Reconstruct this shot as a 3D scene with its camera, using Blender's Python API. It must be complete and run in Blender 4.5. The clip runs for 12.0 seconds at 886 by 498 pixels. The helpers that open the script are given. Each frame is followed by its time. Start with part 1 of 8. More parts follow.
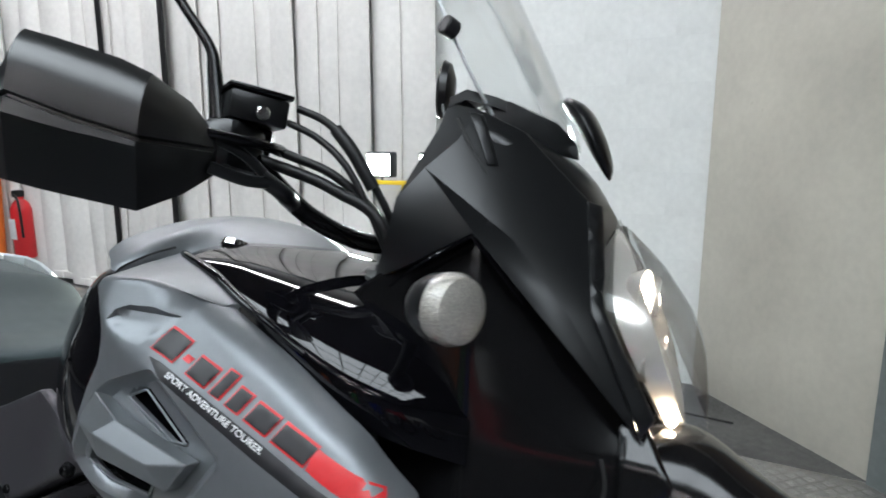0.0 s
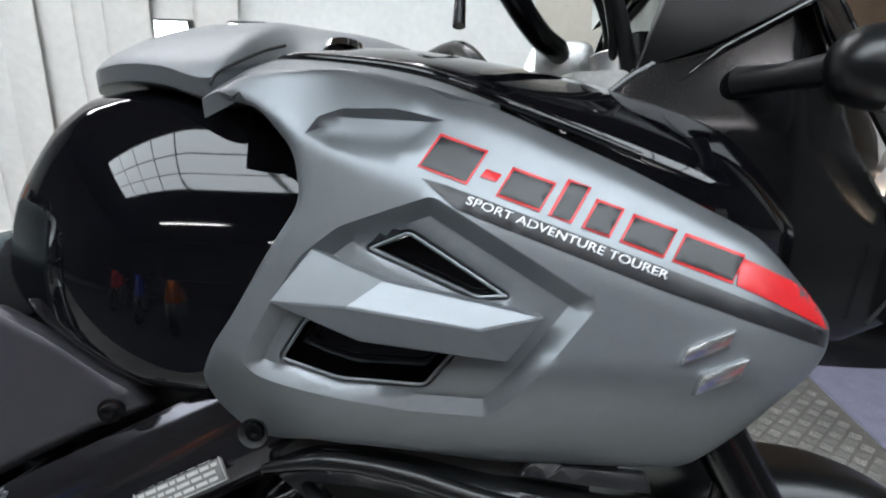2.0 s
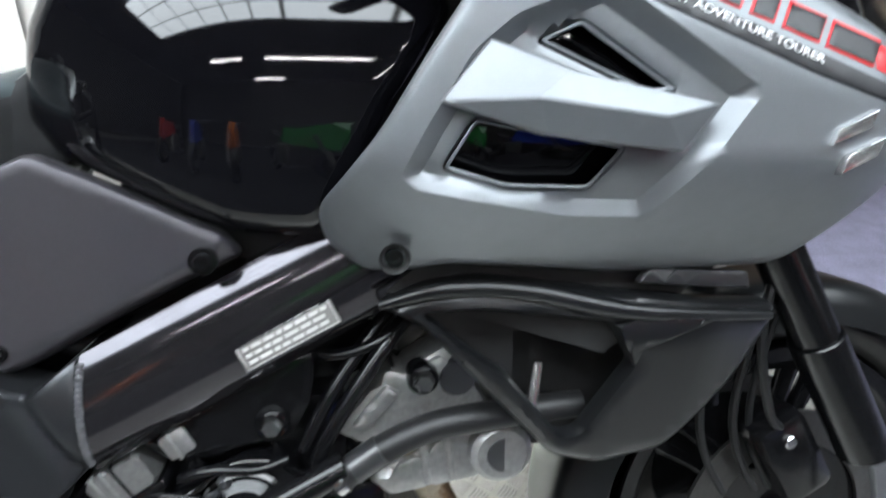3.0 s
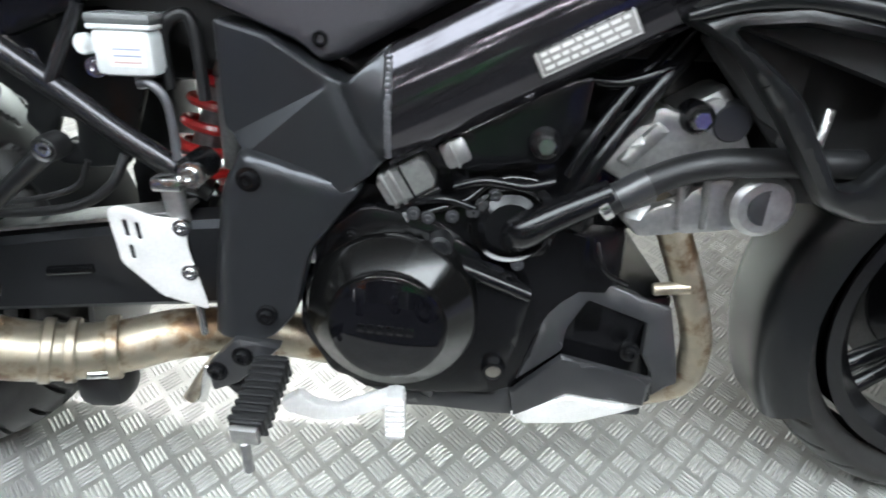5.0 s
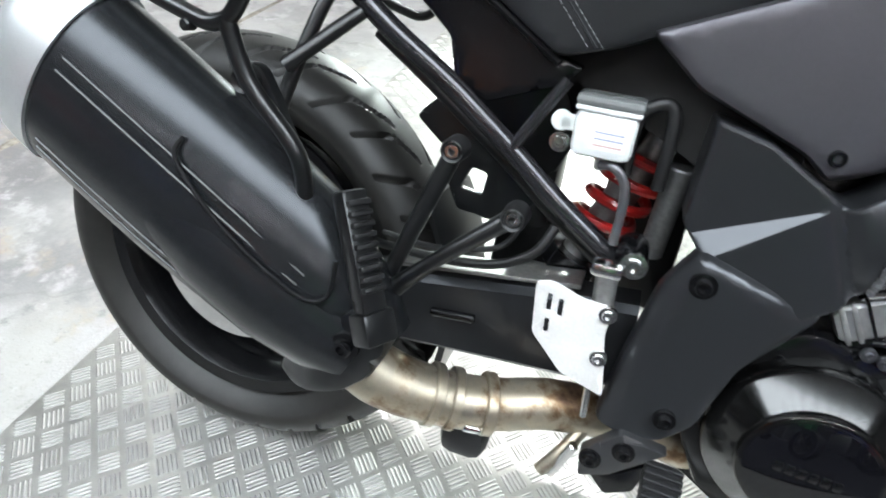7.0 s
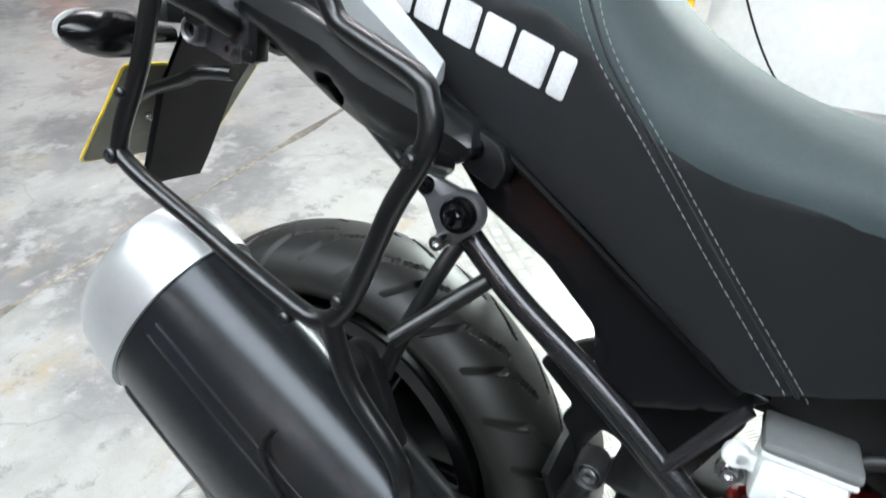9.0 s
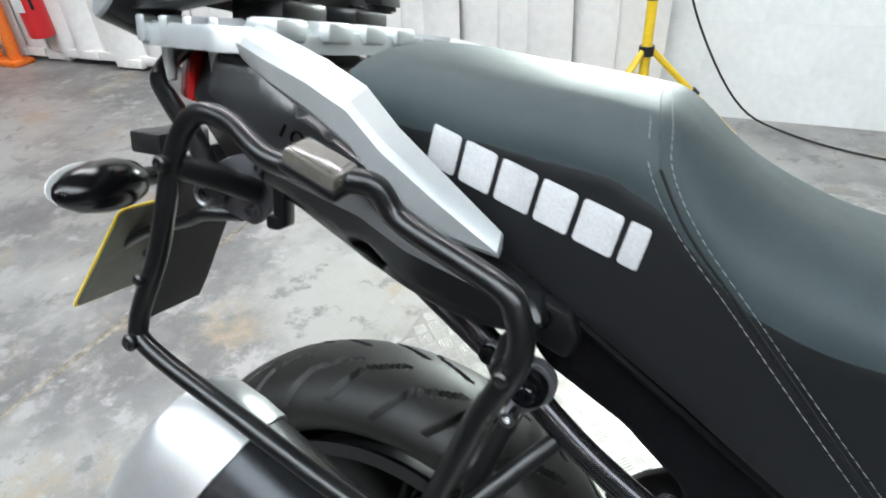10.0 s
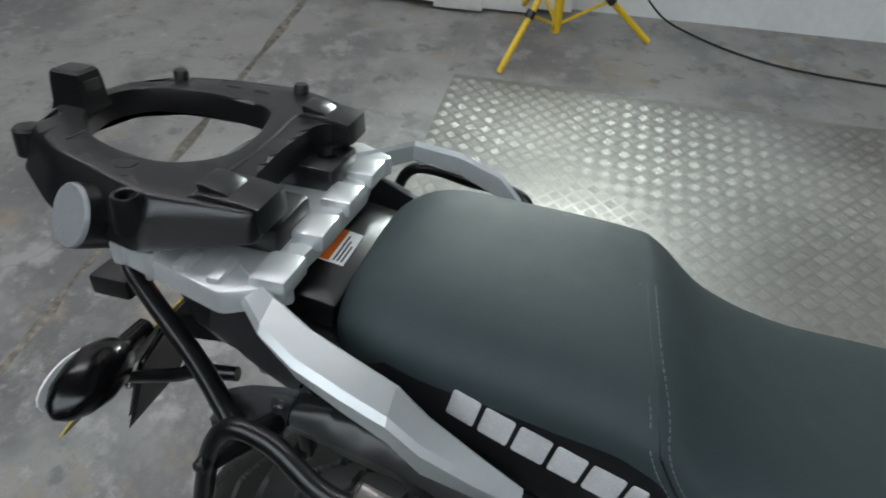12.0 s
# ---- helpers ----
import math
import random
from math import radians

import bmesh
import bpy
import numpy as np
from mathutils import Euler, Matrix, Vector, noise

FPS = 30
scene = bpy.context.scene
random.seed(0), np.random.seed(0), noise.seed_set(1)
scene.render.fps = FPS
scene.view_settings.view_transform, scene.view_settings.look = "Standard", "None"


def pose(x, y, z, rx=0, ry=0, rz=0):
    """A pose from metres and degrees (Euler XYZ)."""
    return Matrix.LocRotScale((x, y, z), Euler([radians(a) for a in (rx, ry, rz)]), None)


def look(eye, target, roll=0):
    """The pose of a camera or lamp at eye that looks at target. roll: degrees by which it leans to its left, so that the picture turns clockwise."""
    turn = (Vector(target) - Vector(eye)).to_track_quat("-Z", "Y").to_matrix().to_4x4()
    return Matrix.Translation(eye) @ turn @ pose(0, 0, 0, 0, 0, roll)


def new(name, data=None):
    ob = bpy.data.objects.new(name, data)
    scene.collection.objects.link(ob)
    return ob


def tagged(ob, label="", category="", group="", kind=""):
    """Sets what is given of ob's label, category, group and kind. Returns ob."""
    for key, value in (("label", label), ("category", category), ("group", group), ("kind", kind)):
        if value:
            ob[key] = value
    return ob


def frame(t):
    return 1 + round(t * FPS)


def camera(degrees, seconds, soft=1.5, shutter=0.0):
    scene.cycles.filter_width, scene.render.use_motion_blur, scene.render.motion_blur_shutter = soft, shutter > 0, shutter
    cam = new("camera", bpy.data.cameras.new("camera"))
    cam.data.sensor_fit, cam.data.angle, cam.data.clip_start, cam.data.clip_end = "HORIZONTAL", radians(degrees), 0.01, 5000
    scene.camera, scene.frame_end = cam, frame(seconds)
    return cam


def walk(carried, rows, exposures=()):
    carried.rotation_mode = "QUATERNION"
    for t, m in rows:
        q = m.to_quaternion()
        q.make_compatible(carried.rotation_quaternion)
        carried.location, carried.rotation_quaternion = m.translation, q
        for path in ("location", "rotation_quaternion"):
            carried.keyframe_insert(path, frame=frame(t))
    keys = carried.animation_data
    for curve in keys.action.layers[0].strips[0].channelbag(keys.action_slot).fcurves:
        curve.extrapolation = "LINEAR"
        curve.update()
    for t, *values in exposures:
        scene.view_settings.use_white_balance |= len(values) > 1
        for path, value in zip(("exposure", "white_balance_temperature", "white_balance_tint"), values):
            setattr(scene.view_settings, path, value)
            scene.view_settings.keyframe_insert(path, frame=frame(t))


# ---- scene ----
from mathutils.geometry import delaunay_2d_cdt

# camera and its path: seconds, x, y, z, and the turn in degrees
cam = camera(73.4, 12.0, soft=1.7, shutter=0.35)
PATH = [
    (0.0, 1.6943, -0.4376, 1.2145, 79.941, -0.008, 27.496),
    (0.5, 1.5417, -0.5080, 1.2099, 80.072, -0.706, 22.176),
    (1.0, 1.3916, -0.5665, 1.1382, 78.562, -1.574, 15.618),
    (1.5, 1.2717, -0.5183, 1.0951, 74.885, -1.524, 10.447),
    (2.0, 1.1593, -0.4517, 1.0756, 71.431, -1.656, 1.894),
    (2.5, 1.0571, -0.4439, 1.0330, 69.018, -2.185, -4.788),
    (3.0, 0.9552, -0.4508, 0.9917, 63.024, -2.563, -10.014),
    (5.0, 0.7962, -0.5225, 0.8715, 50.159, -1.556, 2.071),
    (5.5, 0.6976, -0.5415, 0.8847, 50.563, -2.383, 5.773),
    (6.0, 0.6123, -0.5450, 0.8871, 49.437, -2.565, 11.728),
    (6.5, 0.5512, -0.5321, 0.8940, 50.685, -2.140, 16.816),
    (8.5, 0.4055, -0.3676, 0.9951, 51.466, -0.779, 27.184),
    (9.0, 0.3841, -0.3129, 1.0328, 54.179, 0.311, 29.615),
    (9.5, 0.3573, -0.2879, 1.0603, 56.199, 1.114, 26.881),
    (10.0, 0.2834, -0.2620, 1.1079, 56.368, 3.273, 23.929),
    (10.5, 0.2251, -0.2366, 1.1679, 55.041, 1.887, 20.739),
    (11.0, 0.1840, -0.1800, 1.2478, 50.404, 2.521, 19.609),
    (11.5, 0.1571, -0.1414, 1.3185, 45.553, 2.411, 20.012),
    (12.0, 0.1569, -0.1154, 1.3718, 41.711, 0.802, 14.605),
]
# the clip's camera brightens and darkens its picture on the way
STOPS = ((0.0, -0.85), (0.5, -1.1), (1.0, -0.78), (1.5, -0.65), (2.0, -0.55), (2.5, -0.3), (3.0, 0.13), (5.0, 0.13), (5.5, 0.04), (6.5, 0.16), (8.5, 0.03), (9.0, 0.03), (9.5, -0.05), (10.0, -0.3), (10.5, -0.7), (11.0, -1.05), (12.0, -1.63))
walk(cam, [(t, pose(x, y, z, rx, ry, rz)) for t, x, y, z, rx, ry, rz in PATH], STOPS)

# ---- light ----
world = bpy.data.worlds.new("hall_air")
world.use_nodes = True
scene.world = world
sky = world.node_tree.nodes.new("ShaderNodeTexSky")
sky.sky_type, sky.sun_disc = "NISHITA", False
sky.sun_elevation, sky.sun_rotation = radians(40), radians(200)
back = world.node_tree.nodes["Background"]
world.node_tree.links.new(sky.outputs[0], back.inputs[0])
back.inputs[1].default_value = 0.08


def area_lamp(name, m, sx, sy, power, colour):
    lamp = bpy.data.lights.new(name, "AREA")
    lamp.shape, lamp.size, lamp.size_y, lamp.energy, lamp.color = "RECTANGLE", sx, sy, power, colour
    ob = new(name, lamp)
    ob.matrix_world = m
    return ob


def spot_lamp(name, m, power, colour, angle, radius):
    lamp = bpy.data.lights.new(name, "SPOT")
    lamp.energy, lamp.color, lamp.spot_size, lamp.spot_blend, lamp.shadow_soft_size = power, colour, radians(angle), 0.6, radius
    ob = new(name, lamp)
    ob.matrix_world = m
    return ob


# ---- materials ----
def material(name, colour, rough=0.5, metal=0.0, grain=0.0, scale=80.0, bump=0.0, bscale=600.0, stain=0.0, coat=0.0, spec=0.5, dark=None):
    """A painted, plastic or metal surface with grain, larger stains and fine relief, in metres."""
    m = bpy.data.materials.new(name)
    m.use_nodes = True
    nt = m.node_tree
    b = nt.nodes["Principled BSDF"]
    b.inputs["Roughness"].default_value, b.inputs["Metallic"].default_value = rough, metal
    b.inputs["Coat Weight"].default_value, b.inputs["Coat Roughness"].default_value = coat, 0.03
    b.inputs["Specular IOR Level"].default_value = spec
    b.inputs["Base Color"].default_value = (*colour, 1)
    tex = nt.nodes.new("ShaderNodeTexCoord")
    if grain or stain:
        mixes = []
        for sc, amount, detail in ((scale, grain, 6), (scale / 14, stain, 5)):
            n = nt.nodes.new("ShaderNodeTexNoise")
            n.inputs["Scale"].default_value, n.inputs["Detail"].default_value = sc, detail
            nt.links.new(tex.outputs["Object"], n.inputs["Vector"])
            r = nt.nodes.new("ShaderNodeMapRange")
            r.inputs["From Min"].default_value, r.inputs["From Max"].default_value = 0.3, 0.7
            r.inputs["To Min"].default_value, r.inputs["To Max"].default_value = 1 - amount, 1 + amount * 0.6
            nt.links.new(n.outputs["Fac"], r.inputs["Value"])
            mixes.append(r)
        mul = nt.nodes.new("ShaderNodeMath")
        mul.operation = "MULTIPLY"
        nt.links.new(mixes[0].outputs[0], mul.inputs[0])
        nt.links.new(mixes[1].outputs[0], mul.inputs[1])
        sc = nt.nodes.new("ShaderNodeVectorMath")
        sc.operation = "SCALE"
        sc.inputs[0].default_value = colour
        nt.links.new(mul.outputs[0], sc.inputs["Scale"])
        nt.links.new(sc.outputs[0], b.inputs["Base Color"])
        rr = nt.nodes.new("ShaderNodeMapRange")
        rr.inputs["From Min"].default_value, rr.inputs["From Max"].default_value = 0.6, 1.2
        rr.inputs["To Min"].default_value, rr.inputs["To Max"].default_value = min(1, rough * 1.25), rough * 0.85
        nt.links.new(mul.outputs[0], rr.inputs["Value"])
        nt.links.new(rr.outputs[0], b.inputs["Roughness"])
    if bump:
        n = nt.nodes.new("ShaderNodeTexNoise")
        n.inputs["Scale"].default_value, n.inputs["Detail"].default_value = bscale, 3
        nt.links.new(tex.outputs["Object"], n.inputs["Vector"])
        bp = nt.nodes.new("ShaderNodeBump")
        bp.inputs["Strength"].default_value, bp.inputs["Distance"].default_value = bump, 0.002
        nt.links.new(n.outputs["Fac"], bp.inputs["Height"])
        nt.links.new(bp.outputs[0], b.inputs["Normal"])
    return m


def clear(name, colour, rough=0.02, ior=1.45, alpha=0.12):
    """Thin clear plastic: mostly see-through, with a gloss on it."""
    m = bpy.data.materials.new(name)
    m.use_nodes = True
    nt = m.node_tree
    out = nt.nodes["Material Output"]
    tr = nt.nodes.new("ShaderNodeBsdfTransparent")
    tr.inputs[0].default_value = (*colour, 1)
    gl = nt.nodes.new("ShaderNodeBsdfGlossy")
    gl.inputs["Roughness"].default_value = rough
    fr = nt.nodes.new("ShaderNodeLayerWeight")
    fr.inputs["Blend"].default_value = 0.5
    pw = nt.nodes.new("ShaderNodeMath")
    pw.operation = "POWER"
    pw.inputs[1].default_value = 3.0
    nt.links.new(fr.outputs["Facing"], pw.inputs[0])
    ad = nt.nodes.new("ShaderNodeMath")
    ad.operation = "MULTIPLY_ADD"
    ad.inputs[1].default_value, ad.inputs[2].default_value = 0.5, alpha * 0.3
    nt.links.new(pw.outputs[0], ad.inputs[0])
    mx = nt.nodes.new("ShaderNodeMixShader")
    nt.links.new(ad.outputs[0], mx.inputs[0])
    nt.links.new(tr.outputs[0], mx.inputs[1])
    nt.links.new(gl.outputs[0], mx.inputs[2])
    nt.links.new(mx.outputs[0], out.inputs[0])
    return m


def glowing(name, colour, strength):
    m = bpy.data.materials.new(name)
    m.use_nodes = True
    b = m.node_tree.nodes["Principled BSDF"]
    b.inputs["Base Color"].default_value = (*colour, 1)
    b.inputs["Emission Color"].default_value = (*colour, 1)
    b.inputs["Emission Strength"].default_value = strength
    return m


GREY_MATT = material("matt_grey_paint", (0.19, 0.202, 0.214), 0.42, 0.62, 0.04, 900, 0.03, 2500, 0.03)
BLACK_GLOSS = material("gloss_black_paint", (0.003, 0.003, 0.004), 0.045, 0, 0.0, spec=0.45)
BLACK_PLASTIC = material("black_plastic", (0.006, 0.0064, 0.007), 0.29, 0, 0.0, 300, 0.03, 1500, 0.0, spec=0.45)
BLACK_SATIN = material("satin_black_paint", (0.0035, 0.0035, 0.004), 0.21, 0, 0.0, 40, 0, 900, 0.0, spec=0.38)
FRAME_BLACK = material("frame_black_paint", (0.037, 0.0385, 0.042), 0.28, 0.65, 0.0, 60, 0.012, 1600, 0.0, spec=0.5)
BEAM_BLACK = material("gloss_frame_paint", (0.06, 0.057, 0.063), 0.12, 0.85, 0.0, 60, 0.0, 1400, 0.0, spec=0.5)
SIDE_SATIN = material("satin_side_cover", (0.075, 0.072, 0.08), 0.36, 0.62, 0.03, 300, 0.03, 1400, 0.02, spec=0.5)
GUARD_BLACK = material("grained_guard_plastic", (0.008, 0.0085, 0.009), 0.3, 0, 0.0, 300, 0.06, 900, 0.0, spec=0.7)
POWDER_BLACK = material("black_powder_coat", (0.0045, 0.0048, 0.0052), 0.3, 0, 0.06, 200, 0.02, 1800, 0.05, spec=0.5)
TUBE_PAINT = material("satin_tube_paint", (0.034, 0.033, 0.036), 0.17, 0.6, 0.05, 200, 0.01, 1800, 0.04, spec=0.8)
GREY_METAL = material("grey_painted_bracket", (0.13, 0.13, 0.138), 0.34, 0.6, 0.05, 120, 0, 900, 0.08)
DARK_GREY = material("dark_grey_plastic", (0.019, 0.0192, 0.0205), 0.31, 0, 0.04, 300, 0.05, 1200, 0.03, spec=0.75)
SILVER = material("silver_paint", (0.6, 0.625, 0.625), 0.36, 0.58, 0.03, 700, 0.02, 2500, 0.03)
CAST = material("cast_aluminium", (0.42, 0.42, 0.41), 0.38, 0.9, 0.15, 150, 0.12, 500, 0.25)
STEEL = material("bright_steel", (0.65, 0.65, 0.64), 0.22, 1.0, 0.1, 200, 0.03, 800, 0.1)
HEATED = material("heat_tinted_steel", (0.33, 0.25, 0.165), 0.36, 0.85, 0.3, 380, 0.1, 500, 0.65)


def heat_stains(m):
    """Straw and brown annealing bands with rust over bare steel."""
    nt = m.node_tree
    tex = nt.nodes.new("ShaderNodeTexCoord")
    n = nt.nodes.new("ShaderNodeTexNoise")
    n.inputs["Scale"].default_value, n.inputs["Detail"].default_value, n.inputs["Roughness"].default_value = 17, 8, 0.62
    ramp = nt.nodes.new("ShaderNodeValToRGB")
    stops = ((0.3, (0.06, 0.034, 0.022)), (0.4, (0.16, 0.1, 0.055)), (0.5, (0.36, 0.31, 0.235)), (0.6, (0.3, 0.27, 0.215)), (0.72, (0.11, 0.06, 0.033)))
    while len(ramp.color_ramp.elements) < len(stops):
        ramp.color_ramp.elements.new(0.5)
    for e, (p, c) in zip(ramp.color_ramp.elements, stops):
        e.position, e.color = p, (*c, 1)
    nt.links.new(tex.outputs["Object"], n.inputs["Vector"])
    nt.links.new(n.outputs["Fac"], ramp.inputs["Fac"])
    nt.links.new(ramp.outputs["Color"], nt.nodes["Principled BSDF"].inputs["Base Color"])


heat_stains(HEATED)
SEAT_TOP = material("grey_seat_vinyl", (0.03, 0.043, 0.0455), 0.6, 0, 0.06, 500, 0.2, 1600, 0.06, spec=0.34)
SEAT_SIDE = material("black_seat_vinyl", (0.0085, 0.009, 0.01), 0.44, 0, 0.05, 500, 0.15, 1600, 0.05, spec=0.26)
RUBBER = material("tyre_rubber", (0.0125, 0.0118, 0.0108), 0.5, 0, 0.12, 60, 0.06, 400, 0.2, spec=0.4)
BLACK_RUBBER = material("black_rubber", (0.008, 0.008, 0.0085), 0.45, 0, 0.05, 200, 0.05, 600, 0.05, spec=0.4)
BARE_ALUMINIUM = material("bare_aluminium", (0.82, 0.81, 0.79), 0.42, 0.45, 0.06, 300, 0.04, 900, 0.08)
SILENCER = material("satin_silencer_paint", (0.022, 0.0235, 0.026), 0.26, 0.6, 0.0, 60, 0.0, 1400)
HANGER_BLACK = material("dull_black_hanger", (0.004, 0.004, 0.0045), 0.5, 0, 0.05, 200, 0.05, 600, 0.05, spec=0.12)
CLOUDY_PLASTIC = material("cloudy_white_plastic", (0.6, 0.62, 0.61), 0.3, 0, 0.06, 150, 0.05, 300, 0.1)
SMOKY_LID = material("smoky_grey_lid", (0.12, 0.125, 0.125), 0.25, 0, 0.05, 150)
RED_PAINT = material("red_spring_paint", (0.3, 0.01, 0.01), 0.3, 0, 0.1, 200, stain=0.2, coat=0.5)
RED_DECAL = material("red_decal", (0.6, 0.02, 0.025), 0.35, 0, 0.04, 400)
DARK_DECAL = material("dark_decal", (0.012, 0.012, 0.014), 0.4, 0, 0.04, 400)
WHITE_DECAL = material("white_decal", (0.8, 0.8, 0.8), 0.45, 0, 0.05, 600)
PRINT = material("pale_print", (0.5, 0.49, 0.47), 0.5, 0, 0.1, 900)
WHITE_PLASTIC = material("white_plastic", (0.75, 0.76, 0.74), 0.4, 0, 0.05, 200, stain=0.06)
ORANGE = material("orange_paint", (0.75, 0.17, 0.02), 0.45, 0, 0.1, 60, stain=0.15)
YELLOW = material("yellow_paint", (0.75, 0.5, 0.02), 0.4, 0, 0.08, 60, stain=0.15)
RED_LENS = material("red_lens", (0.55, 0.01, 0.012), 0.12, 0, coat=1.0)
SMOKED = material("smoked_reflector", (0.1, 0.092, 0.078), 0.22, 0, 0.1, 300, 0.08, 300, coat=0.3)
CLOUDY_BOLT = material("dark_bolt_steel", (0.16, 0.16, 0.17), 0.35, 0.9, 0.1, 200)
LENS = clear("clear_lens", (0.97, 0.98, 0.98))
SCREEN = clear("screen_plastic", (0.985, 0.992, 0.99), alpha=0.15)
CHROME = material("chrome", (0.8, 0.8, 0.8), 0.08, 1.0)
# near-black colour that paints the shade of gaps, hollows and hidden insides
SHADE_BLACK = material("shade_black_inside", (0.008, 0.008, 0.008), 0.7, 0, 0.1, 50)
THREAD = material("light_thread", (0.2, 0.21, 0.21), 0.7, 0, 0.1, 900)


# ---- mesh helpers ----
def finish(name, bm, mat, angle=38):
    bmesh.ops.recalc_face_normals(bm, faces=bm.faces)
    bm.verts.index_update()
    me = bpy.data.meshes.new(name)
    hard = {tuple(sorted(v.index for v in e.verts)) for e in bm.edges if not e.smooth}
    bm.to_mesh(me)
    bm.free()
    me.materials.append(mat)
    me.polygons.foreach_set("use_smooth", [True] * len(me.polygons))
    me.set_sharp_from_angle(angle=radians(angle))
    if hard:
        for e in me.edges:
            if tuple(sorted(e.vertices)) in hard:
                e.use_edge_sharp = True
    sharp = me.attributes.get("sharp_edge")
    if len(me.polygons) < 200 and (sharp is None or not any(d.value for d in sharp.data)):
        # lean each corner's normal towards the larger face, so that flat sides stay flat
        acc = [Vector() for _ in me.vertices]
        for p in me.polygons:
            for v in p.vertices:
                acc[v] += p.normal * p.area
        me.normals_split_custom_set_from_vertices([a.normalized() for a in acc])
    return me


def part(name, bm, mat, parent=None, label="", angle=38):
    ob = new(name, finish(name, bm, mat, angle))
    ob.parent = parent
    if label:
        tagged(ob, label)
    return ob


def thing(name, m, label, category, group="", kind=""):
    ob = new(name)
    ob.empty_display_size = 0.05
    ob.matrix_world = m
    return tagged(ob, label, category, group, kind)


def spline(pts, k=6, closed=False):
    """Points on a smooth curve through pts."""
    p = [Vector(q) for q in pts]
    n = len(p)
    out = []
    for i in range(n if closed else n - 1):
        a, b, c, d = (p[(i + j) % n] if closed else p[min(max(i + j, 0), n - 1)] for j in (-1, 0, 1, 2))
        for s in range(k):
            t = s / k
            out.append(0.5 * (2 * b + (c - a) * t + (2 * a - 5 * b + 4 * c - d) * t * t + (3 * b - 3 * c + d - a) * t ** 3))
    if not closed:
        out.append(p[-1])
    return out


def rounded(poly, r, k=4):
    """A polygon with its corners rounded off by r."""
    out = []
    n = len(poly)
    for i in range(n):
        a, b, c = Vector(poly[i - 1]), Vector(poly[i]), Vector(poly[(i + 1) % n])
        d1, d2 = a - b, c - b
        q = min(r, d1.length * 0.45, d2.length * 0.45)
        s, e = b + d1.normalized() * q, b + d2.normalized() * q
        for j in range(k + 1):
            t = j / k
            out.append(tuple(s * (1 - t) ** 2 + b * 2 * t * (1 - t) + e * t * t))
    return out


def within(p, poly):
    """Which of the points lie inside the polygon, and how far they lie from its edge."""
    a = np.array(poly)
    b = np.roll(a, -1, 0)
    x, z = p[:, 0][:, None], p[:, 1][:, None]
    cross = ((a[:, 1] > z) != (b[:, 1] > z)) & (x < (b[:, 0] - a[:, 0]) * (z - a[:, 1]) / np.where(b[:, 1] == a[:, 1], 1e-12, b[:, 1] - a[:, 1]) + a[:, 0])
    e = b - a
    t = np.clip(((x - a[:, 0]) * e[:, 0] + (z - a[:, 1]) * e[:, 1]) / np.maximum((e ** 2).sum(1), 1e-12), 0, 1)
    d = np.sqrt((x - a[:, 0] - t * e[:, 0]) ** 2 + (z - a[:, 1] - t * e[:, 1]) ** 2).min(1)
    return cross.sum(1) % 2 == 1, d


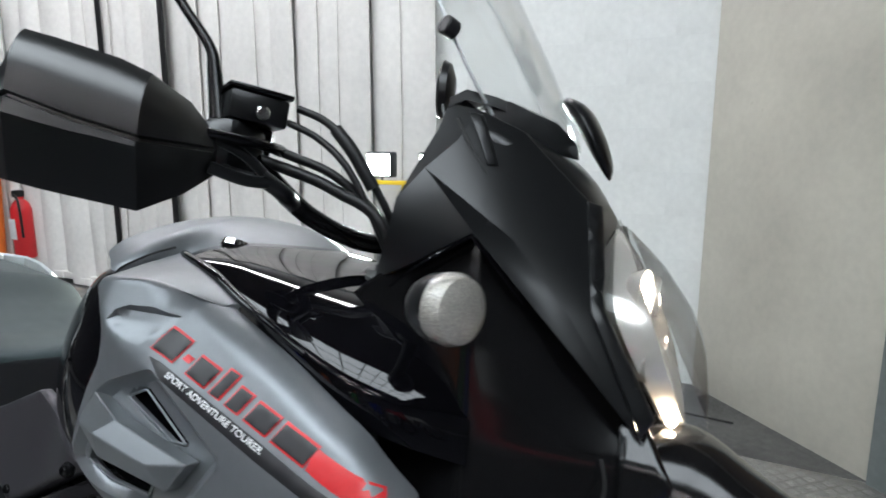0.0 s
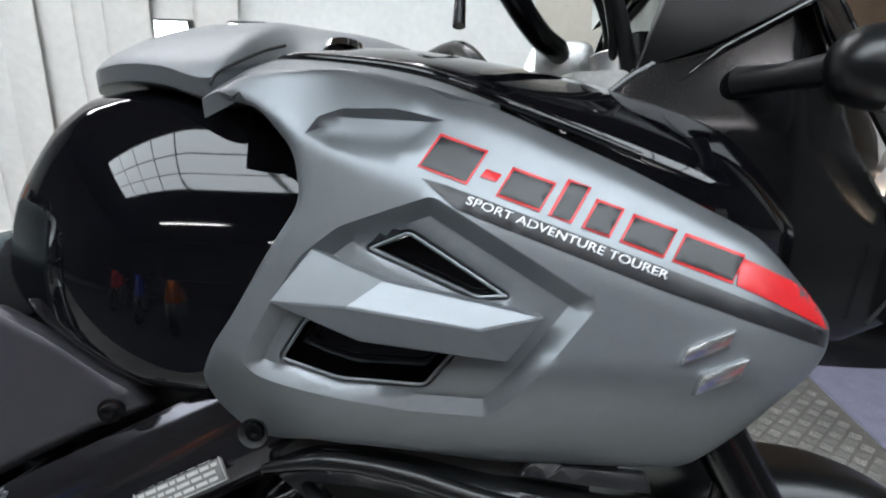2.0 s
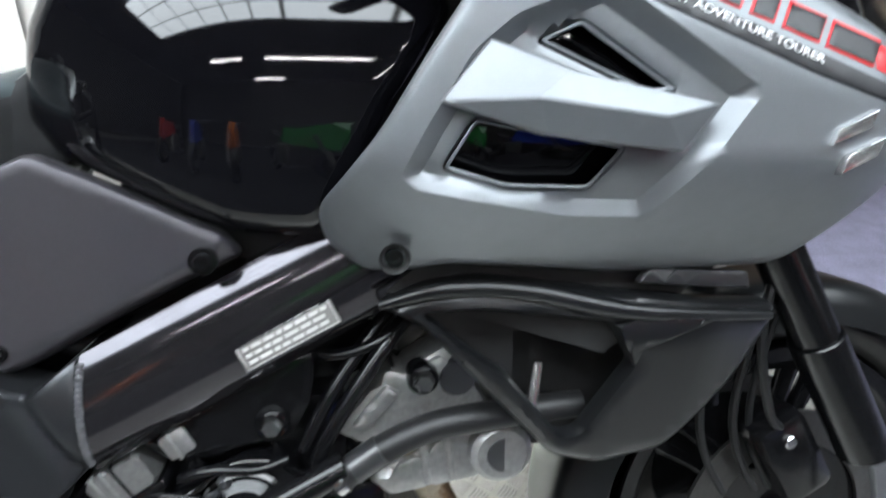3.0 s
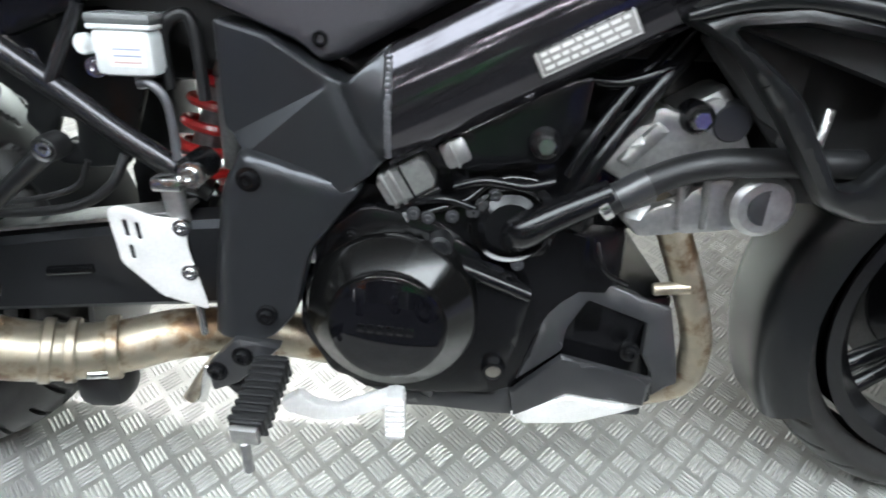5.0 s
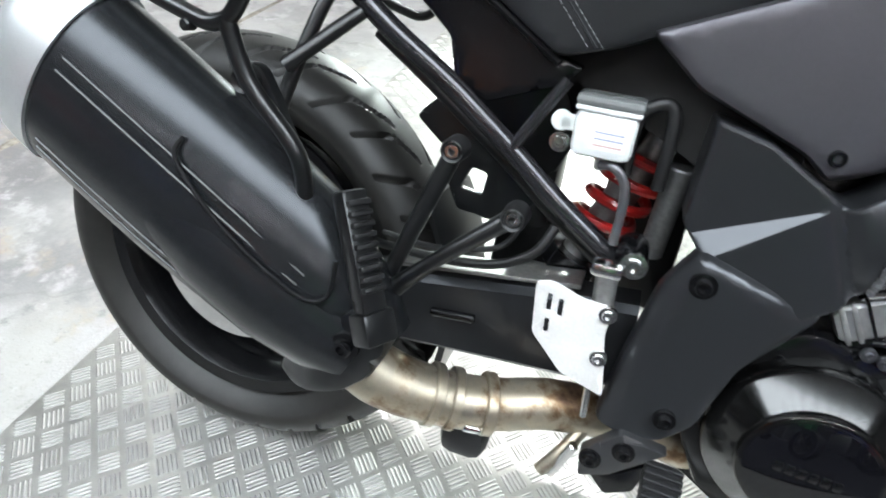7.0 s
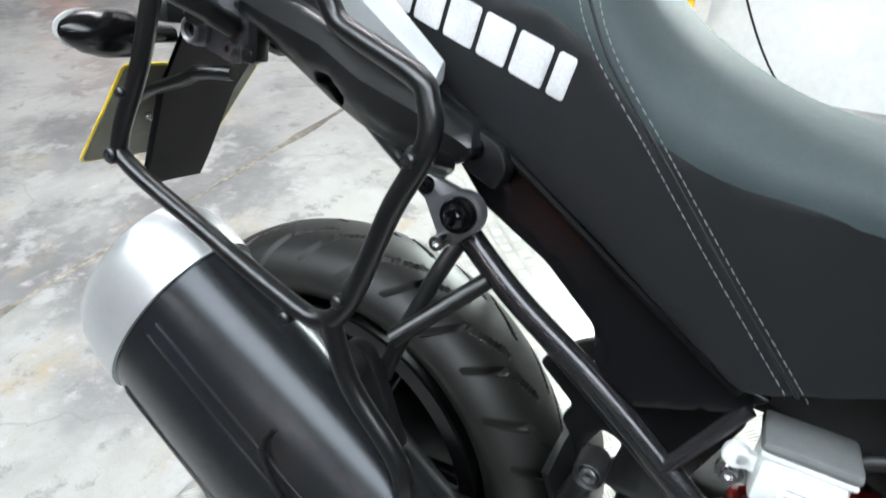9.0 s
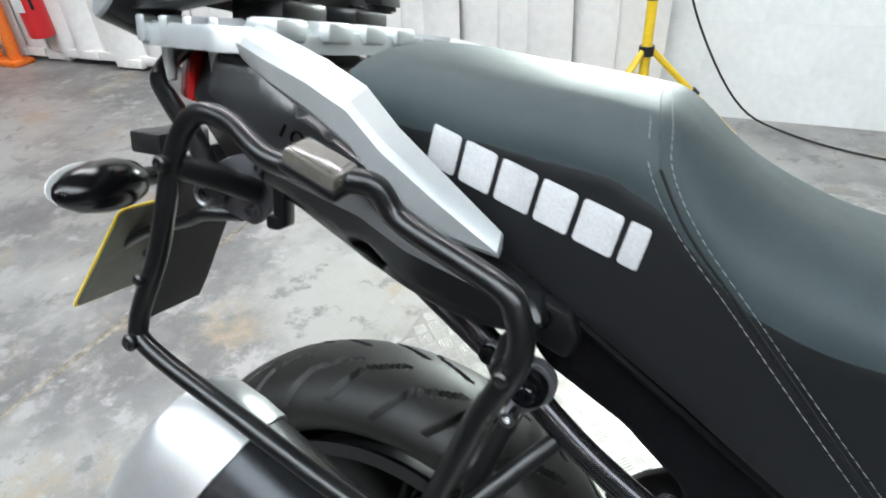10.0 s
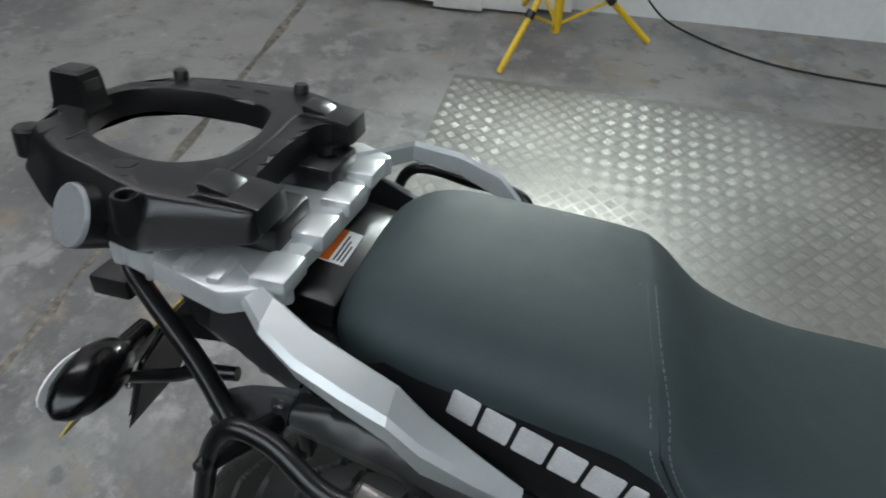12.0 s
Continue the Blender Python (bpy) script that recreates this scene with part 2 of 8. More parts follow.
def sheet(outline, depth, thick=0.004, holes=(), step=0.025, rim=0.005, bm=None, side=1, creases=()):
    """A moulded panel: an outline in (x, z) lying on the surface y = depth(x, z), with rounded edges, thickness and holes.
    side=-1 mirrors it to the other side of the middle plane; creases are lines in (x, z) along which it may fold sharply."""
    bm = bm or bmesh.new()
    loops = []
    for loop in (outline, *holes):
        pts = []
        for i, a in enumerate(loop):
            b = loop[(i + 1) % len(loop)]
            n = max(1, int(math.dist(a, b) / step))
            pts += [(a[0] + (b[0] - a[0]) * j / n, a[1] + (b[1] - a[1]) * j / n) for j in range(n)]
        loops.append(pts)
    verts, edges = [], []
    for pts in loops:
        s = len(verts)
        verts += pts
        edges += [(s + i, s + (i + 1) % len(pts)) for i in range(len(pts))]
    for line in creases:
        s = len(verts)
        for a, c in zip(line, line[1:]):
            n = max(1, int(math.dist(a, c) / step))
            verts += [(a[0] + (c[0] - a[0]) * j / n, a[1] + (c[1] - a[1]) * j / n) for j in range(n)]
        verts.append(line[-1])
        edges += [(i, i + 1) for i in range(s, len(verts) - 1)]
    o = np.array(loops[0])
    lo, hi = o.min(0), o.max(0)
    gx, gz = np.meshgrid(np.arange(lo[0], hi[0], step), np.arange(lo[1], hi[1], step))
    grid = np.stack([gx.ravel(), gz.ravel()], 1)
    ring = []
    for pts in loops:
        for i, a in enumerate(pts):
            b, c = pts[i - 1], pts[(i + 1) % len(pts)]
            tx, tz = c[0] - b[0], c[1] - b[1]
            l = math.hypot(tx, tz) or 1
            for sgn in (1, -1):
                for q in (0.35, 1.0):
                    ring.append((a[0] - sgn * tz / l * rim * q, a[1] + sgn * tx / l * rim * q))
    cand = np.concatenate([grid, np.array(ring)])
    keep, dist = within(cand, loops[0])
    for pts in loops[1:]:
        ins, dd = within(cand, pts)
        keep &= ~ins
        dist = np.minimum(dist, dd)
    isgrid = np.arange(len(cand)) < len(grid)
    if creases:
        keep &= np.min([within(cand, list(line) + list(reversed(line)))[1] for line in creases], axis=0) > step * 0.25
    keep &= np.where(isgrid, dist > max(rim * 1.15, step * 0.3), dist > rim * 0.3)
    verts += [tuple(c) for c in cand[keep]]
    v2, _, faces, *_ = delaunay_2d_cdt([Vector(v) for v in verts], edges, [], 0, 1e-6)
    p = np.array([tuple(v) for v in v2])
    ins, dist = within(p, loops[0])
    for pts in loops[1:]:
        dist = np.minimum(dist, within(p, pts)[1])
    mid = np.array([p[list(f)].mean(0) for f in faces])
    good = within(mid, loops[0])[0]
    for pts in loops[1:]:
        good &= ~within(mid, pts)[0]
    q = np.clip(1 - dist / rim, 0, 1)
    drop = rim * (1 - np.sqrt(np.clip(1 - q * q, 0, 1)))
    ys = np.array([depth(x, z) for x, z in p])
    front = [bm.verts.new((x, side * (y + d), z)) for (x, z), y, d in zip(p, ys, drop)]
    rear = [bm.verts.new((x, side * (y + rim + thick), z)) for (x, z), y in zip(p, ys)]
    count = {}
    for f, g in zip(faces, good):
        if g:
            bm.faces.new([front[i] for i in f])
            bm.faces.new([rear[i] for i in reversed(f)])
            for i in range(len(f)):
                e = (f[i], f[(i + 1) % len(f)])
                count[tuple(sorted(e))] = None if tuple(sorted(e)) in count else e
    for e in count.values():
        if e:
            bm.faces.new([front[e[1]], front[e[0]], rear[e[0]], rear[e[1]]])
    bmesh.ops.delete(bm, geom=[v for v in bm.verts if not v.link_faces], context="VERTS")
    return bm


def folded(points, tris):
    """A depth made of flat facets: points (x, y, z) and the triangles between them."""
    tri = []
    for names in tris:
        (xa, ya, za), (xb, yb, zb), (xc, yc, zc) = (points[n] for n in names)
        det = (zb - zc) * (xa - xc) + (xc - xb) * (za - zc)
        tri.append((xa, za, xb, zb, xc, zc, ya, yb, yc, det))

    def depth(x, z):
        best, y = -1e9, 0.0
        for xa, za, xb, zb, xc, zc, ya, yb, yc, det in tri:
            u = ((zb - zc) * (x - xc) + (xc - xb) * (z - zc)) / det
            v = ((zc - za) * (x - xc) + (xa - xc) * (z - zc)) / det
            low = min(u, v, 1 - u - v)
            if low > best:
                best, y = low, u * ya + v * yb + (1 - u - v) * yc
        return y
    return depth


def shell(points, faces, thick, side=1, crease=(), ease=0.0014):
    """A faceted panel: named corners and the facets between them, given thickness, folded sharply along the named creases."""
    bm = bmesh.new()
    front = {n: bm.verts.new((x, side * y, z)) for n, (x, y, z) in points.items()}
    rear = {n: bm.verts.new((x, side * (y + thick), z)) for n, (x, y, z) in points.items()}
    count = {}
    for names in faces:
        bm.faces.new([front[n] for n in names])
        bm.faces.new([rear[n] for n in reversed(names)])
        for a, b in zip(names, names[1:] + names[:1]):
            key = tuple(sorted((a, b)))
            count[key] = None if key in count else (a, b)
    rim = [e for e in count.values() if e]
    for a, b in rim:
        bm.faces.new((front[b], front[a], rear[a], rear[b]))
    bmesh.ops.delete(bm, geom=[v for v in bm.verts if not v.link_faces], context="VERTS")
    bmesh.ops.recalc_face_normals(bm, faces=bm.faces)
    for c in crease:
        for a, b in zip(c.split(), c.split()[1:]):
            e = bm.edges.get((front[a], front[b]))
            if e:
                e.smooth = False
    lines = [bm.edges.get((front[a], front[b])) for a, b in rim]
    bmesh.ops.bevel(bm, geom=[e for e in lines if e], offset=ease, segments=2, affect="EDGES", profile=0.5)
    return bm


def flat(y):
    return lambda x, z: y


def loft(sections, caps=True, bm=None, closed=True):
    """A skin over cross-sections with the same number of points each."""
    bm = bm or bmesh.new()
    rows = [[bm.verts.new(p) for p in s] for s in sections]
    n = len(rows[0])
    for a, b in zip(rows, rows[1:]):
        for i in range(n if closed else n - 1):
            j = (i + 1) % n
            bm.faces.new((a[i], a[j], b[j], b[i]))
    if caps:
        bm.faces.new(list(reversed(rows[0])))
        bm.faces.new(rows[-1])
    return bm


def tube(pts, r, n=12, k=6, closed=False, bm=None, flatten=1.0):
    """A bent tube through pts; r may be one radius or one for each point."""
    p = spline(pts, k, closed) if k > 1 else [Vector(q) for q in pts]
    m = len(p)
    rs = [r] * m if not hasattr(r, "__len__") else [float(v) for v in np.interp(np.linspace(0, 1, m), np.linspace(0, 1, len(r)), r)]
    d0 = (p[1] - p[0]).normalized()
    u = d0.orthogonal().normalized()
    out = []
    for i in range(m):
        d = ((p[(i + 1) % m] - p[i - 1]) if closed else (p[min(i + 1, m - 1)] - p[max(i - 1, 0)])).normalized()
        u = (u - d * u.dot(d)).normalized()
        w = d.cross(u)
        out.append([tuple(p[i] + (u * math.cos(a) + w * math.sin(a) * flatten) * rs[i]) for a in (2 * math.pi * j / n for j in range(n))])
    if closed:
        out.append(out[0])
    return loft(out, not closed, bm)


def lathe(profile, m=None, n=32, bm=None):
    """Turned about the local y axis: profile of (radius, y)."""
    bm = bm or bmesh.new()
    m = m or Matrix()
    rows = []
    for r, y in profile:
        if r < 1e-6:
            rows.append([bm.verts.new(m @ Vector((0, y, 0)))])
        else:
            rows.append([bm.verts.new(m @ Vector((r * math.cos(a), y, r * math.sin(a)))) for a in (2 * math.pi * j / n for j in range(n))])
    for a, b in zip(rows, rows[1:]):
        for i in range(n):
            j = (i + 1) % n
            if len(a) == 1 and len(b) > 1:
                bm.faces.new((a[0], b[j], b[i]))
            elif len(b) == 1 and len(a) > 1:
                bm.faces.new((a[i], a[j], b[0]))
            elif len(a) > 1:
                bm.faces.new((a[i], a[j], b[j], b[i]))
    return bm


def block(x0, x1, y0, y1, z0, z1, r=0.004, m=None, bm=None):
    """A box with rounded edges."""
    own = bmesh.new()
    bmesh.ops.create_cube(own, size=1.0, matrix=Matrix.LocRotScale(((x0 + x1) / 2, (y0 + y1) / 2, (z0 + z1) / 2), None, (x1 - x0, y1 - y0, z1 - z0)))
    if r:
        bmesh.ops.bevel(own, geom=list(own.edges), offset=r, segments=2, affect="EDGES", profile=0.5)
    if m is not None:
        own.transform(m)
    if bm is None:
        return own
    me = bpy.data.meshes.new("tmp")
    own.to_mesh(me)
    own.free()
    bm.from_mesh(me)
    bpy.data.meshes.remove(me)
    return bm


def prism(outline, y0, y1, r=0.002, m=None):
    """An outline in (x, z) given a thickness from y0 to y1, its edges eased by r."""
    bm = bmesh.new()
    a = [bm.verts.new((x, y0, z)) for x, z in outline]
    b = [bm.verts.new((x, y1, z)) for x, z in outline]
    bm.faces.new(a)
    bm.faces.new(list(reversed(b)))
    for i in range(len(a)):
        j = (i + 1) % len(a)
        bm.faces.new((a[j], a[i], b[i], b[j]))
    bmesh.ops.recalc_face_normals(bm, faces=bm.faces)
    if r:
        rim = [e for e in bm.edges if abs(e.verts[0].co.y - e.verts[1].co.y) < 1e-6]
        bmesh.ops.bevel(bm, geom=rim, offset=r, segments=2, affect="EDGES", profile=0.5)
    if m is not None:
        bm.transform(m)
    return bm


def along(a, b):
    """The pose whose y axis runs from a to b, at a."""
    d = Vector(b) - Vector(a)
    return Matrix.Translation(a) @ d.to_track_quat("Y", "Z").to_matrix().to_4x4()


def rod(a, b, r, n=16, ease=0.0015, bm=None):
    l = (Vector(b) - Vector(a)).length
    return lathe([(0, 0), (r - ease, 0), (r, ease), (r, l - ease), (r - ease, l), (0, l)], along(a, b), n, bm)


def bolt(parent, x, y, z, r=0.009, mat=None, turn=None, name="bolt", label=""):
    """A socket-head bolt facing the near side, with a washer."""
    m = Matrix.Translation((x, y, z)) @ (turn or Matrix())
    h = r * 0.8
    pr = [(0, -h * 0.35), (r * 0.42, -h * 0.35), (r * 0.46, -h), (r * 0.8, -h), (r * 0.92, -h * 0.8), (r * 0.95, -h * 0.15), (r * 1.45, -h * 0.12), (r * 1.5, 0), (r * 1.5, h)]
    return part(name, lathe(pr, m, 18), mat or BLACK_SATIN, parent, label)


LAY = Matrix.Rotation(radians(-90), 4, "X")


def laid(outline, z, thick, holes=(), rim=0.006, step=0.02, creases=()):
    """A moulded plate lying flat: an outline in (x, y) with its top at height z."""
    bm = sheet(outline, lambda x, y: -z, thick, holes, step, rim, creases=creases)
    bm.transform(LAY)
    return bm


# ---- the hall ----
def concrete(name):
    """Worn concrete: light screed, darker scuffed patches, brown stains, fine grit and hairline cracks."""
    m = material(name, (0.27, 0.265, 0.25), 0.42, 0, 0.0, 9, 0.22, 160)
    nt = m.node_tree
    b = nt.nodes["Principled BSDF"]
    tex = nt.nodes.new("ShaderNodeTexCoord")

    def noise(scale, detail, lo, hi, rough=0.6):
        n = nt.nodes.new("ShaderNodeTexNoise")
        n.inputs["Scale"].default_value, n.inputs["Detail"].default_value, n.inputs["Roughness"].default_value = scale, detail, rough
        nt.links.new(tex.outputs["Object"], n.inputs["Vector"])
        r = nt.nodes.new("ShaderNodeMapRange")
        r.interpolation_type = "SMOOTHSTEP"
        r.inputs["From Min"].default_value, r.inputs["From Max"].default_value = lo, hi
        nt.links.new(n.outputs["Fac"], r.inputs["Value"])
        return r.outputs[0]

    def mix(fac, a, c):
        x = nt.nodes.new("ShaderNodeMix")
        x.data_type = "RGBA"
        nt.links.new(fac, x.inputs["Factor"])
        for socket, v in ((x.inputs[6], a), (x.inputs[7], c)):
            if isinstance(v, tuple):
                socket.default_value = (*v, 1)
            else:
                nt.links.new(v, socket)
        return x.outputs[2]

    col = mix(noise(1.7, 8, 0.42, 0.62), (0.248, 0.241, 0.229), (0.143, 0.141, 0.138))
    col = mix(noise(0.75, 9, 0.5, 0.6, 0.65), col, (0.098, 0.095, 0.094))
    col = mix(noise(4.5, 9, 0.5, 0.66, 0.7), col, (0.214, 0.206, 0.192))
    col = mix(noise(2.6, 8, 0.54, 0.68, 0.7), col, (0.228, 0.184, 0.131))
    col = mix(noise(11, 6, 0.6, 0.75), col, (0.317, 0.310, 0.304))
    col = mix(noise(6, 10, 0.5, 0.64, 0.66), col, (0.255, 0.248, 0.241))
    col = mix(noise(8, 10, 0.54, 0.64, 0.7), col, (0.128, 0.124, 0.123))
    col = mix(noise(140, 3, 0.58, 0.75), col, (0.165, 0.158, 0.150))
    cr = nt.nodes.new("ShaderNodeTexVoronoi")
    cr.feature = "DISTANCE_TO_EDGE"
    cr.inputs["Scale"].default_value = 0.9
    wob = nt.nodes.new("ShaderNodeTexNoise")
    wob.inputs["Scale"].default_value, wob.inputs["Detail"].default_value = 5, 5
    ad = nt.nodes.new("ShaderNodeVectorMath")
    ad.operation = "MULTIPLY_ADD"
    ad.inputs[1].default_value = (0.25, 0.25, 0.25)
    nt.links.new(tex.outputs["Object"], wob.inputs["Vector"])
    nt.links.new(wob.outputs["Color"], ad.inputs[0])
    nt.links.new(tex.outputs["Object"], ad.inputs[2])
    nt.links.new(ad.outputs[0], cr.inputs["Vector"])
    r = nt.nodes.new("ShaderNodeMapRange")
    r.inputs["From Min"].default_value, r.inputs["From Max"].default_value = 0.001, 0.005
    r.inputs["To Min"].default_value, r.inputs["To Max"].default_value = 0.35, 0.0
    nt.links.new(cr.outputs["Distance"], r.inputs["Value"])
    col = mix(r.outputs[0], col, (0.1, 0.095, 0.085))
    nt.links.new(col, b.inputs["Base Color"])
    return m


FLOOR = concrete("worn_concrete")
PLATE = material("tread_plate_metal", (0.385, 0.376, 0.352), 0.34, 0.72, 0.12, 40, 0.08, 300, 0.25)
PLATE_BAR = material("worn_bar_metal", (0.3, 0.296, 0.28), 0.5, 0.6, 0.1, 40, 0.03, 300, 0.2)
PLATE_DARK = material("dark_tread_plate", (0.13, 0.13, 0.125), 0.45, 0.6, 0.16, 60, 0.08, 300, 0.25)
WALL_WHITE = material("white_painted_block", (0.74, 0.75, 0.73), 0.6, 0, 0.05, 30, 0.3, 160, 0.08)
WALL_BEIGE = material("cream_painted_panel", (0.5, 0.475, 0.41), 0.3, 0, 0.05, 30, 0.06, 60, 0.14)
STRIP = material("white_hanging_strip", (0.72, 0.7, 0.67), 0.55, 0, 0.06, 25, 0.15, 60, 0.1)
GREY_TRIM = material("grey_painted_frame", (0.16, 0.18, 0.18), 0.45, 0, 0.1, 30, stain=0.1)
ROOF = material("dark_roof_board", (0.045, 0.034, 0.026), 0.7, 0, 0.25, 6, stain=0.3)
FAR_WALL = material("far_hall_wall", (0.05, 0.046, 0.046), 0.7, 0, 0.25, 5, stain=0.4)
LILAC = material("lilac_carpet", (0.17, 0.165, 0.23), 0.95, 0, 0.25, 160, 0.5, 400, 0.15)
ROOM_GLOOM = material("brown_room_gloom", (0.09, 0.055, 0.03), 0.8, 0, 0.2, 6, stain=0.5)
TUBE_GLOW = glowing("fluorescent_tube", (1.0, 0.97, 1.0), 90)
SKYLIGHT = glowing("roof_light_pane", (0.87, 0.96, 1.03), 13.5)
LED_GLOW = glowing("work_light_glow", (0.85, 1.0, 0.98), 60)


def setting(name, bm, mat, label, category):
    ob = new(name, finish(name, bm, mat))
    return tagged(ob, label, category, kind="structure")


setting("floor", block(-9, 9, -9, 6, -0.2, 0, 0), FLOOR, "worn grey concrete floor with stains and a joint", "floor")
# saw-cut joint in the concrete
JOINT_DIRT = material("joint_dirt", (0.185, 0.165, 0.135), 0.9, 0, 0.5, 40, 0.4, 200, 0.5)
joint_rng = random.Random(5)
joint = bmesh.new()
joint_rows = []
for k in range(120):
    y = -9 + 11.6 * k / 119
    w = 0.008 + joint_rng.uniform(-0.004, 0.009)
    joint_rows.append([(-1.189 + s * w + joint_rng.uniform(-0.004, 0.004) - y * 0.026, y, z) for s, z in ((-1.6, 0.0004), (-0.7, 0.0016), (0.7, 0.0016), (1.6, 0.0004))])
loft(joint_rows, False, joint, False)
setting("floor_joint", joint, JOINT_DIRT, "dirty brown joint line in the concrete floor", "floor joint")

# white block wall and the strips that hang in front of its further part
BLOCK_L, BLOCK_H = 0.44, 0.215
wall_north = setting("wall_north", block(-9, 9, 2.706, 2.9, 0, 4.6, 0), WALL_WHITE, "white painted concrete block wall", "wall")
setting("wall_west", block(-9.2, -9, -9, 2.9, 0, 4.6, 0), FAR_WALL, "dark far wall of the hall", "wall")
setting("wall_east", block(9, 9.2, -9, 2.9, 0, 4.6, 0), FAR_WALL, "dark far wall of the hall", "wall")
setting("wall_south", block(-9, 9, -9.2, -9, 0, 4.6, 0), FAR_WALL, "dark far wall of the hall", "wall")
setting("ceiling", block(-9.2, 9.2, -9.2, 2.9, 4.6, 4.7, 0), ROOF, "dark sheet roof of the hall", "ceiling")

# cream panel set at an angle, with a grey frame at its end
PANEL = along((1.52, 2.70, 0), (2.18, 2.04, 0))
setting("wall_angled", block(-0.03, 0.03, 0, 0.92, 0, 3.2, 0.003, PANEL), WALL_BEIGE, "cream painted flat panel wall with scuffs", "wall")
setting("trim_post", block(-0.05, 0.05, 0.925, 1.02, 0, 3.2, 0.004, PANEL), GREY_TRIM, "grey painted door frame post", "door frame")
# Brown sheet whose colour paints the gloom of the room beyond the post.
setting("backdrop", block(2.3, 5.5, 2.2, 2.26, 0, 3.2, 0), ROOM_GLOOM, "dark brown sheet painted as the dim room beyond", "backdrop")

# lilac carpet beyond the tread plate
# Unseen dark floor cover, added to darken what the paintwork mirrors.
UNSEEN_DARK_COVER = material("unseen_dark_cover", (0.014, 0.014, 0.019), 0.95, 0, 0.25, 160, 0.5, 400, 0.2)
setting("dark_floor_cover", block(-6.5, 6.5, -8.9, -0.95, 0.0, 0.007, 0.002), UNSEEN_DARK_COVER, "unseen dark floor cover added to darken the mirrored floor", "carpet")
setting("carpet", block(2.44, 6.5, -1.6, 2.03, 0.0, 0.006, 0.002), LILAC, "grey-lilac carpet beside the tread plate", "carpet")

# tread plate: a sheet with raised bars, five to a group, each group turned against the next
plate_thing = thing("tread_plate", Matrix(), "worn aluminium five-bar tread plate lying on the concrete", "floor plate")
part("sheet", block(-0.372, 2.43, -0.93, 2.02, 0.0005, 0.005, 0.001), PLATE, plate_thing)


TREAD = 0.060


def tread_bars(x0, x1, y0, y1, pitch, metal):
    """All raised bars as one mesh: groups of five low bars with sloping ends, the second set of groups turned across the first."""
    vs, fs = [], []
    base = [(-1, 0, 0), (-0.8, -1, 0), (0.8, -1, 0), (1, 0, 0), (0.8, 1, 0), (-0.8, 1, 0), (-0.8, 0, 1), (0.8, 0, 1)]
    faces = [(0, 1, 6), (1, 2, 7, 6), (2, 3, 7), (3, 4, 7), (4, 5, 6, 7), (5, 0, 6)]
    half, wide, high, gap = pitch * 0.30, pitch * 0.045, 0.0009, pitch * 0.118
    for i in range(int((x1 - x0) / pitch * 2) + 1):
        for j in range(int((y1 - y0) / pitch * 2) + 1):
            if (i + j) % 2:
                continue
            cx, cy = x0 + i * pitch / 2, y0 + j * pitch / 2
            ang = radians(-45 if i % 2 else 45)
            c, s = math.cos(ang), math.sin(ang)
            for k in range(5):
                o = (k - 2) * gap
                b = len(vs)
                for x, y, z in base:
                    px, py = x * half, y * wide + o
                    vs.append((cx + px * c - py * s, cy + px * s + py * c, 0.0049 + z * high))
                fs += [tuple(b + q for q in f) for f in faces]
    me = bpy.data.meshes.new("tread_relief")
    me.from_pydata(vs, [], fs)
    me.materials.append(metal)
    return me


relief = new("tread_relief", tread_bars(-0.345, 2.41, -0.9, 2.0, TREAD, PLATE_BAR))
relief.parent = plate_thing
tagged(relief, kind="stuff")

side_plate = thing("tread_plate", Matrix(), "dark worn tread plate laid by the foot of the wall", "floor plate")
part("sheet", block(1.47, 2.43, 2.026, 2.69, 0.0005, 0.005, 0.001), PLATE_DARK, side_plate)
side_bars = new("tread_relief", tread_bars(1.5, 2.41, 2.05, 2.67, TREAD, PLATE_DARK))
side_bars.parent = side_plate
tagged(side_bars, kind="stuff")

# hanging white strips, one beside the other, their lower ends at uneven heights
random.seed(4)
x = -4.9
strips = []
while x < 0.02:
    w = random.uniform(0.17, 0.26)
    y = 2.60 + random.uniform(-0.03, 0.02)
    z0 = random.choice((0.02, 0.04, 0.05, 0.09))
    bow = random.uniform(0.012, 0.035)
    tw = random.uniform(-0.03, 0.03)
    secs = []
    for z in (z0, z0 + 0.012, z0 + 0.5, 1.4, 2.4, 3.4):
        wob = 0.006 * math.sin(z * 3 + x * 7)
        ring = []
        for q in np.linspace(-1, 1, 9):
            ring.append((x + w / 2 + q * w / 2 + wob, y - bow * (1 - q * q) + tw * q, z))
        for q in np.linspace(1, -1, 9):
            ring.append((x + w / 2 + q * (w / 2 - 0.004) + wob, y - bow * (1 - q * q) + tw * q + 0.012, z))
        secs.append(ring)
    ob = part("hanging_strip", loft(secs), STRIP)
    tagged(ob, "white hanging plastic strip of a strip curtain, scuffed at its foot", "strip curtain", "strips of the curtain")
    part("hem", block(x + 0.006, x + w - 0.006, y - bow - 0.006, y + 0.014, z0 - 0.003, z0 + 0.055, 0.005), STRIP, ob, "folded hem at the strip's foot")
    strips.append(ob)
    x += w * random.uniform(0.78, 0.93)
setting("curtain_rail", block(-5.0, 0.2, 2.52, 2.68, 3.4, 3.5, 0.004), GREY_TRIM, "grey rail from which the strips hang", "curtain rail")

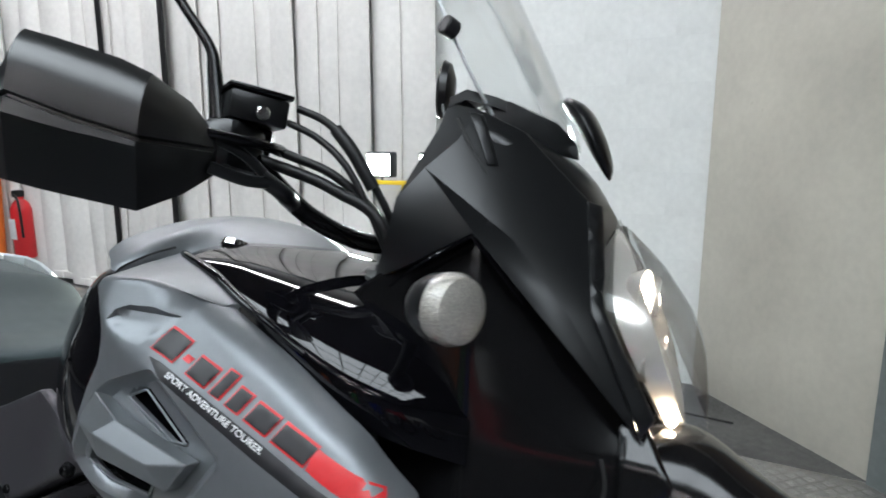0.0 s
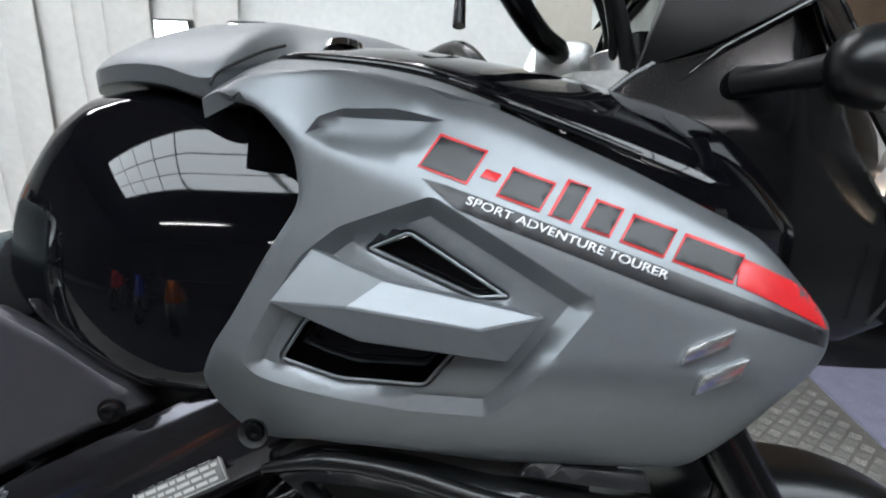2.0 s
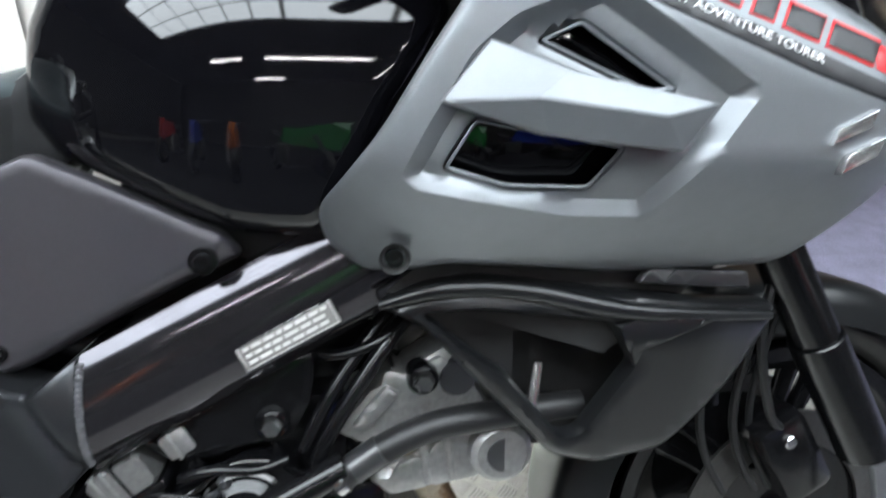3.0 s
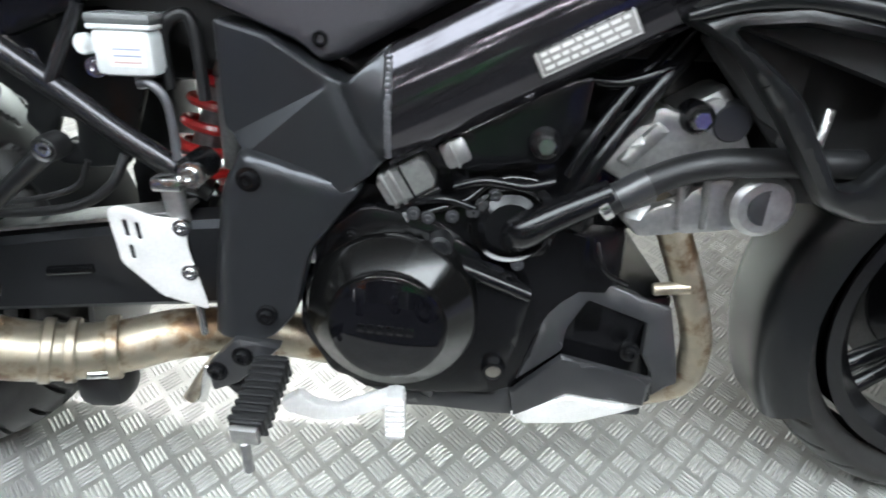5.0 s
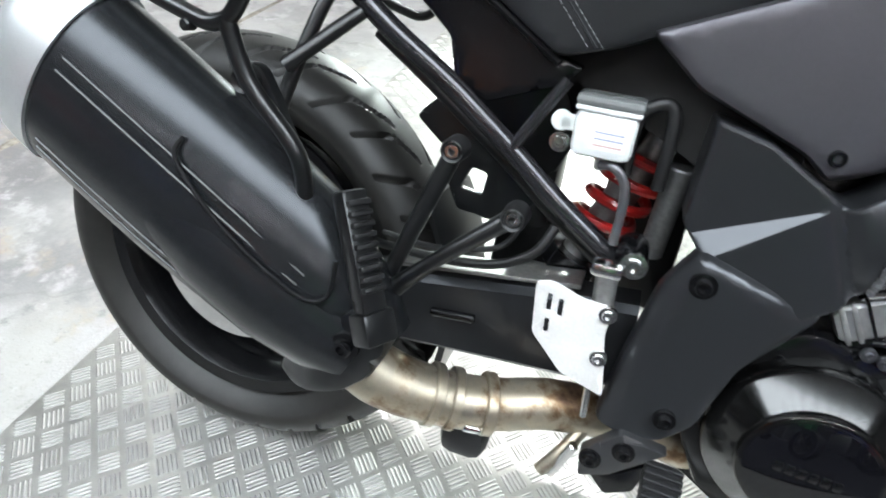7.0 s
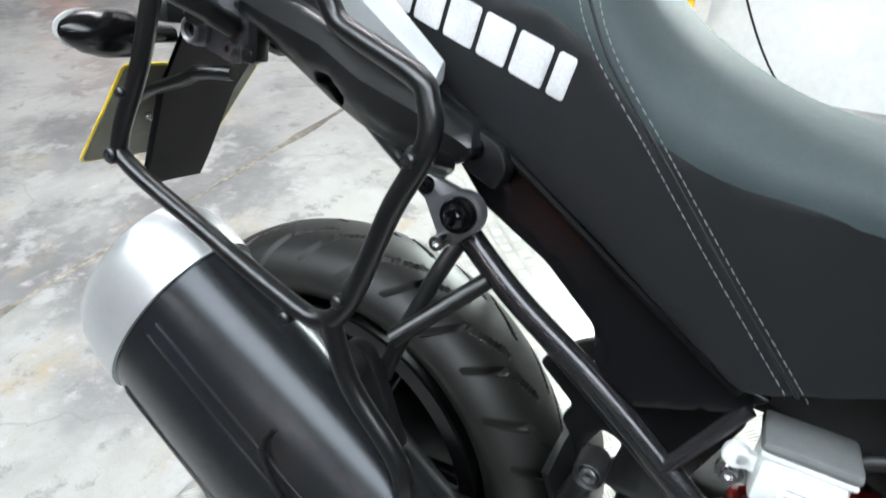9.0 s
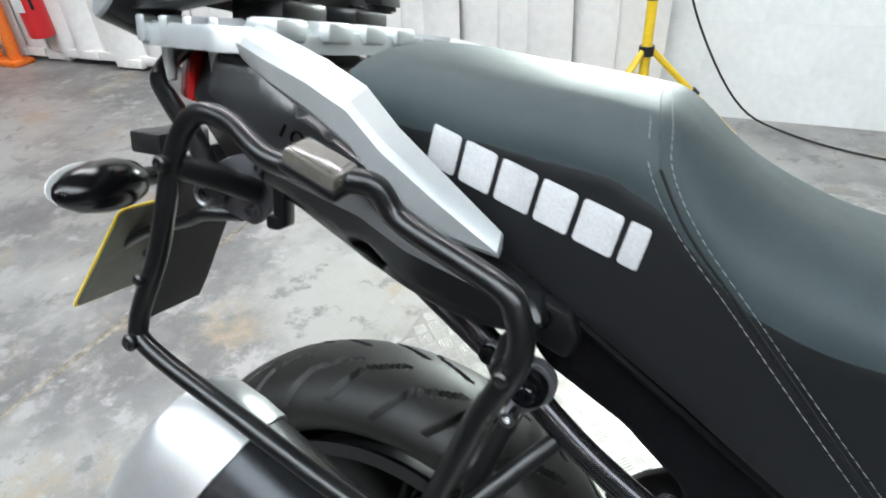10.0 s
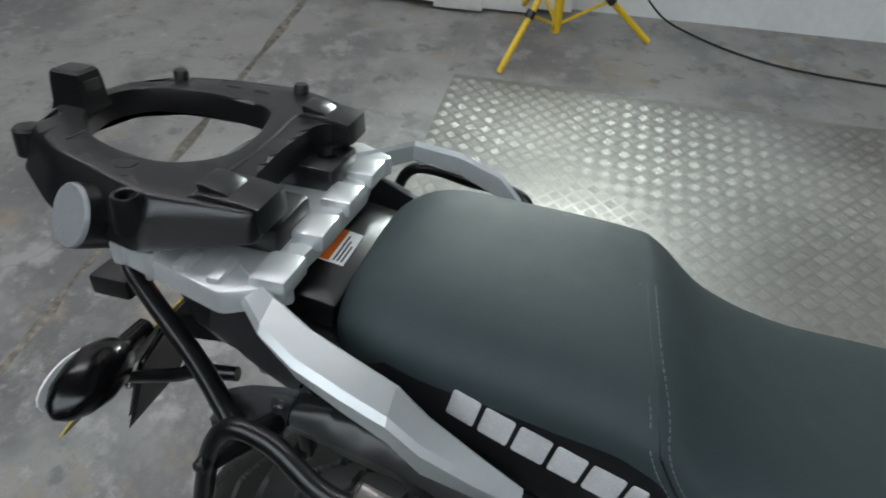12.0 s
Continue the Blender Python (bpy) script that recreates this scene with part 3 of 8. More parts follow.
# roof lights and tubes
for row in range(3):
    for colm in range(12):
        x, y = -5.1 + 0.95 * colm, -3.35 + 0.8 * row
        ob = part("roof_light", block(x, x + 0.88, y, y + 0.74, 4.56, 4.585, 0.003), SKYLIGHT)
        tagged(ob, "translucent pane of the roof light between dark boards", "roof light", "roof light panes", "structure")
for x, y in ((-1.9, -4.6), (0.6, -4.6), (3.1, -4.6), (-0.4, -6.6), (2.4, -6.6), (-3.4, 1.9), (-1.6, 1.9), (0.2, 1.9)):
    lampt = thing("tube_light", Matrix.Translation((x, y, 3.7)), "white fluorescent tube light hanging under the roof", "ceiling light", "tube lights")
    part("housing", block(-0.78, 0.78, -0.06, 0.06, 0.03, 0.09, 0.006), WHITE_PLASTIC, lampt)
    part("tube", rod((-0.74, 0, 0), (0.74, 0, 0), 0.016, 8), TUBE_GLOW, lampt)
    for hx in (-0.6, 0.6):
        part("hanger_rod", rod((hx, 0, 0.085), (hx, 0, 0.905), 0.006, 8), STEEL, lampt)
area_lamp("tube_row_light", look((-1.7, 1.9, 3.66), (-1.7, 1.901, 0)), 5.2, 0.12, 125, (0.97, 0.98, 1.03))



def parked_motorcycle(x, y, turn, colour, word):
    """A motorcycle standing in the dark part of the hall, as the gloss panels mirror it."""
    paint = material("%s_bike_paint" % word, colour, 0.25, 0, 0.05, 60, coat=0.6)
    m = thing("motorcycle", pose(x, y, 0, 0, 0, turn), "%s motorcycle parked in the dark across the hall" % word, "motorcycle", "motorcycles parked across the hall")
    for cx in (-0.7, 0.7):
        part("wheel", lathe([(0.2, -0.05), (0.29, -0.06), (0.31, 0.0), (0.29, 0.06), (0.2, 0.05), (0.2, -0.05)], Matrix.Translation((cx, 0, 0.31)), 28), BLACK_RUBBER, m)
    part("tank", loft([[(px, -h, zz - d), (px, -h * 0.7, zz), (px, h * 0.7, zz), (px, h, zz - d)] for px, h, zz, d in ((-0.15, 0.08, 0.84, 0.1), (0.1, 0.16, 1.0, 0.25), (0.4, 0.15, 0.98, 0.3), (0.62, 0.1, 1.05, 0.45), (0.72, 0.05, 0.9, 0.3))]), paint, m, "%s painted tank and fairing" % word)
    part("seat", loft([[(px, -h, zz - 0.06), (px, -h, zz), (px, h, zz), (px, h, zz - 0.06)] for px, h, zz in ((-0.75, 0.06, 0.98), (-0.45, 0.12, 0.88), (-0.1, 0.1, 0.83))]), BLACK_RUBBER, m)
    part("engine", block(-0.2, 0.3, -0.16, 0.16, 0.25, 0.7, 0.04), CAST, m)
    part("handlebar", tube([(0.42, -0.36, 1.08), (0.5, -0.12, 1.04), (0.5, 0.12, 1.04), (0.42, 0.36, 1.08)], 0.014, n=8), BLACK_RUBBER, m)
    for cx, dx in ((0.7, -0.18), (-0.7, 0.55)):
        part("strut", tube([(cx, 0.09, 0.31), (cx + dx, 0.09, 0.85 if cx > 0 else 0.42)], 0.022, n=8, k=1), STEEL, m)


for x, turn, colour, word in ((-2.6, 62, (0.5, 0.02, 0.02), "red"), (-1.55, 58, (0.02, 0.05, 0.4), "blue"), (-0.5, 64, (0.65, 0.16, 0.02), "orange"), (0.7, 60, (0.03, 0.25, 0.06), "green"), (1.75, 63, (0.02, 0.04, 0.3), "dark blue"), (2.8, 59, (0.5, 0.03, 0.05), "bright red"), (3.85, 61, (0.6, 0.6, 0.58), "white")):
    parked_motorcycle(x, -2.75, turn, colour, word)

# work light on a yellow tripod
stand = thing("work_light_stand", Matrix.Translation((0.0, 2.36, 0)), "yellow tripod work light stand with two lit lamps", "work light")
part("lower_tube", rod((0, 0, 0.06), (0, 0, 0.62), 0.021), YELLOW, stand)
part("upper_tube", rod((0, 0, 0.5), (0, 0, 1.0), 0.016), YELLOW, stand)
part("collar", rod((0, 0, 0.36), (0, 0, 0.40), 0.032), BLACK_PLASTIC, stand)
part("clamp", rod((0, 0, 0.58), (0, 0, 0.70), 0.027), BLACK_PLASTIC, stand)
for fx, fy in ((0.4, 0.09), (-0.19, -0.30), (-0.2, 0.26)):
    l = part("leg", tube([(fx * 0.06, fy * 0.06, 0.38), (fx, fy, 0.012)], 0.0135, k=1), YELLOW, stand)
    part("brace", tube([(0, 0, 0.09), (fx * 0.52, fy * 0.52, 0.2)], 0.007, n=8, k=1), YELLOW, stand)
    part("leg_clip", rod((fx * 0.49, fy * 0.49, 0.215), (fx * 0.55, fy * 0.55, 0.19), 0.02), BLACK_PLASTIC, stand)
part("crossbar", block(-0.2, 0.22, -0.012, 0.012, 0.99, 1.014, 0.003), YELLOW, stand)
for lx in (-0.145, 0.19):
    head = part("lamp_head", block(lx - 0.085, lx + 0.085, -0.03, 0.03, 1.03, 1.17, 0.012), BLACK_PLASTIC, stand)
    part("lit_panel", block(lx - 0.072, lx + 0.072, -0.037, -0.031, 1.042, 1.158, 0.002), LED_GLOW, head, "glaring white lit panel")
    part("bracket", tube([(lx, 0, 1.0), (lx, 0.01, 1.04)], 0.008, k=1), STEEL, head)
    spot_lamp("work_lamp_beam", look((lx, 2.30, 1.1), (lx * 0.6 + 0.3, 0.6, 0.4)), 145, (0.88, 1.0, 0.96), 120, 0.05)
cable = part("power_cable", tube([(0.05, 2.38, 0.9), (0.16, 2.52, 0.5), (0.38, 2.6, 0.12), (0.6, 2.55, 0.012), (1.0, 2.36, 0.01), (1.7, 2.3, 0.01)], 0.005, n=8), BLACK_RUBBER)
tagged(cable, "thin black power cable running from the stand to the floor", "cable")

# fire extinguisher and orange barrier at the far end
ext = thing("fire_extinguisher", Matrix.Translation((-4.06, 2.5, 0.2)), "red fire extinguisher with a white label hanging by the wall", "fire extinguisher")
part("cylinder", lathe([(0, 0), (0.075, 0.004), (0.085, 0.02), (0.085, 0.44), (0.06, 0.5), (0.03, 0.53), (0.03, 0.55), (0, 0.55)], Matrix.Rotation(radians(90), 4, "X")), RED_DECAL, ext)
part("label_panel", block(-0.05, 0.05, -0.09, -0.086, 0.18, 0.36, 0.001), WHITE_DECAL, ext, "white paper label")
part("valve", block(-0.02, 0.02, -0.06, 0.03, 0.55, 0.61, 0.006), BLACK_PLASTIC, ext)
part("hose", tube([(0, -0.05, 0.58), (0.1, -0.07, 0.5), (0.1, -0.06, 0.2)], 0.011), BLACK_RUBBER, ext)
for bx in (-4.4, -4.62, -4.8):
    post = thing("orange_barrier_post", Matrix.Translation((bx, 2.45, 0)), "orange plastic barrier post standing by the wall", "barrier", "orange barrier posts")
    part("post", tube([(0, 0, 0.02), (0.06, 0.02, 1.2)], 0.045, k=1), ORANGE, post)
    part("foot", block(-0.09, 0.09, -0.08, 0.08, 0, 0.04, 0.01), ORANGE, post)

# dark gaps in the strip curtain: their shade is put in as black strips
for sx in (-2.09, -2.78):
    strap = part("curtain_gap_shade", block(sx - 0.028, sx + 0.028, 2.535, 2.542, 0.03, 3.42, 0.001), BLACK_RUBBER)
    tagged(strap, "black strip painted as a dark gap between the white strips", "strap", "black straps")

# painted blocks of the wall where it shows beside the strips
unit = finish("block", block(0.0001, BLOCK_L - 0.0001, 2.7, 2.708, 0.0001, BLOCK_H - 0.0001, 0.0004), WALL_WHITE, 8)
for row in range(14):
    for colm in range(5):
        ob = new("block", unit)
        ob.parent = wall_north
        ob.location = (-0.45 + BLOCK_L * colm + (BLOCK_L / 2 if row % 2 else 0), 0, BLOCK_H * row)


# ---- the motorcycle, in its own upright frame: x ahead from the rear axle, y to its left, z up; it leans on its side stand ----
LEAN_ANGLE = -15.5
bike = thing("motorcycle", pose(0, 0, 0.0027, LEAN_ANGLE), "grey and black adventure motorcycle leaning on its side stand", "motorcycle")


DISC_STEEL = material("brake_disc_steel", (0.11, 0.108, 0.105), 0.35, 0.9, 0.1, 200)


def tyre(radius, width, groove, n=1100, m=110):
    """A tyre turned about y, its tread cut by long slanting grooves."""
    a = np.arange(n)[:, None] * 2 * np.pi / n
    s = np.linspace(-1, 1, m + 1)[None, :]
    th = s * radians(128)
    y = width / 2 * np.sin(th) * np.where(abs(s) < 0.7, 1.0, 1 - 0.25 * (abs(s) - 0.7) / 0.3)
    r = np.maximum(radius - width * 0.33 * (1 - np.cos(th)) * np.where(abs(s) < 0.7, 1.0, 1.08), radius - width * 0.66) + 0 * a
    ph = (a * groove / (2 * np.pi) + np.where(s > 0, 0.5, 0.0)) % 1.0
    q = abs(s) + 0 * a
    for off, lo, hi, sl, wd in ((0.0, 0.1, 0.26, 2.6, 0.05), (0.416, 0.26, 0.6, 0.75, 0.038), (0.55, 0.06, 0.2, 2.6, 0.045), (0.914, 0.2, 0.52, 0.75, 0.036)):
        c = (off + (q - lo) * sl) % 1.0
        d = abs((ph - c + 0.5) % 1.0 - 0.5)
        side = np.clip((wd - d) / (0.15 * wd), 0, 1) * np.clip((q - lo) / 0.015, 0, 1) * np.clip((hi - q) / 0.015, 0, 1)
        r = np.minimum(r, radius - width * 0.33 * (1 - np.cos(th)) - 0.011 * side)
    bm = bmesh.new()
    co = np.stack([r * np.cos(a), y + 0 * a, r * np.sin(a)], 2)
    vs = [[bm.verts.new(p) for p in row] for row in co.tolist()]
    for i in range(n):
        u, v = vs[i], vs[(i + 1) % n]
        for k in range(m):
            bm.faces.new((u[k], u[k + 1], v[k + 1], v[k]))
    return bm


def wheel(name, cx, cz, radius, width, rim_r, groove, spokes, turn=0.0):
    hub = new(name)
    hub.parent = bike
    hub.matrix_local = Matrix.Translation((cx, 0, cz)) @ Matrix.Rotation(radians(turn), 4, "Z")
    hub.empty_display_size = 0.05
    part("tyre", tyre(radius, width, groove), RUBBER, hub, "worn black tyre with slanting tread grooves", 60)
    w = width * 0.36
    part("rim", lathe([(rim_r + 0.012, -w - 0.006), (rim_r + 0.012, -w), (rim_r - 0.004, -w + 0.006), (rim_r - 0.022, -w * 0.4), (rim_r - 0.024, w * 0.4), (rim_r - 0.004, w - 0.006), (rim_r + 0.012, w), (rim_r + 0.012, w + 0.006), (rim_r - 0.008, w + 0.004), (rim_r - 0.03, w * 0.5), (rim_r - 0.03, -w * 0.5), (rim_r - 0.008, -w - 0.004), (rim_r + 0.012, -w - 0.006)], n=96), BLACK_SATIN, hub, "black cast rim")
    part("hub", lathe([(0, -0.06), (0.02, -0.06), (0.022, -0.05), (0.045, -0.045), (0.05, 0.045), (0.022, 0.05), (0, 0.06)], n=32), BLACK_SATIN, hub)
    for i in range(spokes):
        a = 2 * math.pi * i / spokes
        for da in (-0.11, 0.11):
            p0 = Vector((math.cos(a + da * 2.2) * 0.045, 0, math.sin(a + da * 2.2) * 0.045))
            p1 = Vector((math.cos(a + da) * (rim_r - 0.026), 0, math.sin(a + da) * (rim_r - 0.026)))
            part("spoke", tube([p0, p0.lerp(p1, 0.5), p1], [0.017, 0.012, 0.015], n=10, k=3), BLACK_SATIN, hub)
    return hub


rear_wheel = wheel("rear_wheel", 0, 0.321, 0.321, 0.152, 0.216, 15, 5)
front_wheel = wheel("front_wheel", 1.545, 0.306, 0.306, 0.108, 0.224, 16, 5)
part("brake_disc", lathe([(0.11, -0.068), (0.158, -0.068), (0.158, -0.073), (0.11, -0.073), (0.11, -0.068)], n=64), DISC_STEEL, front_wheel, "drilled steel brake disc")
part("brake_disc", lathe([(0.075, -0.062), (0.125, -0.062), (0.125, -0.067), (0.075, -0.067), (0.075, -0.062)], n=64), STEEL, rear_wheel, "steel brake disc")


part("sprocket_carrier", lathe([(0.0, 0.05), (0.19, 0.05), (0.19, 0.062), (0.0, 0.062)], n=48), BLACK_PLASTIC, rear_wheel, "black sprocket and chain guard side")


# ---- grey side cowls ----
COWL_TOP = ((0.964, 1.002), (1.0, 1.017), (1.08, 1.02), (1.165, 1.009), (1.289, 0.957), (1.389, 0.908), (1.447, 0.855))
COWL_RIDGE = ((0.99, 1.0), (1.03, 0.979), (1.054, 0.9615), (1.085, 0.947), (1.132, 0.93), (1.3, 0.872), (1.45, 0.822))
SCALLOP = [(1.05, 0.968), (1.058, 0.981), (1.075, 0.988), (1.11, 0.99), (1.147, 0.984), (1.138, 0.966), (1.115, 0.957), (1.085, 0.955)]


def cowl_depth(x, z):
    """The cowl's skin: an upright lower face, an upper facet leaning in above the ridge, and a scooped ear at its rear."""
    ridge = float(np.interp(x, [p[0] for p in COWL_RIDGE], [p[1] for p in COWL_RIDGE]))
    top = float(np.interp(x, [p[0] for p in COWL_TOP], [p[1] for p in COWL_TOP]))
    lean = float(np.interp(x, (1.0, 1.13, 1.15, 1.2, 1.45), (0.36, 0.34, 0.46, 0.4, 0.32)))
    over = z - ridge
    soft = float(np.interp(x, (1.05, 1.15, 1.3), (0.002, 0.008, 0.016)))
    over = 0.0 if over < -soft else ((over + soft) ** 2 / (4 * soft) if over < soft else over)
    y = -0.309 + lean * over + 1.1 * max(0.0, z - top + 0.016) * min(1.0, max(0.0, (x - 1.1) / 0.05))
    y += 0.062 * (max(0, 0.81 - z) / 0.08) ** 1.3
    y += 0.05 * (max(0, 1.08 - x) / 0.12) ** 2
    y += 0.03 * (max(0, x - 1.36) / 0.08) ** 2
    ins, d = within(np.array([[x, z]]), SCALLOP)
    return y + (0.006 * min(1.0, float(d[0]) / 0.005) if ins[0] else 0.0)


def cowl_recessed(x, z):
    """The cowl's surface with the dished surround of the vents sunk into it."""
    ins, d = within(np.array([[x, z]]), VENT_RIM)
    return cowl_depth(x, z) + (0.013 * min(1.0, float(d[0]) / 0.013) if ins[0] else 0.0)


def shrunk(poly, r):
    """A polygon moved inwards by r."""
    out = []
    for i in range(len(poly)):
        a, b, c = Vector(poly[i - 1]), Vector(poly[i]), Vector(poly[(i + 1) % len(poly)])
        t = (c - a).normalized()
        n = Vector((-t.y, t.x)) * r
        q = b + n
        ins, _ = within(np.array([tuple(q)]), poly)
        out.append(tuple(q if ins[0] else b - n))
    return out


COWL = rounded([(0.964, 1.002), (1.0, 1.017), (1.08, 1.02), (1.165, 1.009), (1.289, 0.957), (1.389, 0.908), (1.447, 0.855), (1.443, 0.828), (1.401, 0.791), (1.362, 0.712), (1.345, 0.704), (1.2, 0.703), (1.11, 0.716), (1.046, 0.722), (1.01, 0.712), (0.975, 0.708), (0.945, 0.737), (0.94, 0.768), (0.99, 0.832), (1.022, 0.884), (1.047, 0.921), (1.041, 0.957), (1.012, 0.988)], 0.012)
VENT_RIM = rounded([(1.019, 0.834), (1.048, 0.881), (1.076, 0.904), (1.141, 0.928), (1.261, 0.857), (1.19, 0.763), (1.126, 0.766), (1.063, 0.778), (1.012, 0.788), (1.0, 0.798)], 0.006, 3)
INNER = shrunk(VENT_RIM, 0.013)
VENT_UP = rounded([(1.094, 0.889), (1.125, 0.903), (1.2, 0.857), (1.175, 0.855)], 0.005)
VENT_LOW = rounded([(1.052, 0.838), (1.03, 0.803), (1.076, 0.789), (1.14, 0.786), (1.163, 0.818)], 0.006)
for side in (1, -1):
    cowl = part("side_cowl", sheet(COWL, cowl_recessed, 0.003, (VENT_UP, VENT_LOW) if side == 1 else (), 0.009, 0.006, side=side, creases=(VENT_RIM + VENT_RIM[:1], INNER + INNER[:1], SCALLOP + SCALLOP[:1], COWL_RIDGE[1:4])), GREY_MATT, bike, "matt grey side cowl with two vents")
    part("vent_mesh", sheet(VENT_RIM, lambda x, z: cowl_depth(x, z) + 0.034, 0.002, (), 0.03, 0.002, side=side), BLACK_GLOSS, cowl, "gloss black insert behind the vents")
    if side == -1:
        continue
    for hole in (VENT_UP, VENT_LOW):
        part("vent_lip", tube([(x, cowl_recessed(x, z) + 0.0012, z) for x, z in shrunk(hole, -0.0015)], 0.0013, n=8, k=1, closed=True), GREY_MATT, cowl, "raised lip round the vent")
    # a folded fin: two upper facets and one below the ridge
    pts = [(1.026, 0.848, 4), (1.058, 0.888, 2), (1.112, 0.868, 8), (1.222, 0.847, 7), (1.197, 0.814, 5), (1.095, 0.826, 11), (1.087, 0.85, 17), (1.176, 0.838, 17)]
    fb = bmesh.new()
    top = [fb.verts.new((x, cowl_depth(x, z) - h * 0.001, z)) for x, z, h in pts]
    low = [fb.verts.new((x, cowl_depth(x, z) + 0.012, z)) for x, z, h in pts[:6]]
    for f in ((0, 1, 2, 6), (2, 3, 7, 6), (0, 6, 5), (6, 7, 4, 5), (3, 4, 7)):
        fb.faces.new([top[q] for q in f])
    for q in range(6):
        fb.faces.new((top[q], top[(q + 1) % 6], low[(q + 1) % 6], low[q]))
    fb.faces.new(low)
    bmesh.ops.recalc_face_normals(fb, faces=fb.faces)
    bmesh.ops.bevel(fb, geom=list(fb.edges), offset=0.0011, segments=1, affect="EDGES")
    part("fin", fb, GREY_MATT, cowl, "folded matt grey fin across the vents", 12)
    # sunk screw and its hole
    part("screw", lathe([(0, 0.004), (0.0035, 0.004), (0.004, 0), (0.0075, 0), (0.008, 0.006)], Matrix.Translation((0.999, -0.246, 0.731)), 16), BLACK_SATIN, cowl)
    part("screw_well", lathe([(0.0125, -0.001), (0.0115, 0.0), (0.0085, 0.004), (0.0085, 0.008)], Matrix.Translation((0.999, -0.2475, 0.731)), 24), SHADE_BLACK, cowl)


def decal(poly, mat, name, parent, lift=0.0007, depth=cowl_depth, step=0.01, thick=0.0004):
    return part(name, sheet(poly, lambda x, z: depth(x, z) - lift - thick, thick, (), step, 0.0003), mat, parent)


cowl = [o for o in bike.children if o.name.startswith("side_cowl")][0]
# red and dark lettering drawn as plain slanted shapes, with the red flash that runs on from it
u0, u1 = Vector((1.130, 0.948)), Vector((1.356, 0.873))
run = u1 - u0
up = Vector((0.0125, 0.0215))
for a, b, lo, hi in ((0.0, 0.155, 0.0, 1.2), (0.245, 0.385, 0.0, 1.0), (0.41, 0.485, 0.0, 1.25), (0.515, 0.605, 0.0, 0.98), (0.635, 0.775, 0.0, 0.95), (0.8, 0.99, 0.0, 0.95)):
    bar = [tuple(u0 + run * a + up * lo), tuple(u0 + run * b + up * lo), tuple(u0 + run * b + up * hi), tuple(u0 + run * a + up * hi)]
    decal(bar, RED_DECAL, "letter_shape", cowl, 0.0006, step=0.006)
    decal(shrunk(bar, 0.0026), DARK_DECAL, "letter_shape", cowl, 0.0016, step=0.006)
decal([tuple(u0 + run * a + up * b) for a, b in ((0.175, 0.38), (0.225, 0.38), (0.23, 0.66), (0.18, 0.66))], RED_DECAL, "letter_shape", cowl, 0.0006)
decal([(1.357, 0.873), (1.361, 0.893), (1.424, 0.868), (1.437, 0.84)], RED_DECAL, "flash", cowl, 0.0006)
decal([(1.133, 0.94), (1.15, 0.936), (1.3, 0.8855), (1.437, 0.838), (1.431, 0.828), (1.3, 0.869), (1.158, 0.919)], DARK_DECAL, "stripe", cowl, 0.0004)


def writing(text, size, m, mat, parent, name="lettering", depth=0.0004):
    cu = bpy.data.curves.new(name, "FONT")
    cu.body, cu.size, cu.extrude, cu.shear = text, size, depth, 0.15
    ob = bpy.data.objects.new(name, cu)
    scene.collection.objects.link(ob)
    me = bpy.data.meshes.new_from_object(ob.evaluated_get(bpy.context.evaluated_depsgraph_get()))
    bpy.data.objects.remove(ob)
    me.transform(m)
    me.materials.clear()
    me.materials.append(mat)
    t = new(name, me)
    t.parent = parent
    return t


text_ob = writing("SPORT ADVENTURE TOURER", 0.0117, Matrix(), WHITE_DECAL, cowl, "lettering")
wide = max(v.co.x for v in text_ob.data.vertices)
for v in text_ob.data.vertices:
    s, h = v.co.x / wide, v.co.y
    h *= 0.72
    x, z = 1.164 + s * 0.142 + h * 0.25, 0.9235 - s * 0.0478 + h
    v.co = (x, cowl_depth(x, z) - 0.0016 - v.co.z, z)
SATIN_CHROME = material("satin_chrome", (0.6, 0.6, 0.6), 0.22, 0.9)
for q in ([(1.3175, 0.8175), (1.3215, 0.829), (1.3536, 0.8431), (1.349, 0.8295)], [(1.3637, 0.8235), (1.3575, 0.809), (1.3276, 0.7956), (1.3325, 0.8105)]):
    part("emblem", prism(q, -0.3138, -0.306, 0.001), SATIN_CHROME, cowl, "chrome emblem slab", 30)


# ---- tank, knee panels and the black top panel ----
def arch(x, hw, ze, zt, p=2.2, n=20, below=0.03, yoff=0.0):
    """A cross-section: an arch from edge to edge, closed underneath."""
    out = []
    for i in range(n + 1):
        a = math.pi * i / n
        c, s = math.cos(a), math.sin(a)
        out.append((x, yoff - hw * math.copysign(abs(c) ** (2 / p), c), ze + (zt - ze) * abs(s) ** (2 / p)))
    return out + [(x, yoff + hw * 0.96, ze - below), (x, yoff - hw * 0.96, ze - below)]


def smooth_rows(rows, k=4):
    """More rows between the given ones, each value glided."""
    n = len(rows[0])
    cols = [[v[0] for v in spline([(r[i], 0, 0) for r in rows], k)] for i in range(n)]
    return [tuple(c[j] for c in cols) for j in range(len(cols[0]))]


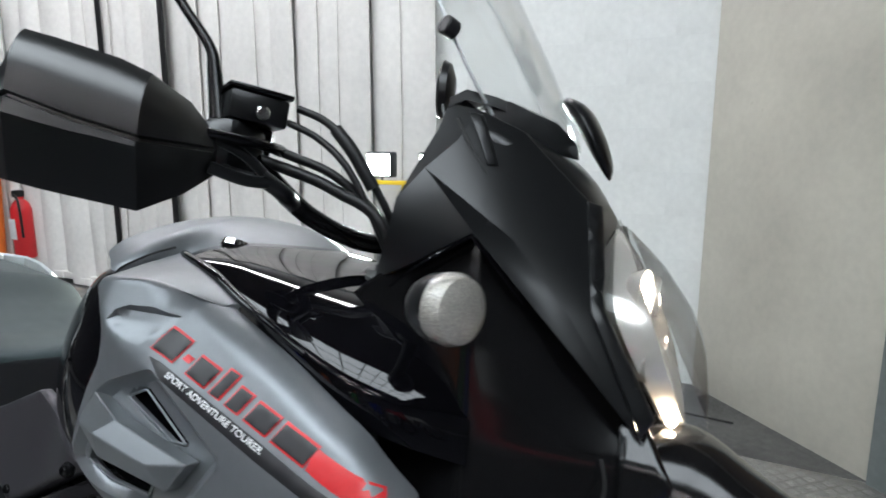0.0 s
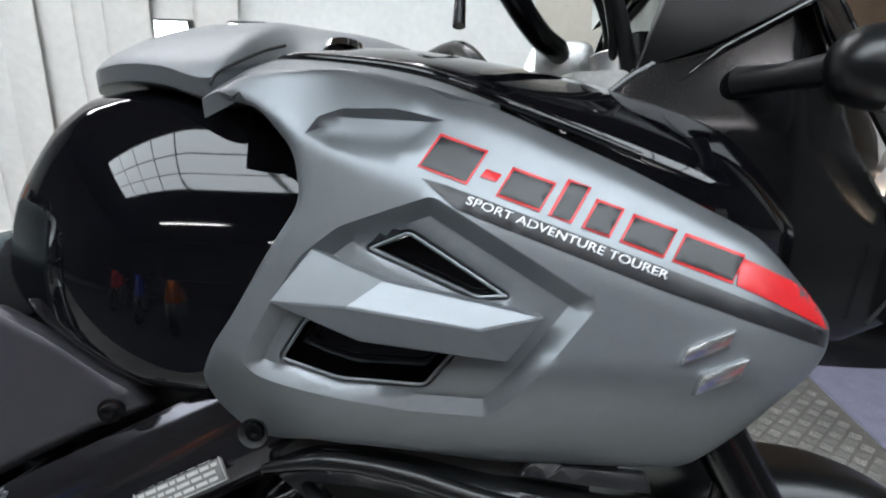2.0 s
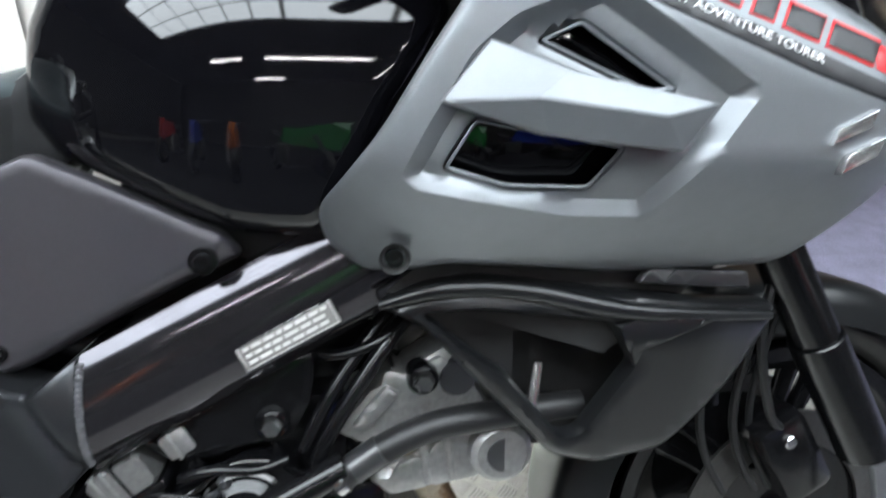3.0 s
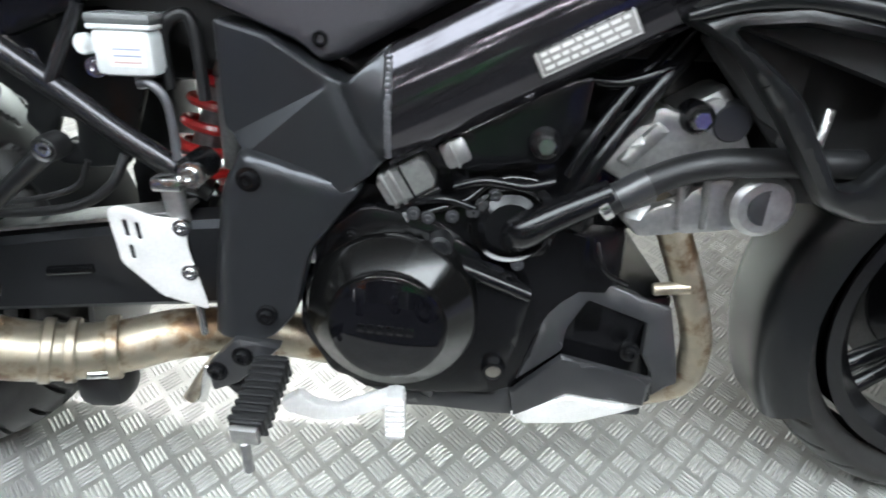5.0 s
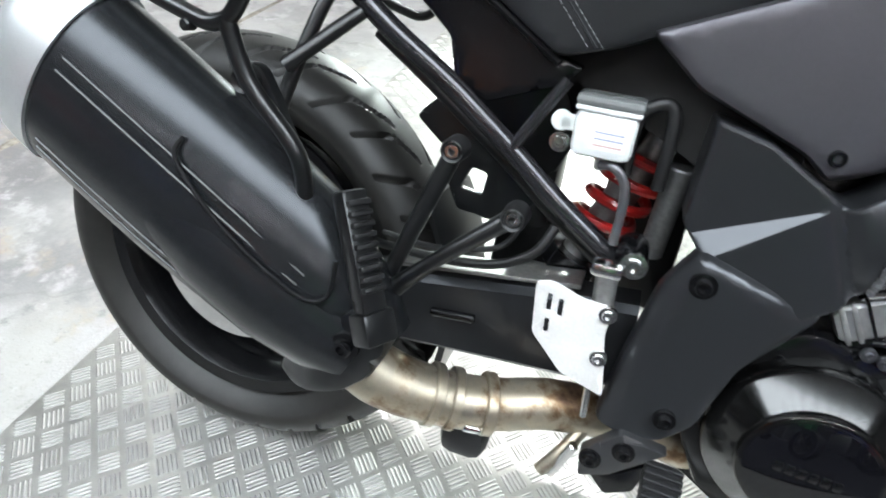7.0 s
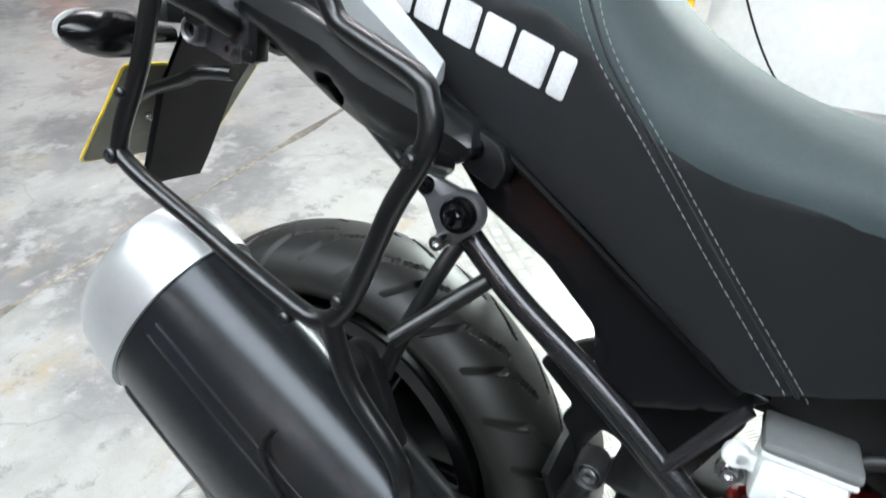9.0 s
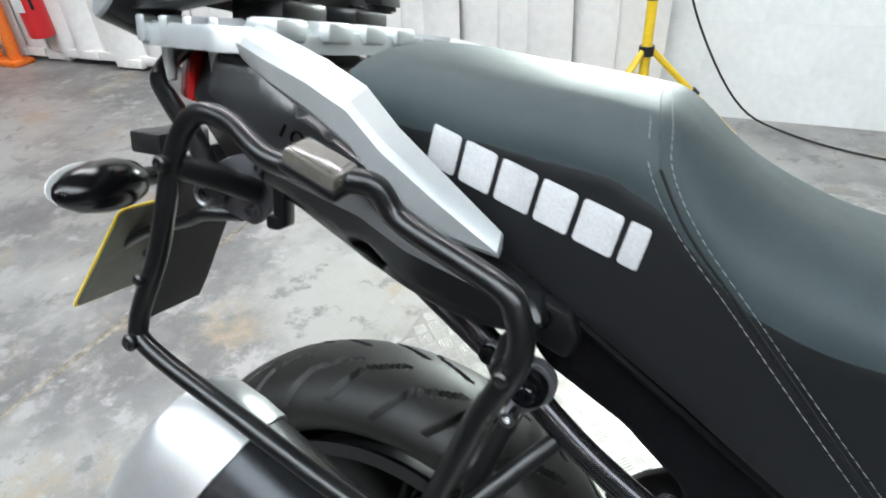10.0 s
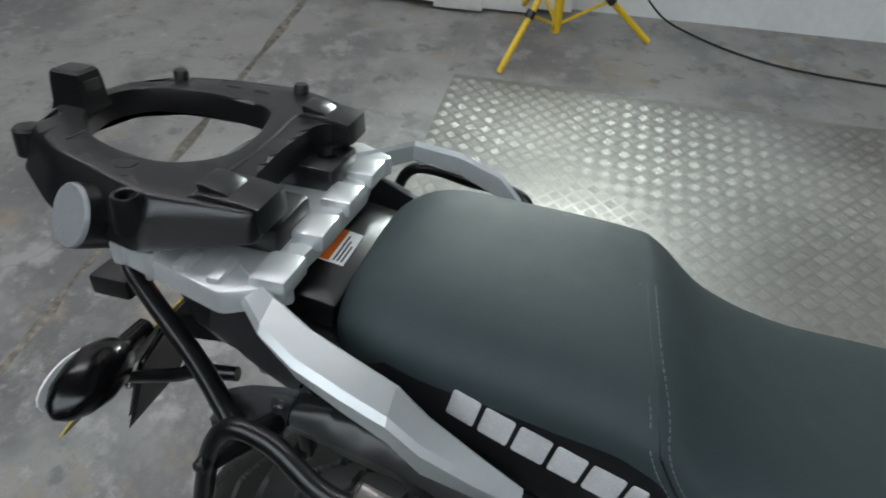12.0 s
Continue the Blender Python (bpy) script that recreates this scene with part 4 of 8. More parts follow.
tank = part("tank_cover", loft([arch(*r, 1.45, 20, 0.014) for r in smooth_rows([(0.772, 0.09, 1.045, 1.066), (0.8, 0.138, 1.044, 1.094), (0.85, 0.18, 1.042, 1.116), (0.9, 0.209, 1.034, 1.127), (0.945, 0.234, 1.02, 1.13), (0.968, 0.222, 1.028, 1.13), (0.992, 0.155, 1.05, 1.129), (1.05, 0.138, 1.052, 1.122), (1.1, 0.125, 1.05, 1.108), (1.14, 0.11, 1.045, 1.085), (1.17, 0.09, 1.03, 1.055)])]), GREY_MATT, bike, "matt grey tank cover")
KNEE = rounded([(0.69, 0.84), (0.7, 0.915), (0.718, 0.945), (0.748, 0.992), (0.788, 1.02), (0.85, 1.028), (0.9, 1.024), (0.965, 1.009), (1.004, 0.993), (1.024, 0.97), (1.056, 0.928), (1.036, 0.89), (1.005, 0.845), (0.975, 0.775), (0.94, 0.738), (0.87, 0.744), (0.79, 0.78), (0.72, 0.808)], 0.012)


def knee_depth(x, z):
    d = float(within(np.array([(x, z)]), KNEE)[1][0])
    return -0.222 + 1.9 * (z - 0.86) ** 2 + 2.0 * max(0, 0.92 - x) ** 2 + 34 * max(0, 0.02 - d) ** 2


for side in (1, -1):
    part("knee_panel", sheet(KNEE, knee_depth, 0.004, (), 0.006, 0.006, side=side), BLACK_GLOSS, bike, "gloss black knee panel of the tank")
top_panel = part("top_panel", loft([arch(*r, 1.75) for r in smooth_rows([(0.985, 0.163, 1.046, 1.07), (1.03, 0.188, 1.044, 1.09), (1.12, 0.222, 1.028, 1.09), (1.24, 0.248, 0.985, 1.076), (1.34, 0.254, 0.945, 1.06), (1.4, 0.236, 0.925, 1.045), (1.46, 0.185, 0.905, 1.0)])]), BLACK_GLOSS, bike, "gloss black panel ahead of the tank")
part("fuel_cap", lathe([(0, 0.006), (0.012, 0.006), (0.016, 0.008), (0.02, 0.008), (0.022, 0.0)], pose(1.04, -0.118, 1.0725, 78), 32), CHROME, top_panel, "round metal fuel cap lock")
SHOULDER = []
for x, bx, by, bz in ((0.955, 0.97, -0.15, 1.062), (0.98, 0.985, -0.155, 1.058), (1.0, 1.0, -0.172, 1.053), (1.04, 1.035, -0.192, 1.047), (1.08, 1.09, -0.213, 1.037), (1.13, 1.14, -0.23, 1.024), (1.18, 1.19, -0.243, 1.004)):
    z = float(np.interp(x, [p[0] for p in COWL_TOP], [p[1] for p in COWL_TOP])) - 0.003
    SHOULDER.append(((x, cowl_depth(x, z) + 0.001, z), (bx, by, bz)))
part("tank_shoulder", loft([[a, (Vector(a) + Vector(b)) / 2 + Vector((0, 0, 0.002)), b, Vector(b) - Vector((0, 0, 0.012)), Vector(a) - Vector((0, -0.006, 0.014))] for a, b in zip(spline([p[0] for p in SHOULDER], 4), spline([p[1] for p in SHOULDER], 4))]), GREY_MATT, tank, "matt grey shoulder beside the black panel")
part("tank_seam", tube([(0.955, -0.2375, 1.0135), (0.96, -0.232, 1.026), (0.985, -0.212, 1.047), (1.0, -0.186, 1.061)], 0.0014, n=8), SHADE_BLACK, tank)
part("edge_trim", tube([(0.982, -0.155, 1.052), (1.0, -0.17, 1.0535), (1.03, -0.187, 1.05), (1.12, -0.222, 1.033), (1.2, -0.2425, 1.004), (1.3, -0.254, 0.966)], [0.003, 0.0055, 0.006, 0.006, 0.005, 0.003], n=14), BLACK_GLOSS, top_panel, "gloss black edge trim")
# dark core inside the tank, its shade put in as colour
part("tank_core", loft([[(x, -h, a), (x, -h, b), (x, h, b), (x, h, a)] for x, h, a, b in ((0.74, 0.04, 0.74, 0.98), (0.82, 0.11, 0.72, 1.0), (0.95, 0.17, 0.7, 1.04), (1.2, 0.2, 0.62, 1.02), (1.38, 0.16, 0.72, 0.98))]), SHADE_BLACK, bike)


# ---- seat ----
SEAT_ROWS = [(-0.022, 0.085, 0.93, 0.952), (-0.008, 0.115, 0.935, 0.974), (0.04, 0.136, 0.94, 0.992), (0.14, 0.15, 0.93, 0.983), (0.235, 0.158, 0.918, 0.972), (0.27, 0.16, 0.9, 0.962), (0.33, 0.163, 0.845, 0.915), (0.42, 0.165, 0.826, 0.876), (0.52, 0.16, 0.83, 0.862), (0.62, 0.135, 0.845, 0.872), (0.72, 0.11, 0.87, 0.905), (0.76, 0.1, 0.885, 0.935)]
seat = part("seat", loft([arch(*r, 2.6, 24) for r in smooth_rows(SEAT_ROWS, 6)]), SEAT_TOP, bike, "grey vinyl seat with stitched seams")


def seat_edge(x):
    return float(np.interp(x, [r[0] for r in SEAT_ROWS], [r[1] for r in SEAT_ROWS]))


SKIRT = [(-0.012, 0.943), (0.04, 0.942), (0.14, 0.932), (0.235, 0.92), (0.27, 0.902), (0.33, 0.848), (0.42, 0.829), (0.52, 0.832), (0.62, 0.847), (0.72, 0.872), (0.74, 0.82), (0.66, 0.78), (0.57, 0.745), (0.48, 0.703), (0.425, 0.687), (0.30, 0.768), (0.19, 0.832), (0.12, 0.868), (0.02, 0.91)]
for side in (1, -1):
    skirt = part("seat_side", sheet(rounded(SKIRT, 0.01), lambda x, z: -seat_edge(x) + 0.12 * max(0, seat_edge(x) and (np.interp(x, [r[0] for r in SEAT_ROWS], [r[2] for r in SEAT_ROWS]) - z)) * (0.0 if x < 0.45 else 0.3), 0.02, (), 0.01, 0.006, side=side), SEAT_SIDE, seat, "black vinyl seat side")
    if side == 1:
        near_skirt = skirt
    part("seat_nose", sheet(rounded([(0.65, 0.85), (0.69, 0.875), (0.715, 0.893), (0.735, 0.888), (0.745, 0.86), (0.74, 0.82), (0.72, 0.79), (0.66, 0.79)], 0.012), lambda x, z: -0.118, 0.02, (), 0.02, 0.01, side=side), SEAT_SIDE, seat, "black vinyl nose of the seat")
# plain white shapes in place of the maker's name
SEAT_PRINT = material("off_white_print", (0.5, 0.5, 0.5), 0.55, 0, 0.12, 500, 0.15, 1600, 0.1)
a0, du, up = Vector((0.0955, 0.9068)), Vector((0.163, -0.0497)), Vector((0.006, 0.0298))
for a, b in ((0.0, 0.145), (0.17, 0.325), (0.35, 0.515), (0.54, 0.695), (0.72, 0.89), (0.915, 1.0)):
    shape = rounded([tuple(a0 + du * a), tuple(a0 + du * b), tuple(a0 + du * b + up), tuple(a0 + du * a + up)], 0.003, 3)
    part("letter_shape", sheet(shape, lambda x, z: -seat_edge(x) - 0.0012, 0.0004, (), 0.012, 0.0004), SEAT_PRINT, near_skirt)


def stitches(path, gap=0.0055, r=0.00034):
    """A row of short thread stitches along a path."""
    p = spline(path, 40)
    bm = bmesh.new()
    acc, last = 0.0, p[0]
    start = p[0]
    on = True
    for q in p[1:]:
        acc += (q - last).length
        last = q
        if acc >= (gap * 0.68 if on else gap * 0.32):
            if on:
                tube([start, q], r, n=5, k=1, bm=bm)
            start, on, acc = q, not on, 0.0
    return bm


for d in (-0.006, 0.008):
    part("stitching", stitches([(0.247 + d, 0, 0.971), (0.249 + d, -0.08, 0.966), (0.256 + d, -0.135, 0.951), (0.262 + d, -0.158, 0.925), (0.285 + d, -0.1625, 0.888), (0.33 + d, -0.1645, 0.838), (0.393 + d, -0.166, 0.768), (0.456 + d, -0.166, 0.70)]), THREAD, seat)
part("seam", tube([(0.248, 0.1, 0.961), (0.248, 0, 0.9695), (0.25, -0.08, 0.9655), (0.257, -0.135, 0.9495), (0.263, -0.1585, 0.925)], 0.0011, n=8), SEAT_TOP, seat)
part("seam", tube([(0.263, -0.1575, 0.925), (0.286, -0.161, 0.888), (0.332, -0.163, 0.838), (0.395, -0.164, 0.768), (0.458, -0.164, 0.70)], 0.0011, n=8), SEAT_SIDE, seat)
part("seat_gap", tube([(0.13, -0.15, 0.864), (0.21, -0.15, 0.818), (0.322, -0.15, 0.747), (0.426, -0.15, 0.682)], 0.0045, n=8), HANGER_BLACK, seat)


# ---- rear rails and carrier ----
RAIL = [(-0.097, 0.132, 0.998, 0.02, 0.028), (-0.046, 0.18, 0.997, 0.033, 0.03), (-0.01, 0.198, 0.989, 0.034, 0.034), (0.03, 0.206, 0.977, 0.034, 0.038), (0.064, 0.207, 0.961, 0.033, 0.042), (0.09, 0.205, 0.936, 0.03, 0.046), (0.13, 0.195, 0.904, 0.022, 0.04), (0.169, 0.183, 0.872, 0.012, 0.018)]


RAIL_FAR = [(-0.1, 0.118, 1.0, 0.02, 0.026), (-0.072, 0.142, 1.0, 0.022, 0.028), (-0.03, 0.2, 0.997, 0.022, 0.03), (0.028, 0.206, 0.987, 0.022, 0.034), (0.08, 0.206, 0.968, 0.022, 0.038), (0.105, 0.2, 0.944, 0.022, 0.04), (0.135, 0.194, 0.906, 0.02, 0.04), (0.169, 0.183, 0.872, 0.012, 0.018)]


def rail_ring(x, yo, zt, wide, high, side):
    """A bevelled box section of the grab rail."""
    b = min(0.005, high * 0.25, wide * 0.25)
    pts = [(yo - b, zt - 0.008), (yo - wide + b, zt), (yo - wide, zt - b), (yo - wide, zt - high * 0.75), (yo - wide + b, zt - high * 0.75 - b), (yo - b * 2, zt - high), (yo - b, zt - high + b), (yo, zt - b - 0.009)]
    return [(x, -side * y, z) for y, z in pts]


for side, rows in ((1, RAIL), (-1, RAIL_FAR)):
    part("grab_rail", loft([rail_ring(*r, side) for r in rows]), SILVER, bike, "silver painted grab rail", 18)
carrier = part("carrier", laid(rounded([(-0.04, -0.13), (-0.055, -0.105), (-0.05, -0.05), (-0.045, 0.05), (-0.055, 0.105), (-0.04, 0.13), (-0.09, 0.16), (-0.22, 0.12), (-0.23, 0.0), (-0.22, -0.12), (-0.09, -0.16)], 0.008), 0.996, 0.016, (), 0.005), SILVER, bike, "silver painted rear carrier")
for y in (-0.118, -0.045, 0.02, 0.085):
    part("rib", block(-0.075, -0.041, y - 0.024, y + 0.02, 0.985, 1.004, 0.005), SILVER, carrier)
for x in (-0.1, -0.135, -0.17, -0.205):
    part("rib", block(x - 0.006, x + 0.006, -0.152 + 0.18 * (-0.09 - x), -0.115, 0.978, 1.002, 0.003), SILVER, carrier)
for x, y in ((-0.13, -0.116), (-0.205, -0.1), (-0.13, 0.116)):
    part("hook", lathe([(0.008, 0), (0.006, 0.03), (0.0045, 0.042), (0, 0.043)], pose(x, y, 0.985, -90), 12), SILVER, carrier)
LB = pose(-0.0505, -0.009, 0.955, 0, 10, 0)
part("seat_lock_cover", block(-0.04, 0.03, -0.085, 0.1, -0.03, -0.0006, 0.004, LB), BLACK_PLASTIC, bike)

label = part("warning_label", block(-0.0135, 0.0135, -0.029, 0.029, 0, 0.0008, 0, LB), WHITE_DECAL, bike, "white warning label with an orange band")
part("orange_band", block(-0.013, -0.002, -0.028, 0.028, 0.0009, 0.0013, 0, LB), ORANGE, label)
for q in range(3):
    part("text_bar", block(0.001 + q * 0.004, 0.003 + q * 0.004, -0.025, 0.02 - 0.008 * q, 0.0009, 0.0012, 0, LB), DARK_GREY, label)

# ---- top case plate ----
BADGE_GREY = material("pale_grey_badge", (0.27, 0.28, 0.29), 0.35, 0.2, 0.08, 300)
PLATE_HOLE = rounded([(-0.145, -0.035), (-0.146, 0.02), (-0.165, 0.088), (-0.246, 0.1), (-0.315, 0.085), (-0.337, 0.045), (-0.326, -0.007), (-0.292, -0.042), (-0.245, -0.063), (-0.186, -0.072)], 0.025)
PLATE_TOP = rounded([(-0.074, -0.118), (-0.082, -0.076), (-0.105, -0.064), (-0.11, 0.0), (-0.105, 0.07), (-0.08, 0.083), (-0.074, 0.116), (-0.13, 0.146), (-0.17, 0.158), (-0.25, 0.148), (-0.305, 0.127), (-0.342, 0.085), (-0.356, 0.0), (-0.338, -0.052), (-0.282, -0.085), (-0.222, -0.103), (-0.165, -0.121)], 0.012)
PLATE_FOOT = rounded([(-0.071, -0.124), (-0.081, -0.079), (-0.104, -0.067), (-0.109, 0.0), (-0.104, 0.073), (-0.079, 0.086), (-0.071, 0.122), (-0.13, 0.153), (-0.17, 0.166), (-0.25, 0.156), (-0.31, 0.134), (-0.352, 0.09), (-0.368, 0.0), (-0.353, -0.064), (-0.288, -0.107), (-0.226, -0.128), (-0.166, -0.148)], 0.012)
rack_mesh = sheet(PLATE_TOP, flat(-1.062), 0.026, (PLATE_HOLE,), 0.02, 0.003)
rack_mesh.transform(LAY)
rack = part("top_case_plate", rack_mesh, BLACK_PLASTIC, bike, "black plastic top case mounting plate")


def rack_ring(s, q):
    """The plate's outline, s of the way out from its top edge and q of the way down to its foot."""
    ring = []
    for a, b in zip(PLATE_TOP, PLATE_FOOT):
        foot = float(np.interp(-a[0], (0.07, 0.1, 0.17, 0.25, 0.37), (1.037, 1.033, 1.018, 1.009, 1.026)))
        ring.append((a[0] * (1 - s) + b[0] * s, a[1] * (1 - s) + b[1] * s, 1.0615 * (1 - q) + foot * q))
    return ring


part("plate_skirt", loft([rack_ring(s, q) for s, q in ((-0.15, 0.0), (0.0, 0.0), (0.2, 0.06), (0.5, 0.4), (0.9, 0.88), (1.0, 0.96), (0.9, 1.0), (-0.6, 1.0))], False), BLACK_PLASTIC, rack, "sloping black side of the plate", 50)
part("ridge", tube([(-0.133, -0.115, 1.0605), (-0.128, -0.03, 1.0605), (-0.135, 0.08, 1.0605)], 0.003, n=8), BLACK_PLASTIC, rack)
tower = part("catch", loft([[(-0.346 + a * w, 0.016 - b * 0.017 * w, z) for a, b in ((-0.017, -1), (0.02, -1), (0.02, 1), (-0.017, 1))] for w, z in ((1.12, 1.056), (1.0, 1.064), (0.92, 1.086), (0.85, 1.094), (0.7, 1.097))]), BLACK_PLASTIC, rack, "raised black catch", 25)
part("catch_hollow", block(-0.332, -0.3268, 0.006, 0.027, 1.068, 1.087, 0.001), SHADE_BLACK, tower)
part("catch", lathe([(0.0, 0.008), (0.011, 0.0075), (0.0135, 0.005), (0.0145, -0.02)], pose(-0.35, -0.05, 1.05, 90), 24), BLACK_RUBBER, rack)
for y in (-0.092, 0.1):
    hook = part("catch", prism([(-0.132, 1.05), (-0.132, 1.0635), (-0.126, 1.067), (-0.092, 1.0665), (-0.073, 1.0635), (-0.07, 1.041), (-0.1, 1.041)], y - 0.0235, y + 0.0235, 0.003), BLACK_PLASTIC, rack)
    part("catch_slot", block(-0.1335, -0.118, y - 0.016, y + 0.012, 1.0575, 1.063, 0.001), SHADE_BLACK, hook)
    part("catch_lip", prism([(-0.128, 1.065), (-0.13, 1.0725), (-0.124, 1.0735), (-0.104, 1.069), (-0.1, 1.065)], y - 0.018, y + 0.014, 0.0015), BLACK_PLASTIC, hook)
for x, y in ((-0.3, 0.122), (-0.16, 0.146)):
    part("stud", lathe([(0.0, 0.011), (0.007, 0.0105), (0.0085, 0.008), (0.0085, -0.01)], pose(x, y, 1.062, 90), 20), BLACK_RUBBER, rack)
for x, y in ((-0.18, -0.13),):
    part("boss", lathe([(0.0, 0.0), (0.008, 0.0), (0.0085, 0.0118), (0.0108, 0.0125), (0.0118, 0.0105), (0.0135, -0.02)], pose(x, y, 1.05, 90), 24), BLACK_PLASTIC, rack)
part("bolt_hole", lathe([(0.0, 0.0008), (0.0095, 0.0008), (0.0098, 0.0)], pose(-0.214, -0.085, 1.062, 90), 24), SHADE_BLACK, rack)
for x in (-0.2, -0.235):
    part("slot", block(x - 0.009, x + 0.009, 0.124, 0.13, 1.061, 1.0632, 0.001), SHADE_BLACK, rack)
for x in (-0.29, -0.318):
    part("slot", block(x - 0.0015, x + 0.0015, -0.066, -0.046, 1.061, 1.0628, 0.0005, pose(0, 0, 0)), SHADE_BLACK, rack)
badge_axis = along((-0.215, -0.0844, 1.0056), (-0.253, -0.1664, 1.0476))
part("badge_boss", lathe([(0.024, 0.0), (0.0275, 0.02), (0.0285, 0.05), (0.0285, 0.057)], badge_axis, 32), BLACK_PLASTIC, rack)
part("badge", lathe([(0, 0.0605), (0.0265, 0.0605), (0.028, 0.0585), (0.028, 0.05)], badge_axis, 40), BADGE_GREY, rack, "round pale grey badge")
for y in (-0.06, 0.06):
    pad = part("mount_block", block(-0.13, -0.07, y - 0.035, y + 0.035, 1.0, 1.034, 0.006), BLACK_PLASTIC, rack)
    part("mount_screw", rod((-0.09, y, 1.03), (-0.09, y, 1.038), 0.011), BLACK_SATIN, pad)

rack.matrix_basis = Matrix.Translation((-0.08, 0, 1.048)) @ Matrix.Rotation(radians(2.3), 4, "Y") @ Matrix.Translation((0.08, 0, -1.062))

# ---- tail, light, plate, indicator ----
TAIL_RAIL = rounded([(-0.03, 0.903), (0.0, 0.902), (0.025, 0.896), (0.07, 0.88), (0.134, 0.855), (0.2, 0.83), (0.208, 0.812), (0.19, 0.797), (0.15, 0.79), (0.12, 0.797), (0.085, 0.806), (0.05, 0.819), (0.013, 0.849), (-0.02, 0.87), (-0.034, 0.88)], 0.005)
RAIL_CREST = [(-0.026, 0.892), (0.02, 0.879), (0.06, 0.868), (0.1, 0.848), (0.15, 0.834), (0.196, 0.818)]
RAIL_FOOT = [(-0.02, 0.879), (0.02, 0.858), (0.037, 0.853), (0.09, 0.825), (0.13, 0.812), (0.19, 0.806)]


def tail_rail_depth(x, z):
    """A crest with a steep face above and a flatter one below it."""
    crest = float(np.interp(x, [p[0] for p in RAIL_CREST], [p[1] for p in RAIL_CREST]))
    foot = float(np.interp(x, [p[0] for p in RAIL_FOOT], [p[1] for p in RAIL_FOOT]))
    return -0.184 + 0.9 * max(0, z - crest) + 0.35 * max(0, crest - z) + 0.5 * max(0, foot - z)


tail = part("tail_body", loft([[(x, -h * 0.75, b), (x, -h, (a + b) / 2), (x, -h * 0.8, a), (x, h * 0.8, a), (x, h, (a + b) / 2), (x, h * 0.75, b)] for x, h, a, b in ((-0.235, 0.05, 0.965, 0.9), (-0.15, 0.12, 0.975, 0.87), (-0.085, 0.14, 0.965, 0.865), (-0.075, 0.14, 0.93, 0.862), (0.06, 0.13, 0.91, 0.84), (0.2, 0.12, 0.83, 0.76), (0.34, 0.11, 0.73, 0.67))]), BLACK_PLASTIC, bike, "black plastic tail body")
for side in (1, -1):
    tp = part("tail_panel", sheet(rounded([(-0.115, 0.975), (-0.07, 0.972), (0.0, 0.93), (0.06, 0.895), (0.072, 0.878), (0.055, 0.868), (0.0, 0.878), (-0.06, 0.905), (-0.12, 0.94)], 0.006), lambda x, z: -0.158 + 0.25 * max(0, z - 0.93) + 0.1 * max(0, -x), 0.01, (), 0.015, 0.005, side=side), DARK_GREY, bike, "dark grey tail side panel")
    if side == 1:
        near_tail = tp
    part("tail_rail", sheet(TAIL_RAIL, tail_rail_depth, 0.02, (rounded([(0.042, 0.836), (0.05, 0.845), (0.064, 0.844), (0.078, 0.829), (0.066, 0.818), (0.056, 0.832)], 0.004),), 0.008, 0.004, side=side, creases=(RAIL_CREST, RAIL_FOOT)), BLACK_PLASTIC, bike, "black plastic lower tail rail")
    part("under_seat_panel", sheet(rounded([(0.13, 0.868), (0.2, 0.832), (0.30, 0.768), (0.425, 0.687), (0.45, 0.68), (0.43, 0.66), (0.36, 0.632), (0.325, 0.648), (0.315, 0.689), (0.265, 0.73), (0.205, 0.762), (0.15, 0.822)], 0.006), lambda x, z: -0.143, 0.012, (), 0.012, 0.004, side=side), BLACK_SATIN, bike, "satin black panel under the seat")
writing_ob = writing("1000", 0.021, Matrix(), BLACK_GLOSS, near_tail)
for v in writing_ob.data.vertices:
    s, h, e = v.co.x, v.co.y, v.co.z
    v.co = (-0.032 + s * 1.25 + h * 0.2, -0.1625 - e, 0.917 - s * 0.42 + h * 0.75)
light = part("tail_light", loft([[(x, -h, b), (x, -h * 0.9, a), (x, h * 0.9, a), (x, h, b)] for x, h, a, b in ((-0.195, 0.085, 0.972, 0.922), (-0.222, 0.075, 0.968, 0.926), (-0.24, 0.05, 0.962, 0.93))]), RED_LENS, bike, "red tail light lens")
hanger = part("plate_hanger", loft([[(x, -h, z), (x + 0.02, -h, z + 0.035), (x + 0.02, h, z + 0.035), (x, h, z)] for x, h, z in ((-0.14, 0.075, 0.855), (-0.24, 0.066, 0.835), (-0.3, 0.06, 0.75), (-0.355, 0.05, 0.62))]), HANGER_BLACK, bike, "black plastic plate hanger")
part("inset", loft([[(x, -h - 0.002, z), (x + 0.012, -h - 0.002, z + 0.022), (x + 0.012, -h + 0.004, z + 0.022), (x, -h + 0.004, z)] for x, h, z in ((-0.248, 0.0655, 0.832), (-0.3, 0.06, 0.757), (-0.345, 0.0515, 0.65))]), BLACK_SATIN, hanger)
part("cable_tube", tube([(-0.15, -0.074, 0.808), (-0.2, -0.078, 0.802), (-0.225, -0.08, 0.79), (-0.29, -0.078, 0.765), (-0.345, -0.07, 0.735)], [0.008, 0.009, 0.008, 0.007, 0.006], n=14), POWDER_BLACK, hanger)
bolt(hanger, -0.318, -0.062, 0.726, 0.004, STEEL)
part("reflector_wing", block(-0.35, -0.3, -0.04, 0.04, 0.845, 0.872, 0.004), BLACK_RUBBER, hanger)
PL = pose(-0.347, 0.0, 0.725, 0, 37)
